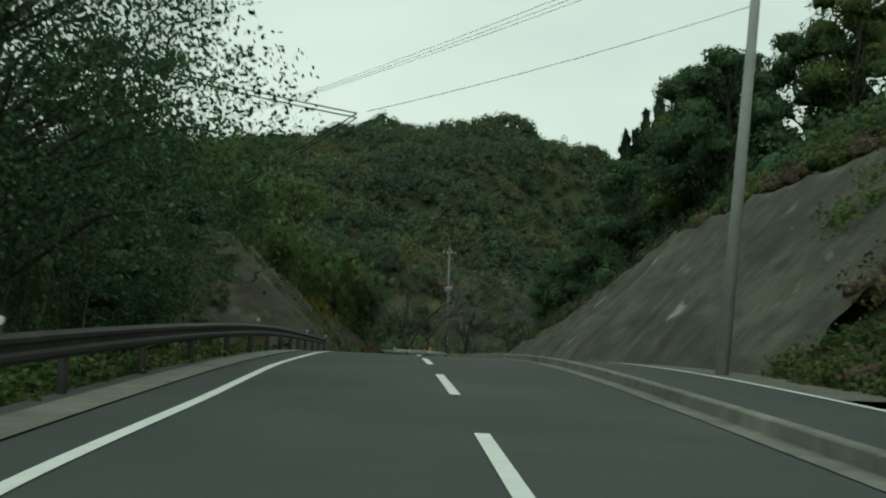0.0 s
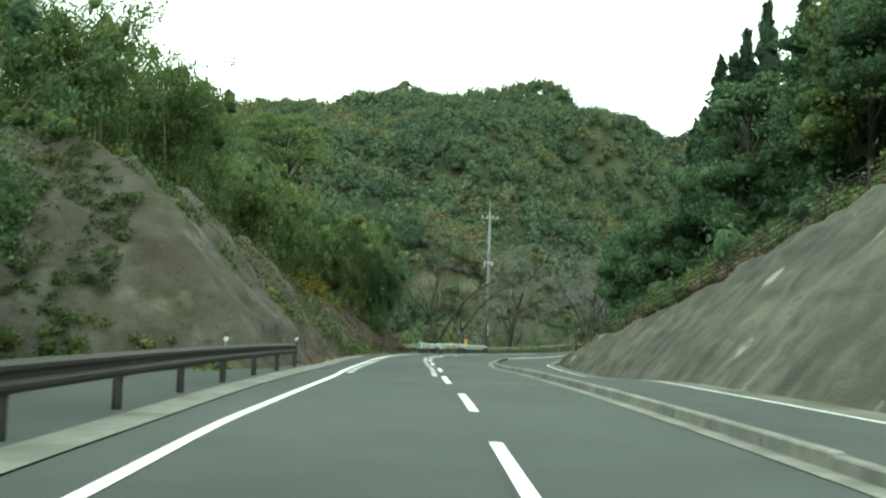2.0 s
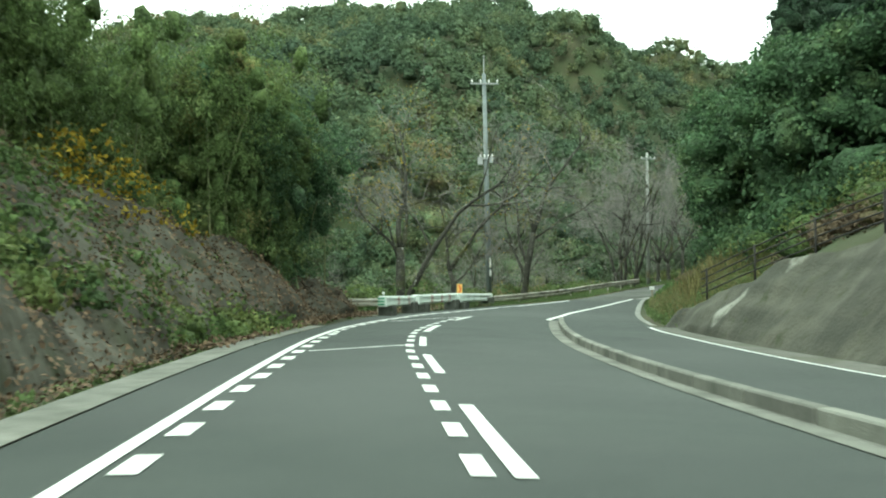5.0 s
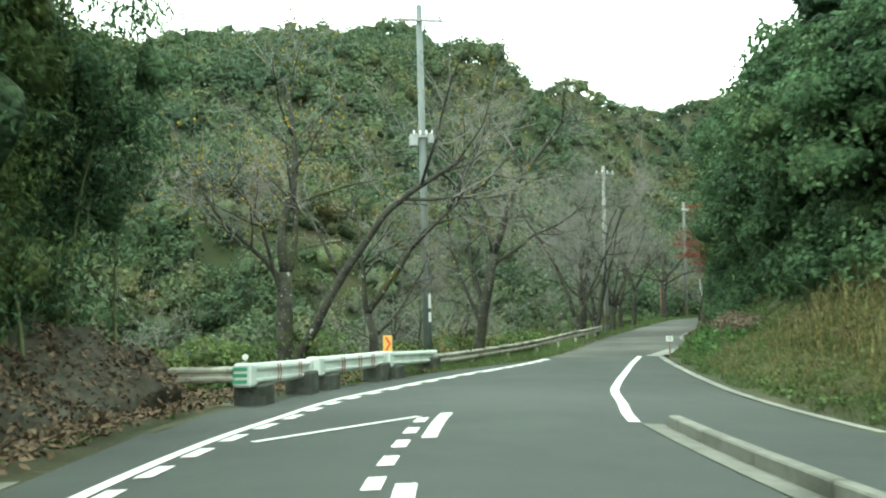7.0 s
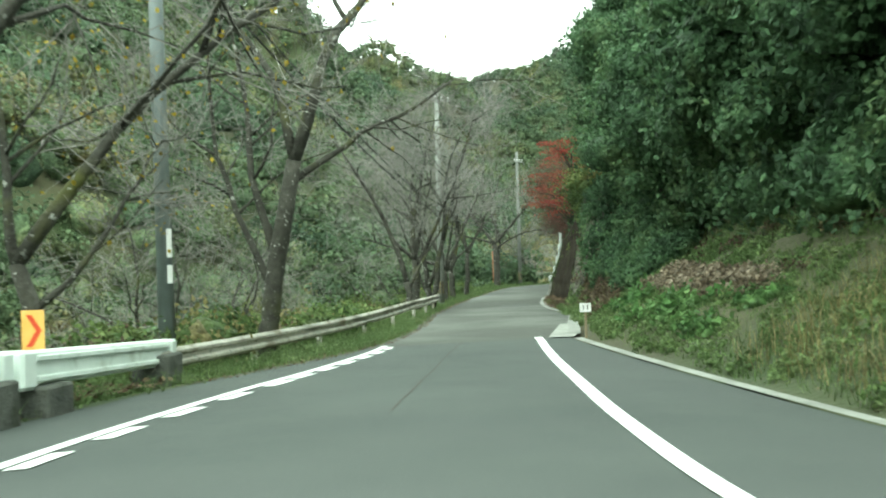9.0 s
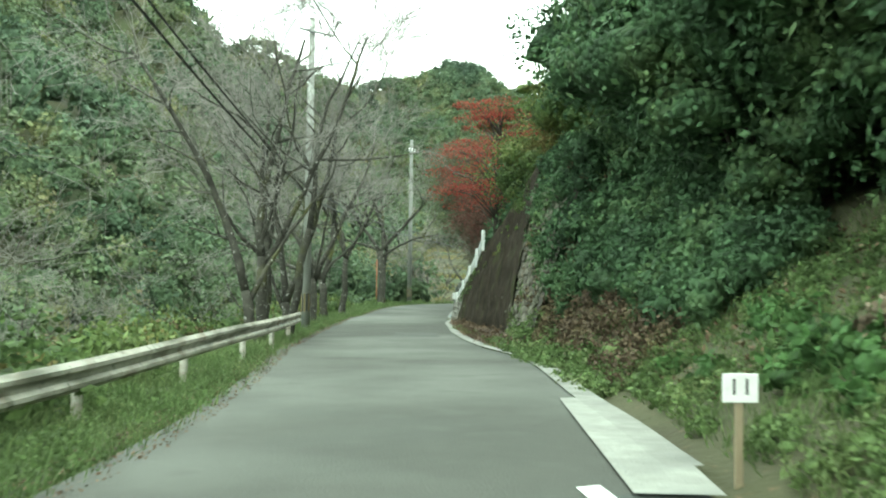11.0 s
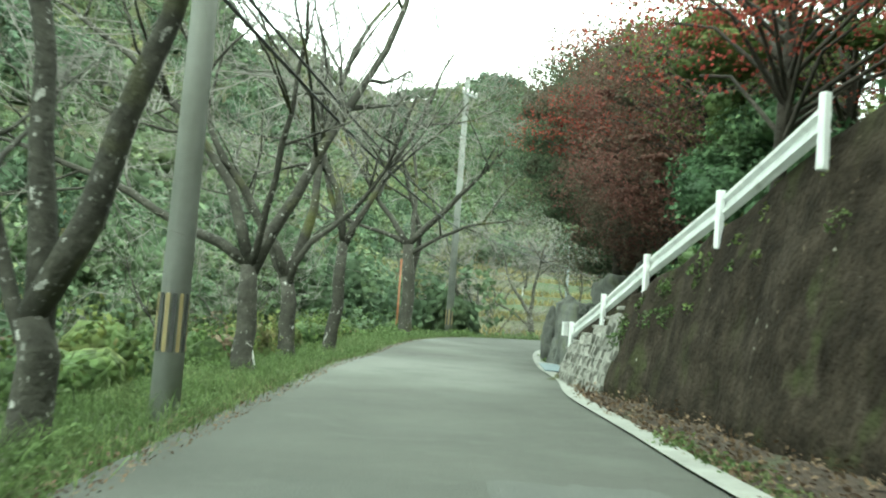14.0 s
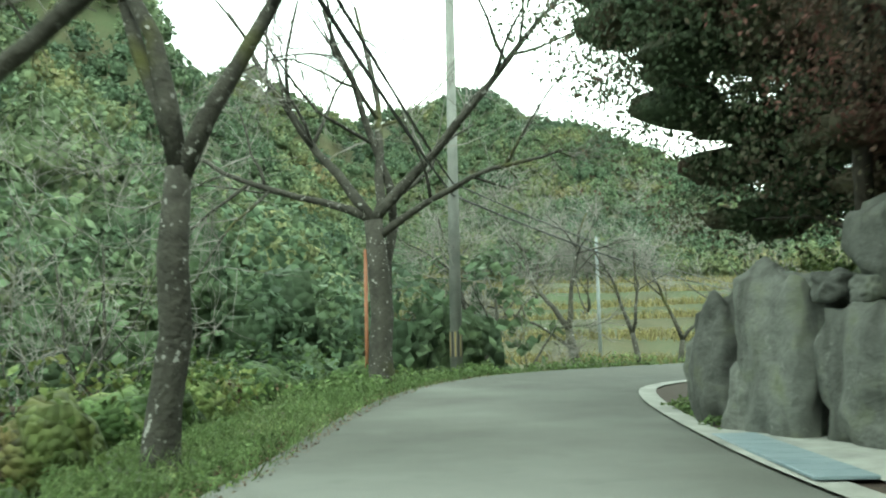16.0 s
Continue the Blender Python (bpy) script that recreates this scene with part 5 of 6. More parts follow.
def limbs(rng, start, way, length, radius, level, out, most=4, wander=0.22, rise=0.06, kids=(4, 6), shrink=0.62, clear=Vector((0, 0, 0))):
    """A branch and its smaller ones, as (points, radii, level)."""
    n = 9 if level == 1 else 5 if level == 2 else 3
    pts, rad, p, d = [Vector(start)], [radius], Vector(start), Vector(way).normalized()
    for i in range(n):
        d = (d + Vector(rng.normal(0, wander, 3)) + Vector((0, 0, rise))).normalized()
        p = p + d * (length / n)
        if over_road(p + clear, level):
            break
        pts.append(p.copy())
        rad.append(radius * (1 - 0.7 * (i + 1) / n) * (1 + 0.1 * math.sin(i * 2.3 + level)))
    n = len(pts) - 1
    if n < 1:
        return
    out.append((pts, rad, level))
    if level >= most:
        return
    for k in range(rng.randint(*kids)):
        t = rng.uniform(0.3, 1.0)
        i = min(int(t * n), n - 1)
        at = pts[i].lerp(pts[i + 1], t * n - i)
        along = (pts[i + 1] - pts[i]).normalized()
        off = along.orthogonal()
        off.rotate(Matrix.Rotation(rng.uniform(0, 6.28), 3, along))
        kid = along * rng.uniform(0.5, 1.0) + off * rng.uniform(0.5, 1.0)
        limbs(rng, at, kid, length * shrink * rng.uniform(0.7, 1.15), max(rad[i] * rng.uniform(0.4, 0.62), 0.006), level + 1, out, most, wander * 1.1, rise, kids, shrink, clear)


def bare_tree(seed, at, height, limbs_at, label, trunk=0.2, fork=1.6, group="cherry trees", most=4, leaves=None, kids=(4, 6), moss=BARK, twig_mat=None):
    """A leafless tree: trunk with main limbs (heading in degrees, tilt from upright, length share) and fine twigs."""
    rng = np.random.RandomState(seed)
    ob = thing("cherry_tree", label, "tree", at, group)
    out, top = [], Vector((rng.normal(0.1, 0.2), rng.normal(0, 0.2), fork))
    pts = [Vector((0, 0, -0.8)), Vector((0, 0, 0.0)), Vector((rng.normal(0, 0.06), rng.normal(0, 0.06), fork * 0.3)), Vector((rng.normal(0, 0.12), rng.normal(0, 0.12), fork * 0.65)), top]
    wood, boughs, twigs = Build(), Build(), Build()
    wood.tube(pts, [trunk * 1.6, trunk * 1.25, trunk * 0.98, trunk * 1.02, trunk * 0.86], 11)
    for head, tilt, share in limbs_at:
        a, b = radians(head), radians(tilt)
        way = (math.sin(a) * math.sin(b), math.cos(a) * math.sin(b), math.cos(b))
        limbs(rng, top - Vector((0, 0, 0.12 + rng.uniform(0.1, 0.35))), way, height * share * 0.66, trunk * rng.uniform(0.52, 0.68), 1, out, most, 0.19, 0.08, kids, clear=Vector(at))
    tips = []
    for p, r, level in out:
        if level == 1:
            part("limb", Build().tube(p, r, 7), moss, ob, smooth=True)
        elif level == 2:
            boughs.tube(p, r, 5)
        else:
            twigs.tube(p, [max(v, 0.007) for v in r], 3, False)
            tips += p[1:]
    part("trunk", wood, moss, ob, smooth=True)
    part("bough", boughs, moss, ob, smooth=True)["kind"] = "stuff"
    part("twig_spray", twigs, twig_mat or TWIG, ob, "fine grey leafless twigs")["kind"] = "stuff"
    if leaves:
        n, mat, size = leaves
        pick = np.array([tuple(tips[i]) for i in rng.randint(0, len(tips), n)]) + rng.normal(0, 0.12, (n, 3))
        part("foliage", quads("foliage", leaf_quads(rng, pick, rng.uniform(size * 0.7, size * 1.2, n), 0.7, 0.6), mat), mat, ob, "last leaves on the twigs")
    return ob


def fine_twigs(rng, out, count, reach=(0.3, 0.9), thick=0.0058):
    """Short straight twigs along the thin branches: three-sided, tapering."""
    seg = [(p[i], p[i + 1], level) for p, r, level in out if level > 1 for i in range(len(p) - 1)]
    a, b = np.array([tuple(s[0]) for s in seg]), np.array([tuple(s[1]) for s in seg])
    weight = np.array([0.35 if s[2] == 2 else 1.0 for s in seg])
    k = rng.choice(len(seg), count, p=weight / weight.sum())
    u = rng.uniform(0, 1, (count, 1))
    start, along = a[k] * (1 - u) + b[k] * u, b[k] - a[k]
    along /= np.linalg.norm(along, axis=1, keepdims=True) + 1e-9
    way = along * 0.7 + rng.normal(0, 0.62, (count, 3)) + np.array([0, 0, 0.22])
    way /= np.linalg.norm(way, axis=1, keepdims=True)
    tip = start + way * rng.uniform(*reach, (count, 1))
    side = np.cross(way, rng.normal(size=(count, 3)))
    side /= np.linalg.norm(side, axis=1, keepdims=True) + 1e-9
    other = np.cross(way, side)
    ring = [(side * math.cos(t) + other * math.sin(t)) * thick for t in (0, 2.094, 4.189)]
    return np.concatenate([np.stack([start + ring[i], start + ring[(i + 1) % 3], tip + ring[(i + 1) % 3] * 0.4, tip + ring[i] * 0.4], 1) for i in range(3)]), tip


def cherry(seed, at, girth, fork, lean, stems, facing, label, twigs=1700, leaves=None):
    """An old leafless cherry. lean: of the trunk, (across, along) in degrees seen along the heading facing;
    stems: (share of the trunk's height, lean across, lean along, length, thickness to the trunk's)."""
    rng = np.random.RandomState(seed)
    ob = thing("cherry_tree", label, "tree", at, "cherry trees")
    f = radians(facing)
    right, away, up = Vector((math.cos(f), -math.sin(f), 0)), Vector((math.sin(f), math.cos(f), 0)), Vector((0, 0, 1))
    heading = lambda a, b: (right * math.tan(radians(a)) + away * math.tan(radians(b)) + up).normalized()
    way = heading(*lean)
    line = [way * (fork / way.z * t) + Vector((rng.normal(0, 0.05), rng.normal(0, 0.05), 0)) * min(1, 3 * t) for t in (0, 0.22, 0.45, 0.7, 1.0)]
    part("trunk", Build().tube([Vector((0, 0, -0.8))] + line, [girth * k for k in (1.55, 1.28, 1.04, 1.0, 0.96, 0.8)], 12), BARK, ob, smooth=True)
    out = []
    for share, a, b, length, thick in stems:
        t = share * 4
        i = min(int(t), 3)
        start = line[i].lerp(line[i + 1], t - i)
        limbs(rng, start, heading(a, b), length, girth * thick, 1, out, 3, 0.13, 0.035, (6, 9), 0.52, clear=Vector(at))
    boughs, sprays = Build(), Build()
    for p, r, level in out:
        if level == 1:
            part("limb", Build().tube(p, r, 8), BARK, ob, smooth=True)
        elif level == 2:
            boughs.tube(p, [max(v, 0.012) for v in r], 5)
        else:
            sprays.tube(p, [max(v, 0.008) for v in r], 3, False)
    part("bough", boughs, BARK, ob, smooth=True)["kind"] = "stuff"
    part("twig_spray", sprays, TWIG, ob, "grey leafless twigs")["kind"] = "stuff"
    v, tips = fine_twigs(rng, out, twigs)
    part("fine_spray", quads("fine_spray", v, PALE_TWIG), PALE_TWIG, ob, "fine pale grey twigs")["kind"] = "stuff"
    if leaves:
        n, mat, size = leaves
        pick = tips[rng.randint(0, len(tips), n)] + rng.normal(0, 0.1, (n, 3))
        part("foliage", quads("foliage", leaf_quads(rng, pick, rng.uniform(size * 0.7, size * 1.2, n), 0.7, 0.6), mat), mat, ob, "last yellow leaves on the twigs")["kind"] = "stuff"
    return ob


def leafy_tree(name, seed, at, height, spread_, mat, label, clumps=14, per=260, leaf=0.16, trunk=0.16, bottom=0.3, category="tree", group="", aspect=0.62, droop=0.2, cone=False, flat=0.7, heart=0.6):
    """A trunk with limbs that end in clumps of leaves, uneven, with gaps."""
    rng = np.random.RandomState(seed)
    ob = thing(name, label, category, at, group)
    wood, boughs = Build(), Build()
    lean = rng.normal(0, 0.03, 2) * height
    wood.tube([(0, 0, -0.5), (lean[0] * 0.4, lean[1] * 0.4, height * 0.45), (lean[0], lean[1], height * 0.92)], [trunk, trunk * 0.75, trunk * 0.2], 8)
    centres, radii = [], []
    for k in range(clumps):
        t = bottom + (1 - bottom) * (k + rng.uniform(0, 1)) / clumps
        wide = spread_ * ((1.05 - t) / (1.05 - bottom) if cone else math.sqrt(max(0.06, 1 - ((t - 0.55) / 0.55) ** 2)))
        a, d = rng.uniform(0, 6.28), wide * rng.uniform(0.45, 0.85)
        c = np.array([math.cos(a) * d + lean[0] * t, math.sin(a) * d + lean[1] * t, height * t])
        r = max(0.25 * spread_, wide * rng.uniform(0.35, 0.6)) * (0.8 if cone else 1)
        centres.append(c)
        radii.append((r, r, r * flat))
        boughs.tube([(lean[0] * t * 0.8, lean[1] * t * 0.8, height * max(0.1, t - 0.16)), c * 0.6 + np.array([0, 0, height * t * 0.36]), c], [trunk * 0.4, trunk * 0.25, 0.02], 5, False)
    place, out = shell(rng, centres, radii, per, 0.55, 0.35)
    part("trunk", wood, DARK_BARK, ob, smooth=True)
    part("bough", boughs, DARK_BARK, ob, smooth=True)["kind"] = "stuff"
    inner = cores(rng, centres, np.array(radii) * heart, 0.3, 3) if heart else None
    part("crown", quads("crown", leaf_quads(rng, place, rng.uniform(leaf * 0.7, leaf * 1.3, len(place)), aspect, droop, out), mat, hearts=inner), mat, ob)["kind"] = "stuff"
    return ob


def cedar(seed, at, height, wide, label, count=9000, leaf=0.3):
    """A pointed conifer: drooping boughs all round a straight trunk."""
    rng = np.random.RandomState(seed)
    ob = thing("cedar", label, "tree", at, "cedars")
    part("trunk", Build().tube([(0, 0, -0.6), (0, 0, height * 0.5), (0, 0, height * 0.98)], [0.3, 0.2, 0.03], 9), DARK_BARK, ob, smooth=True)
    boughs = int(height * 9)
    t = np.sort(rng.uniform(0.1, 1, boughs))
    a = rng.uniform(0, 6.28, boughs)
    reach = wide * (1.03 - t) ** 0.8 * rng.uniform(0.6, 1.08, boughs) + 0.15
    which = rng.randint(0, boughs, count)
    u = rng.beta(2.0, 1.1, count)
    d = reach[which] * u
    side = rng.normal(0, 0.16, count) * (0.4 + d * 0.45)
    x = np.cos(a[which]) * d - np.sin(a[which]) * side
    y = np.sin(a[which]) * d + np.cos(a[which]) * side
    z = height * t[which] - 0.28 * d + rng.normal(0, 0.14, count)
    place = np.stack([x, y, z], -1)
    out = np.stack([np.cos(a[which]) * 0.6, np.sin(a[which]) * 0.6, np.full(count, 0.8)], -1)
    lev = np.linspace(0.12, 0.96, 16)
    inner = cores(rng, np.stack([0 * lev, 0 * lev, height * lev], -1), np.stack([wide * (1.03 - lev) ** 0.8 * 0.66] * 2 + [0 * lev + height * 0.05], -1), 0.4, 4)
    part("crown", quads("crown", leaf_quads(rng, place, rng.uniform(leaf * 0.7, leaf * 1.3, count), 0.4, 0.35, out, 0.5), L_CEDAR, hearts=inner), L_CEDAR, ob)["kind"] = "stuff"
    return ob


def bamboo(name, seed, spots, height, label, per=900, leaf=0.22, sprays=9, mat=None):
    """A grove: arching culms and drooping sprays of narrow leaves."""
    rng = np.random.RandomState(seed)
    ob = thing(name, label, "bamboo", tuple(spots[0]))
    base = np.array(spots[0])
    places, inner = [], []
    for s in spots:
        h = height * rng.uniform(0.75, 1.12)
        a = rng.uniform(0, 6.28)
        lean = np.array([math.cos(a), math.sin(a)]) * h * rng.uniform(0.1, 0.4)
        t = np.linspace(0, 1, 7)
        line = np.stack([lean[0] * t ** 2.4, lean[1] * t ** 2.4, h * (t - 0.2 * t ** 4) - 0.3], -1) + np.array(s) - base
        part("culm", Build().tube(line, list(0.045 * (1 - 0.85 * t)), 6, False), CULM, ob, smooth=True)
        tt = np.clip(rng.beta(2.2, 1.3, 26), 0.22, 1)
        c = np.stack([np.interp(tt, t, line[:, k]) for k in range(3)], -1) + rng.normal(0, 0.45, (26, 3)) * (0.4 + tt[:, None])
        inner.append(c[:sprays])
        places.append(shell(rng, c, np.full((26, 1), 0.7) * np.array([[1, 1, 0.55]]), per // 26, 0.1, 0.0)[0])
    places, inner = np.concatenate(places), np.concatenate(inner)
    hearts = cores(rng, inner, rng.uniform(0.15, 0.32, (len(inner), 1)) * np.array([[1, 1, 1.8]]), 0.4, 2) if sprays else None
    part("foliage", quads("foliage", leaf_quads(rng, places, rng.uniform(leaf * 0.7, leaf * 1.3, len(places)), 0.28, 0.9), mat or L_BAMBOO, hearts=hearts), mat or L_BAMBOO, ob)["kind"] = "stuff"
    return ob


def on_ground(x, y, sink=0.0):
    return (x, y, float(ground_z(x, y)) - sink)


def litter(name, seed, y0, y1, near, far, count, label, size=(0.05, 0.13), mat=None, lift=0.03):
    """Fallen leaves lying on the ground."""
    rng = np.random.RandomState(seed)
    p = spread_over(rng, y0, y1, near, far, count)
    p[:, 2] = np.maximum(p[:, 2], road_z(p[:, 0], p[:, 1]) * (p[:, 0] < TOE_R(p[:, 1]) + 0.3) + -99 * (p[:, 0] >= TOE_R(p[:, 1]) + 0.3)) + lift
    out = np.tile(np.array([0.0, 0.0, 1.0]), (count, 1))
    return stuff(name, leaf_quads(rng, p, rng.uniform(*size, count), 0.6, 0.0, out, 0.5), mat or LITTER, label, "fallen leaves")


# ---------- wooded hill ----------
def far_woods():
    rng = np.random.RandomState(77)
    x, y = np.meshgrid(np.arange(-190, 420, 3.3), np.arange(118, 520, 3.3))
    x, y = x.ravel() + rng.uniform(-2.1, 2.1, x.size), y.ravel() + rng.uniform(-2.1, 2.1, x.size)
    z = ground_z(x, y)
    ahead = (x < 0.55 * (y + 10)) & (x > -0.42 * (y + 10) - 12)
    aside = (x - 15 < 1.2 * (y - 150)) & (x - 20 > -0.12 * (y - 158))
    keep = ((y > HILL_EDGE(x) - 34) | ((z > 4) & (y > 185))) & (z > -15) & (ahead | aside) & ((y - HILL_EDGE(x) < 265) | (x > 90)) & ((x > 60) | (x < ASPHALT_L(y) - 25))
    field = lambda x, y: (y > 186) & (np.hypot(x - 20, y - 158) < 96) & (np.abs(np.degrees(np.arctan2(x - 20, y - 158)) - 41) < 21)
    keep &= ~field(x, y)
    x, y, z = x[keep], y[keep], z[keep]
    open_to = np.zeros(len(x), bool)  # those behind a ridge are left out
    for ex, ey, ez in ((0, 20, 1), (-3, 70, 0), (-2, 98, -1.5), (9, 130, -2), (18, 152, -2)):
        far = np.hypot(x - ex, y - ey)
        ridge = np.full(len(x), -9.0)
        for share in np.linspace(0.2, 0.95, 20):
            ridge = np.maximum(ridge, (ground_z(ex + (x - ex) * share, ey + (y - ey) * share) - ez) / (far * share))
        open_to |= (z + 6 - ez) / far > ridge
    x, y, z = x[open_to], y[open_to], z[open_to]
    r = rng.uniform(1.6, 2.9, len(x))
    h = r * rng.uniform(0.7, 1.2, len(x)) * rng.choice([1.0, 1.4], len(x), p=[0.9, 0.1])
    z = z + 1.5
    gap = rng.uniform(0, 1, (1700, 2)) * np.array([[170, 100]]) + np.array([[-80, 108]])
    gz = ground_z(gap[:, 0], gap[:, 1])
    low = ~field(gap[:, 0], gap[:, 1]) & (gap[:, 1] > HILL_EDGE(gap[:, 0]) - 30) & (gap[:, 0] < ASPHALT_L(gap[:, 1]) - 22)
    stand = np.stack([gap[:, 0], gap[:, 1], gz + 1.0], -1)[low]
    wide = rng.uniform(1.3, 2.6, (len(stand), 1)) * np.ones((1, 3))
    at, ways = shell(rng, stand, wide, 90, 0.75, 0.6)
    stuff("hill_undergrowth", leaf_quads(rng, at, rng.uniform(0.25, 0.5, len(at)), 0.75, 0.15, ways, 0.6), L_THICKET, "bushes filling the gaps between the trees", "bushes", cores(rng, stand, wide * 0.6, 0.3, 2))
    for name, mat, label, bands in (("near_woods", L_WOODS, "mixed autumn woods across the valley", ((0, 200, 190, (0.3, 0.58), 1),)),
                                    ("hill_woods", L_HILL, "mixed autumn woods, dark green with yellow and brown crowns", ((200, 330, 84, (0.42, 0.9), 1), (330, 900, 44, (0.6, 1.1), 1)))):
        out, lumps, links, count = [], [], [], 0
        for lo, hi, per, size, fine in bands:
            k = (y >= lo) & (y < hi)
            centre, solid = np.stack([x, y, z + h * 0.75], -1)[k], np.stack([r, r, h], -1)[k]
            at, ways = shell(rng, centre, solid, per, 0.6, 0.7)
            out.append(leaf_quads(rng, at, rng.uniform(*size, len(at)), 0.75, 0.15, ways, 0.5))
            v, f = cores(rng, centre, solid * 0.62, 0.3, fine)
            lumps.append(v)
            links.append(f + count)
            count += len(v)
        stuff(name, np.concatenate(out), mat, label, "woods", (np.concatenate(lumps), np.concatenate(links)))


far_woods()


# ---------- plants beside the road ----------
def grove(seed, y0, y1, near, far, count, height, label, per=900, leaf=0.22, sprays=9, mat=None):
    rng = np.random.RandomState(seed)
    return bamboo("bamboo_grove", seed, spread_over(rng, y0, y1, near, far, count), height, label, per, leaf, sprays, mat)


aL = lambda d: (lambda y: ASPHALT_L(y) - d)
tR = lambda d: (lambda y: TOE_R(y) + d)
crestL = lambda d: (lambda y: ASPHALT_L(y) - 1.3 - CUT_L(y) / 1.19 - d)
crestR = lambda d: (lambda y: TOE_R(y) + CUT_R(y) / TAN_R(y) + d)
foot = lambda d: (lambda y: ASPHALT_L(y) - np.interp(y, [30, 40, 45, 50, 56], [5.5, 6.2, 6.8, 9.2, 11.2]) - d)  # clear of the rock's end
# left of the rail
grove(1, 4, 29, aL(6), aL(15), 40, 12.0, "dense dark bamboo beyond the roadside rail", 1500, 0.2, 4, L_DARK)
grove(8, 26, 46, aL(5.8), aL(14), 40, 10.5, "dense bamboo beyond the roadside rail", 1300, 0.2, 3, L_DARK)
leafy_tree("evergreen_tree", 90, on_ground(-7.4, 18.5), 11.5, 5.2, L_DARK, "dark tree hanging over the roadside rail", 64, 800, 0.12, 0.16, 0.35, heart=0)
grove(4, 38, 57, foot(1.2), foot(8), 46, 8.6, "tall feathery bamboo beside the rock", 1700, 0.19, 0)
for k, (x, y, h, wide) in enumerate(((-14.4, 46, 12.5, 3.2), (-12.2, 39, 12.0, 3.0), (-10.8, 31, 13.5, 3.4), (-17.5, 52, 13.5, 3.6))):
    leafy_tree("evergreen_tree", 92 + k, on_ground(x, y), h, wide, L_DARK, "tall dark tree beyond the roadside rail", 30, 520, 0.13, 0.14, 0.05, flat=0.6, heart=0.35)
scrub("dip_bushes", 21, -5, 40, aL(4.6), aL(18), 200, (0.8, 1.9), 130, (0.16, 0.3), L_DARK, "dark undergrowth beneath the bamboo", fine=3)
scrub("rail_weeds", 50, 0, 36, aL(1.05), aL(4.4), 520, (0.15, 0.42), 90, (0.06, 0.14), L_SCRUB, "green and withered weeds behind the guardrail", "weeds", heart=0)
scrub("spur_bushes", 22, 36, 58, foot(1.0), foot(8), 120, (0.7, 1.6), 200, (0.12, 0.24), L_SCRUB, "green and brown bushes beside the rock", fine=3)
scrub("spur_bushes", 59, 37, 57, foot(0.2), foot(3), 70, (0.6, 1.3), 260, (0.1, 0.2), L_SCRUB, "green and brown bushes beside the rock", fine=3)
scrub("spur_foot", 34, 40, 54.5, aL(3.6), aL(7.0), 130, (0.15, 0.45), 120, (0.05, 0.13), L_BROWN, "withered plants at the foot of the rock", heart=0.3)
scrub("spur_foot", 74, 53.2, 55.6, aL(2.4), aL(10.0), 110, (0.15, 0.4), 130, (0.05, 0.12), L_SCRUB, "weeds at the foot of the rock", heart=0.55)
scrub("spur_edge", 70, 55.5, 61, aL(9.8), aL(11.5), 50, (0.2, 0.6), 130, (0.06, 0.14), L_SCRUB, "creeper and shrubs along the edge of the rock", lift=0.6, fine=3)
scrub("rock_creeper", 24, 55.8, 60.2, aL(6.6), aL(10.2), 190, (0.12, 0.4), 130, (0.05, 0.11), L_SCRUB, "leafy yellow-green creeper on the rock face", lift=0.7, heart=0, flat=0.5)
# above the left cutting
scrub("slope_bushes", 62, 60, 74, crestL(-1.2), crestL(0.3), 170, (0.25, 0.75), 170, (0.08, 0.17), L_SCRUB, "green and brown bushes hanging down the cutting", fine=3)
grove(2, 60, 80, crestL(0.2), crestL(8), 72, 7.6, "feathery green bamboo leaning over the cutting", 1400, 0.22, 2)
grove(3, 80, 92, crestL(0.3), crestL(5), 40, 7.4, "feathery green bamboo at the end of the cutting", 1400, 0.2, 6)
grove(5, 94.5, 101, crestL(-0.6), crestL(3), 24, 8.4, "green bamboo at the end of the cutting", 1900, 0.17, 6, L_SCRUB)
grove(6, 93.5, 100.5, crestL(-1.2), crestL(2.0), 28, 8.2, "feathery bamboo with yellowing leaves at the end of the cutting", 1900, 0.17, 6)
# evergreen leaf colour stands in for the canopy's shade on this bamboo
grove(7, 96.5, 103.5, aL(2.2), aL(5.5), 40, 8.0, "dense bamboo hanging over the leaf-strewn bank, leaves coloured dark for shade", 2200, 0.17, 4, L_DARK)
scrub("bank_brown", 76, 98.5, 103.8, aL(1.7), aL(4.2), 60, (0.25, 0.65), 190, (0.05, 0.13), L_BROWN, "withered plants on the leaf-strewn bank", lift=0.4, heart=0.4)
scrub("bank_bushes", 4, 60, 102, crestL(0.3), crestL(9), 200, (0.6, 1.5), 190, (0.1, 0.22), L_SCRUB, "mixed green and yellow bushes above the cutting", fine=3)
scrub("bank_brown", 35, 60, 97, crestL(-1.3), crestL(0.4), 150, (0.2, 0.55), 130, (0.07, 0.15), L_BROWN, "withered brown plants along the cutting's crest")
scrub("slope_bushes", 51, 64, 91, crestL(-3.2), crestL(-0.2), 200, (0.4, 1.0), 190, (0.08, 0.18), L_SCRUB, "green and brown bushes hanging down the cutting", fine=3)
scrub("hill_thicket", 23, 50, 112, crestL(9), crestL(50), 240, (1.6, 3.4), 80, (0.35, 0.7), L_THICKET, "woods on the hill above the cutting")
litter("leaf_litter", 36, 82, 103, aL(0.3), aL(5.5), 11000, "brown fallen leaves on the bank", (0.06, 0.16), lift=0.1)
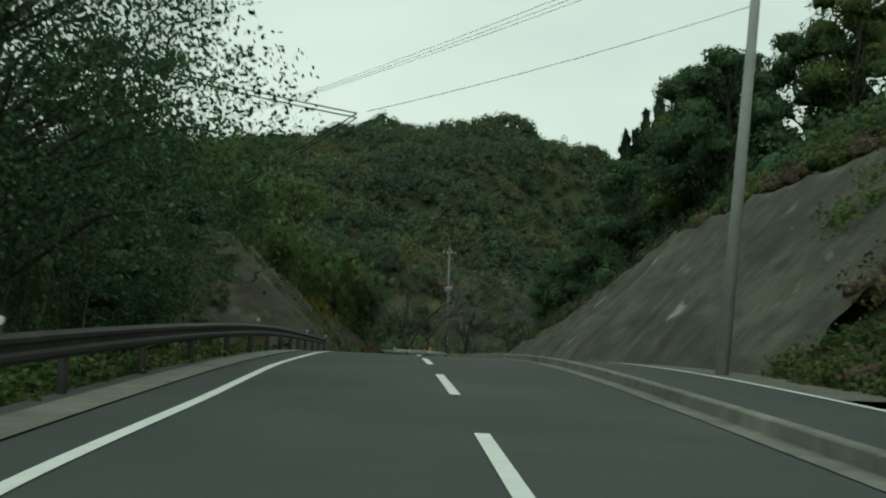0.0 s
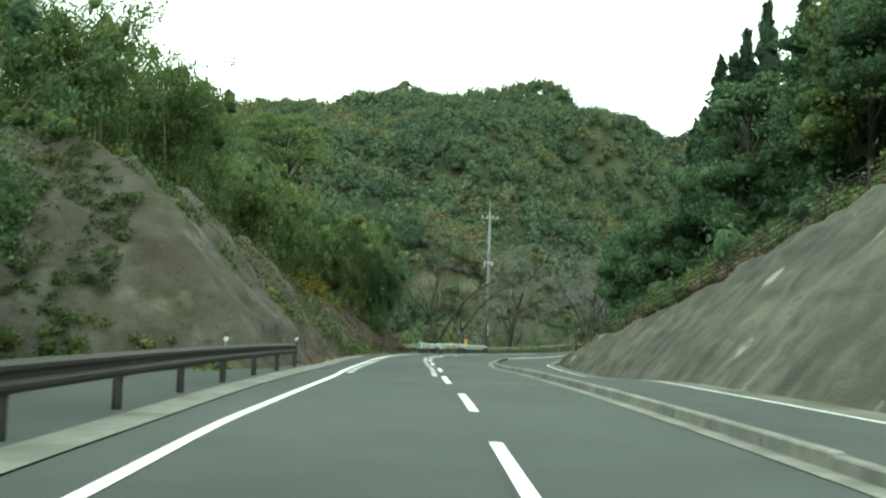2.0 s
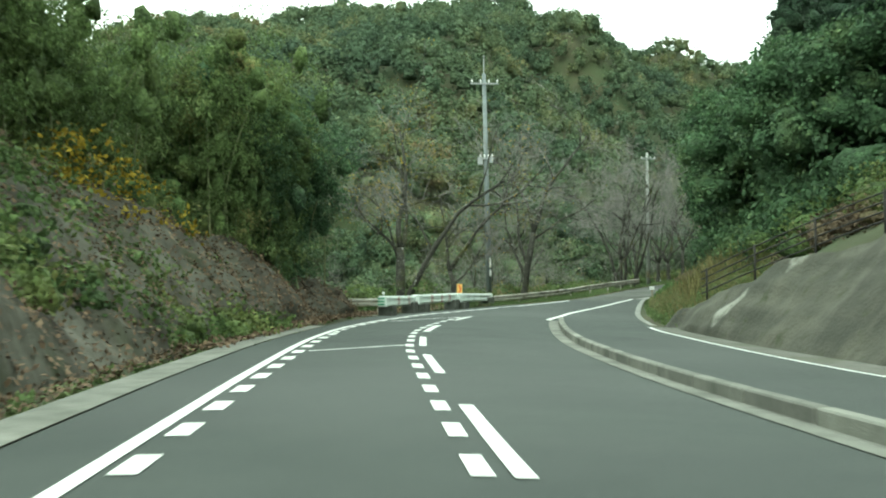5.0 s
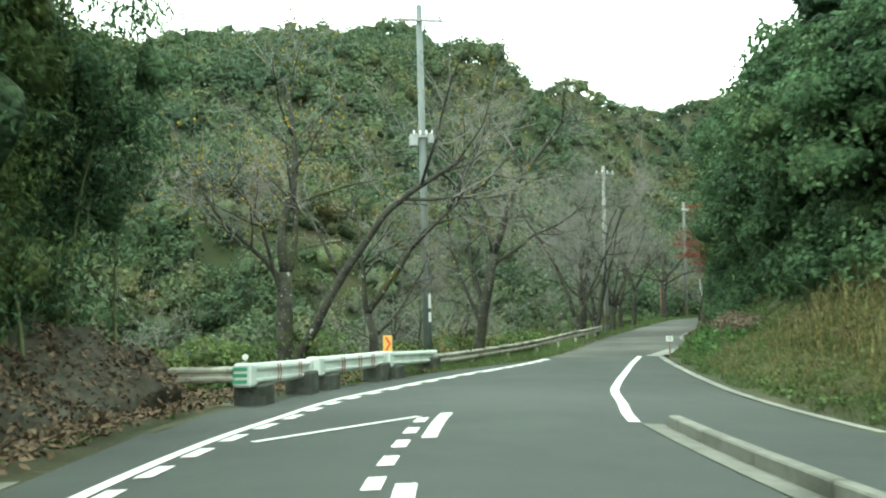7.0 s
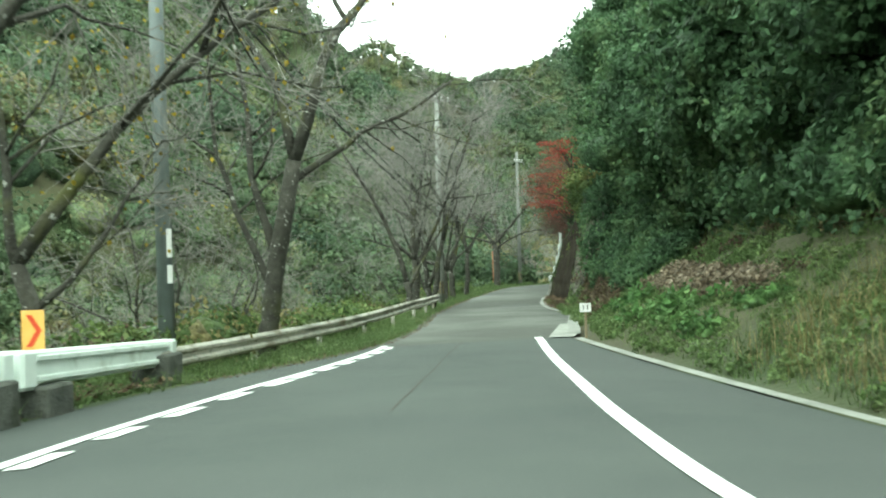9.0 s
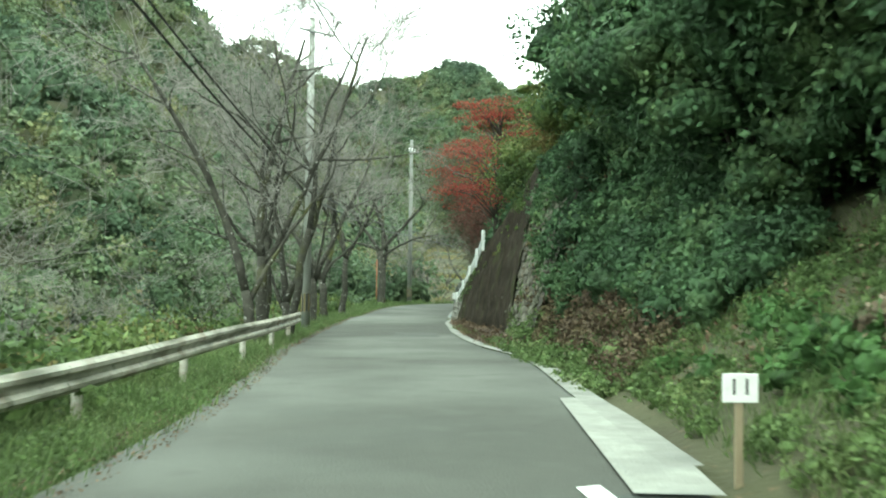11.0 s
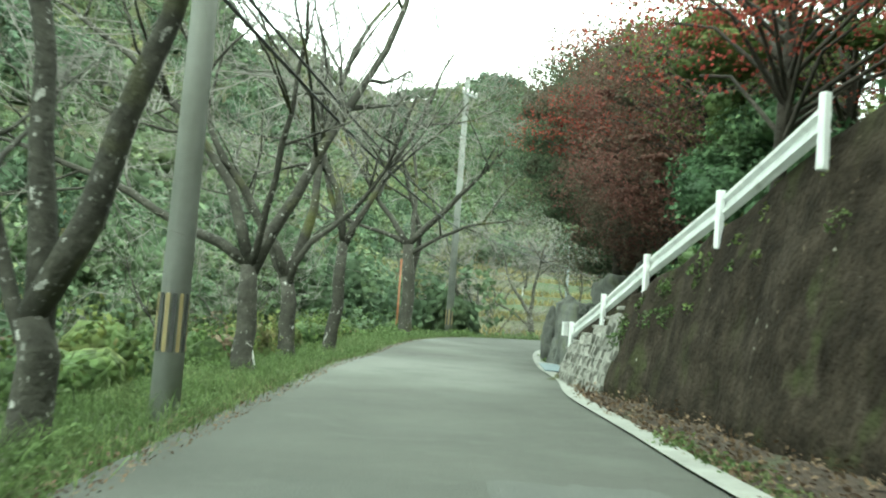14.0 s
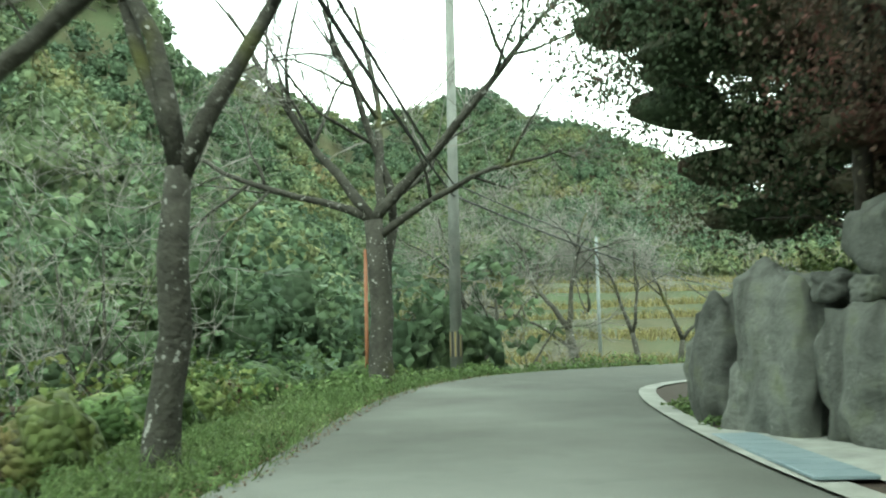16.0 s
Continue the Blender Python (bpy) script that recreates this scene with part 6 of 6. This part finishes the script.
litter("leaf_litter", 54, 101, 116, aL(0.15), aL(4), 5000, "brown fallen leaves beneath the barriers", (0.06, 0.14), lift=0.07)
litter("leaf_litter", 37, 60, 84, aL(0.65), aL(2.2), 3500, "brown fallen leaves at the foot of the cutting", (0.05, 0.12), lift=0.06)
scrub("toe_weeds", 25, 62, 102, aL(0.8), aL(1.7), 120, (0.08, 0.24), 80, (0.06, 0.14), L_WEED, "green weeds at the foot of the cutting", "weeds")


def slope_litter(ob, y0, y1, count, seed, size=(0.06, 0.15)):
    """Fallen leaves caught on the dressed slope."""
    rng = np.random.RandomState(seed)
    p = np.array([tuple(v.co) for v in ob.data.vertices if y0 < v.co.y < y1])
    p = p[rng.randint(0, len(p), count)] + rng.normal(0, 1, (count, 3)) * np.array([[0.05, 0.16, 0.05]]) + np.array([[0.03, 0, 0.04]])
    out = np.tile(np.array([0.5, 0.0, 0.85]), (count, 1))
    return stuff("leaf_litter", leaf_quads(rng, p, rng.uniform(*size, count), 0.6, 0.0, out, 0.5), LITTER, "brown fallen leaves lying on the slope", "fallen leaves")


slope_litter(slope_left, 66, 103.5, 16000, 61)
scrub("slope_brown", 75, 66, 92, aL(2.6), aL(6.0), 150, (0.15, 0.5), 120, (0.05, 0.12), L_BROWN, "withered plants and creeper on the cutting", lift=0.9, heart=0)
scrub("slope_brown", 73, 88, 101, aL(1.4), aL(4.5), 60, (0.12, 0.4), 110, (0.06, 0.13), L_BROWN, "withered plants on the end of the cutting", lift=1.4)
leafy_tree("evergreen_tree", 185, on_ground(-15.8, 96.5), 13.2, 3.9, L_BAMBOO, "umbrella-shaped green tree above the cutting", 34, 330, 0.15, 0.18, 0.72, flat=0.26, heart=0.2)
scrub("yellow_bush", 66, 84, 92, crestL(-0.6), crestL(1.2), 16, (0.6, 1.1), 70, (0.1, 0.2), L_YELLOW, "bush with yellowing leaves above the cutting", heart=0, lift=1.3)
# the valley on the left
scrub("valley_bushes", 5, 103, 181, aL(2.6), aL(9), 300, (0.5, 1.4), 230, (0.08, 0.18), L_SCRUB, "tangled green and yellow bushes down the bank", fine=3)
scrub("valley_dark", 38, 103, 181, aL(6), aL(16), 220, (0.9, 2.0), 150, (0.14, 0.26), L_DARK, "dark green bushes down the bank", fine=3)
scrub("valley_brown", 26, 103, 181, aL(2.6), aL(12), 190, (0.5, 1.2), 170, (0.06, 0.13), L_BROWN, "brown withered bushes down the bank", fine=3, heart=0.3)
scrub("valley_yellow", 71, 104, 130, aL(2.2), aL(8), 70, (0.4, 1.1), 200, (0.08, 0.17), L_STRAW, "yellow-green bushes below the barriers", heart=0.4, lift=0.6)
scrub("valley_shoots", 72, 108, 128, aL(3.0), aL(9), 90, (0.5, 1.2), 260, (0.12, 0.24), L_BAMBOO, "drooping bamboo grass below the barriers", droop=0.8, lift=0.9, heart=0.4)
scrub("valley_thicket", 6, 104, 181, aL(8), aL(26), 260, (1.0, 2.6), 260, (0.16, 0.34), L_THICKET, "thicket below the road", fine=3, heart=0.5)
scrub("valley_thicket", 60, 104, 183, aL(22), aL(52), 420, (1.4, 3.2), 130, (0.22, 0.45), L_THICKET, "thicket on the valley floor", fine=2, heart=0.5)
scrub("roadside_weeds", 7, 111, 187, aL(0.0), aL(2.6), 1000, (0.08, 0.36), 190, (0.025, 0.075), L_WEED, "fresh green roadside weeds", "weeds", lift=0.12, heart=0)
scrub("bend_weeds", 39, 176, 187, aL(0.3), aL(5), 260, (0.2, 0.5), 100, (0.06, 0.13), L_WEED, "tall green weeds round the bend", "weeds", lift=0.3, heart=0.3)
grass("roadside_grass", 27, 112, 187, aL(-0.16), aL(2.0), 30000, (0.1, 0.5), L_WEED, "green grass along the road edge", 0.008)
grass("field_grass", 40, 189, 245, lambda y: 30 + (y - 189) * 0.3, lambda y: 62 + (y - 189) * 1.1, 26000, (0.3, 0.8), L_STRAW, "yellow-green grass of the terraced fields", 0.06)
litter("leaf_litter", 61, 116, 184, aL(-0.35), aL(0.4), 9000, "fallen leaves and dirt along the road edge", (0.02, 0.055), lift=0.015)
# the right bank
scrub("bank_fresh", 67, 108, 132, tR(0.3), tR(4.2), 260, (0.12, 0.3), 150, (0.035, 0.085), L_WEED, "fresh green leafy weeds on the bank", "weeds", lift=0.12, heart=0.3)
scrub("bank_weeds", 64, 98, 111, tR(0.35), tR(5), 300, (0.12, 0.34), 80, (0.05, 0.12), L_WEED, "green weeds on the bank", "weeds", lift=0.12, heart=0.3)
scrub("bank_weeds", 8, 110, 142, tR(0.3), tR(5), 420, (0.1, 0.3), 80, (0.05, 0.12), L_WEED, "green weeds on the bank", "weeds", lift=0.12, heart=0.3)
scrub("bank_butterbur", 41, 114, 127, tR(0.8), tR(2.2), 50, (0.2, 0.4), 70, (0.1, 0.22), L_FRESH, "broad green leaves on the bank", "weeds", lift=0.2, heart=0.55)
scrub("bank_dead", 28, 104, 142, tR(2.6), tR(5.5), 90, (0.12, 0.34), 100, (0.06, 0.14), L_BROWN, "dead brown weeds on the bank", "weeds", lift=0.12)
scrub("bank_dead", 55, 115.5, 122.5, tR(2.0), tR(2.9), 110, (0.2, 0.42), 170, (0.06, 0.14), L_DEAD, "patch of dead pale brown leaves on the bank", "weeds", lift=0.2)
scrub("bank_shoots", 56, 126, 134, aL(2.0), aL(6), 70, (0.4, 1.0), 220, (0.12, 0.26), L_BAMBOO, "yellow-green bamboo grass below the rail", droop=0.7)
grass("bank_grass", 9, 97, 113, tR(0.4), tR(5), 7000, (0.25, 0.65), L_STRAW, "dry straw-coloured grass on the bank", 0.007, lean=0.4)
grass("bank_grass", 29, 97, 136, tR(0.2), tR(5), 30000, (0.12, 0.36), L_WEED, "green grass on the bank", 0.007)
grass("pampas", 42, 102, 110, tR(1.6), tR(4.4), 420, (0.8, 1.5), L_STRAW, "tall pale plumes of pampas grass", 0.02, lean=0.25)
litter("leaf_litter", 43, 124, 143, tR(0.6), tR(4.5), 6000, "brown leaves strewn over the bank", (0.06, 0.14), lift=0.08)
scrub("bank_evergreens", 10, 100, 140, tR(4.6), tR(8.5), 140, (0.9, 1.8), 360, (0.16, 0.28), L_DARK, "dense dark evergreen bushes over the bank", up=0.1, fine=3)
scrub("wall_ivy", 45, 127, 138.5, tR(1.5), tR(4.2), 190, (0.3, 0.75), 200, (0.08, 0.16), L_DARK, "dark ivy hanging over the stone wall", lift=0.7, fine=3)
scrub("wall_ivy", 52, 136, 140.6, tR(0.9), tR(2.4), 130, (0.2, 0.5), 150, (0.07, 0.14), L_DARK, "dark ivy hanging over the stone wall", lift=0.5, fine=3)
scrub("wall_vines", 53, 128, 140.4, tR(0.3), tR(2.0), 230, (0.12, 0.32), 130, (0.04, 0.1), L_BROWN, "dry brown vines on the stone wall", lift=0.6, heart=0)
slope_litter(verge, 137, 162.4, 9000, 62, (0.04, 0.09))
scrub("wall_foot", 57, 141, 152, tR(-0.6), tR(-0.05), 210, (0.08, 0.26), 90, (0.04, 0.09), L_WEED, "green plants at the foot of the retaining wall", "weeds", heart=0)
scrub("wall_foot", 65, 133, 141, tR(-0.6), tR(0.3), 110, (0.14, 0.36), 150, (0.05, 0.1), L_WEED, "green plants at the foot of the stone wall", "weeds", heart=0.5)
scrub("wall_foot", 46, 128, 140.6, tR(-0.5), tR(0.7), 190, (0.1, 0.3), 110, (0.04, 0.09), L_WEED, "green plants at the foot of the stone wall", "weeds")
scrub("ramp_bushes", 30, 134, 176, crestR(4.5), crestR(16), 170, (0.8, 1.9), 200, (0.14, 0.26), L_DARK, "dark evergreen bushes behind the ramp", fine=3)
scrub("crest_shrubs", 58, 141.5, 158, crestR(0.9), crestR(3.4), 90, (0.4, 0.9), 260, (0.08, 0.16), L_DARK, "dark green shrubs along the top of the wall", lift=0.55, fine=3)
scrub("wall_creeper", 31, 142, 158, crestR(0.5), crestR(1.8), 100, (0.2, 0.5), 150, (0.06, 0.14), L_SCRUB, "creeper hanging over the wall", fine=3)
scrub("wall_fringe", 69, 141.5, 158, crestR(-0.1), crestR(0.7), 190, (0.08, 0.26), 190, (0.03, 0.08), L_SCRUB, "moss and creeper along the top of the brown wall", lift=0.3, heart=0)
scrub("boulder_weeds", 77, 168.2, 171.5, lambda y: ASPHALT_R(y) + 0.35, lambda y: ASPHALT_R(y) + 1.0, 26, (0.12, 0.3), 170, (0.04, 0.09), L_WEED, "green weeds at the foot of the boulders", "weeds", heart=0)
scrub("boulder_shrub", 47, 164, 173, tR(0.5), tR(5), 70, (0.35, 0.8), 220, (0.07, 0.14), L_SCRUB, "green shrubs between the boulders", lift=2.9, fine=3)
scrub("hill_bushes", 32, 96, 240, crestR(9), crestR(60), 480, (1.6, 3.6), 60, (0.5, 0.95), L_DARK, "evergreen woods on the hillside", fine=3)
scrub("crest_scrub", 11, 23, 98, crestR(2.2), crestR(7), 240, (0.4, 1.0), 140, (0.08, 0.17), L_BROWN, "withered brown scrub above the sprayed slope", fine=3)
scrub("crest_green", 33, 40, 102, crestR(2.6), crestR(8), 190, (0.5, 1.4), 190, (0.1, 0.2), L_SCRUB, "green and yellow bushes above the fence", fine=3)
scrub("bank_tangle", 48, 5, 24, tR(0.4), tR(9), 120, (0.5, 1.2), 170, (0.08, 0.18), L_BROWN, "brown tangled vines beside the pole", fine=3)
scrub("bank_tangle", 68, 15, 23.4, tR(-0.1), tR(1.6), 130, (0.25, 0.6), 170, (0.06, 0.13), L_SCRUB, "green and brown tangled vines beside the pole", heart=0.3)
scrub("bank_tangle", 49, 8, 30, tR(4), tR(12), 80, (0.6, 1.5), 170, (0.12, 0.24), L_BAMBOO, "yellow-green bushes above the tangled vines", fine=3)
scrub("hill_bushes", 12, 10, 110, crestR(5), crestR(40), 340, (1.2, 2.8), 150, (0.24, 0.5), L_DARK, "dark bushes on the hillside", fine=3)
rng = np.random.RandomState(5)
for k in range(16):
    x, y = 20 + rng.uniform(-3, 9), 64 + k * 3.2 + rng.uniform(-2, 2)
    leafy_tree("evergreen_tree", 100 + k, on_ground(x, y), rng.uniform(10, 14), 3.8, L_SCRUB if k % 4 == 1 else L_DARK, "tall dark evergreen on the hillside", 24, 300, 0.3, 0.25, 0.2, heart=0.6)
for k, (x, y, h) in enumerate(((19.7, 114, 20), (21.3, 117, 18.5), (20.9, 114.5, 19.5), (22.2, 115, 21.5), (23.5, 113, 22.5), (17.8, 110, 13), (26, 110, 21))):
    cedar(120 + k, on_ground(x, y), h, 4.0, "tall pointed dark cedar on the hillside", 12000)
for k in range(13):
    y = 104 + k * 2.9
    x = float(TOE_R(y)) + (6.0 if y < 114 else 4.1) + rng.uniform(0, 2.2)
    leafy_tree("evergreen_tree", 140 + k, on_ground(x, y), rng.uniform(6.5, 9), 3.5, L_DARK, "broad dark evergreen leaning over the bank", 26, 420, 0.25, 0.16, 0.1, heart=0.6)
for k, (y, out, h) in enumerate(((130.5, 3.6, 8.0), (134, 3.6, 8.0), (137.5, 3.4, 7.5), (141, 4.2, 7))):
    leafy_tree("evergreen_tree", 170 + k, on_ground(float(TOE_R(y)) + out, y), h, 3.2, L_DARK, "glossy evergreen hanging over the stone wall", 28, 520, 0.18, 0.14, -0.1, heart=0.6)
leafy_tree("mixed_tree", 160, (29.2, 156.5, -0.6), 9.0, 4.4, L_SCRUB, "olive-green tree behind the ramp rail", 44, 420, 0.1, 0.15, 0.3, flat=0.4, heart=0.3)
leafy_tree("maple", 162, on_ground(22.9, 151.8), 6.6, 2.7, L_RED, "small spreading maple in red autumn leaf above the wall", 52, 230, 0.075, 0.11, 0.34, flat=0.16, heart=0)
leafy_tree("maple", 163, (34.3, 168.9, -2.4), 9.4, 6.0, L_SHADE, "dark green and maroon maple over the boulders", 130, 1000, 0.1, 0.2, 0.2, flat=0.48, heart=0.3)
leafy_tree("evergreen_tree", 182, (37.0, 168.5, -1.5), 7.5, 3.6, L_DARK, "dark evergreen behind the boulder wall", 24, 420, 0.16, 0.16, 0.1)
leafy_tree("evergreen_tree", 183, (38.5, 173.5, -1.0), 8.0, 3.6, L_DARK, "dark evergreen behind the boulder wall", 22, 320, 0.18, 0.16, 0.1)
leafy_tree("maple", 161, (30.2, 162.0, -2.6), 8.0, 4.4, L_DUSK, "dark maroon maple over the boulders", 84, 860, 0.085, 0.2, 0.24, flat=0.32, heart=0.14)
leafy_tree("maple", 164, (30.8, 167.2, -2.4), 8.8, 3.0, L_RED, "maple with a red crown over the boulders", 44, 300, 0.08, 0.14, 0.58, flat=0.2, heart=0)
leafy_tree("evergreen_tree", 180, on_ground(27.5, 156), 3.6, 2.4, L_DARK, "dark green shrubby tree behind the ramp rail", 18, 380, 0.14, 0.1, 0.1)
for k, (x, y, h) in enumerate(((22.9, 146.5, 2.8), (23.0, 140.5, 5.0), (22.4, 143.5, 3.2), (27.0, 143.6, 7.5), (31.5, 148.0, 11.5), (27.5, 139.5, 9.0), (38.0, 164.0, 12.0), (33.5, 155.0, 11.0))):
    leafy_tree("mixed_tree", 195 + k, on_ground(x, y), h, 3.0, L_SCRUB, "olive-brown tree above the retaining wall", 26, 420, 0.13, 0.12, 0.15, heart=0.45)
for k, (x, y, h) in enumerate(((20.5, 129, 20), (22.0, 132, 21), (24.5, 135, 22), (27, 139, 20))):
    cedar(190 + k, on_ground(x, y), h, 3.9, "tall pointed dark cedar on the hillside", 8000, 0.38)
# leafless cherry trees
DIM = "leafless cherry tree with dark lichened bark on the bank"
YELLOWING = "old cherry tree with a few yellow leaves behind the barriers"
cherry(200, on_ground(-5.7, 113.3), 0.25, 3.6, (2, 0), [(1.0, -9, 0, 6.5, 0.62), (0.95, 26, 10, 5.0, 0.45), (0.9, -48, 5, 4.5, 0.36), (0.08, 33, -10, 9.0, 0.72), (0.8, -25, -20, 4.5, 0.3)], 5, YELLOWING, 1900, (1200, L_YELLOW, 0.1))
cherry(216, on_ground(-2.8, 116.5), 0.15, 2.2, (-4, 0), [(1.0, 27, 5, 8.0, 0.8), (0.9, -20, 10, 5.0, 0.6), (0.7, 60, 5, 3.5, 0.4)], 8, YELLOWING, 1300, (350, L_YELLOW, 0.1))
cherry(201, on_ground(1.3, 121.9), 0.2, 4.4, (12, -7), [(1.0, 33, -6, 7.0, 0.72), (1.0, -4, 8, 6.0, 0.55), (0.9, 58, 8, 4.6, 0.4), (0.55, -26, 4, 6.0, 0.5), (0.4, -10, -12, 6.0, 0.42)], 15, DIM, 2200)
for seed, x, y, girth, fork, lean, stems in (
        (202, 10.85, 143.3, 0.16, 1.6, (-8, 0), [(1.0, -24, 0, 7.5, 0.8), (0.8, 12, 6, 5.5, 0.5)]),
        (203, 11.3, 144.4, 0.17, 2.6, (-1, 0), [(1.0, -5, 4, 7.0, 0.75), (0.9, 44, 8, 7.5, 0.6), (0.95, 20, -14, 5.5, 0.4)]),
        (204, 12.25, 147.7, 0.15, 3.4, (1, 0), [(1.0, -6, 4, 6.5, 0.7), (0.85, 28, 8, 6.0, 0.55), (0.8, -38, 0, 5.0, 0.5)]),
        (205, 12.75, 146.5, 0.13, 3.6, (8, 2), [(1.0, 6, 4, 6.5, 0.75), (0.8, 38, 10, 5.5, 0.5)]),
        (206, 13.95, 151.1, 0.19, 1.2, (1, 0), [(0.8, -3, 3, 8.5, 0.72), (1.0, 21, 4, 9.0, 0.74), (0.6, -30, 6, 6.0, 0.4)]),
        (207, 17.9, 160.4, 0.2, 2.2, (-1, 0), [(1.0, -46, 4, 6.5, 0.55), (1.0, -14, 6, 7.5, 0.6), (0.9, 30, 6, 8.5, 0.68), (0.95, 12, -16, 6.0, 0.4)]),
        (208, 20.1, 165.6, 0.21, 2.1, (-3, 0), [(1.0, -16, 5, 7.5, 0.66), (1.0, 24, 5, 8.5, 0.7), (0.9, -42, 8, 5.5, 0.4), (0.9, 6, -18, 6.0, 0.45)]),
        (209, 22.2, 168.9, 0.18, 3.3, (4, 0), [(1.0, -22, 4, 6.5, 0.6), (1.0, 3, 6, 7.0, 0.66), (0.95, 31, 4, 7.0, 0.62)]),
        (210, 28.5, 178.8, 0.26, 3.9, (-2, 0), [(0.35, 5, 4, 8.0, 0.6), (1.0, -36, 4, 6.5, 0.5), (1.0, -58, -4, 5.5, 0.4), (1.0, 38, 2, 6.5, 0.55), (0.95, 10, 10, 6.0, 0.5), (0.9, 58, -8, 5.0, 0.36)]),
        (211, 34.4, 184.4, 0.16, 3.0, (-3, 0), [(1.0, -8, 4, 5.5, 0.7), (0.9, 20, 4, 5.0, 0.6), (0.8, 48, 4, 3.5, 0.4)]),
        (212, 41.6, 190.8, 0.2, 3.2, (-12, 0), [(1.0, -30, 4, 4.5, 0.6), (1.0, 12, 4, 5.0, 0.6), (0.8, -60, 4, 4.0, 0.4)]),
        (213, 45.0, 191.5, 0.13, 3.0, (-10, 0), [(1.0, -24, 4, 4.5, 0.7), (1.0, 18, 4, 4.5, 0.6)]),
        (214, 50.5, 196.5, 0.15, 2.4, (4, 0), [(1.0, -28, 4, 5.0, 0.7), (1.0, 24, 4, 5.0, 0.6)])):
    cherry(seed, on_ground(x, y), girth, fork, lean, stems, 24, DIM, 1900)
for k in range(26):
    y = 124 + k * 4.4
    x = float(ASPHALT_L(y)) - rng.uniform(8, 19) if y < 186 else 30 + rng.uniform(0, 45)
    bare_tree(240 + k, on_ground(x, y), rng.uniform(7, 10), [(rng.uniform(0, 360), 35, 1.0), (rng.uniform(0, 360), 25, 1.0), (rng.uniform(0, 360), 45, 0.9)], "slender grey leafless tree on the valley floor", 0.12, 1.2, "valley trees", most=4)
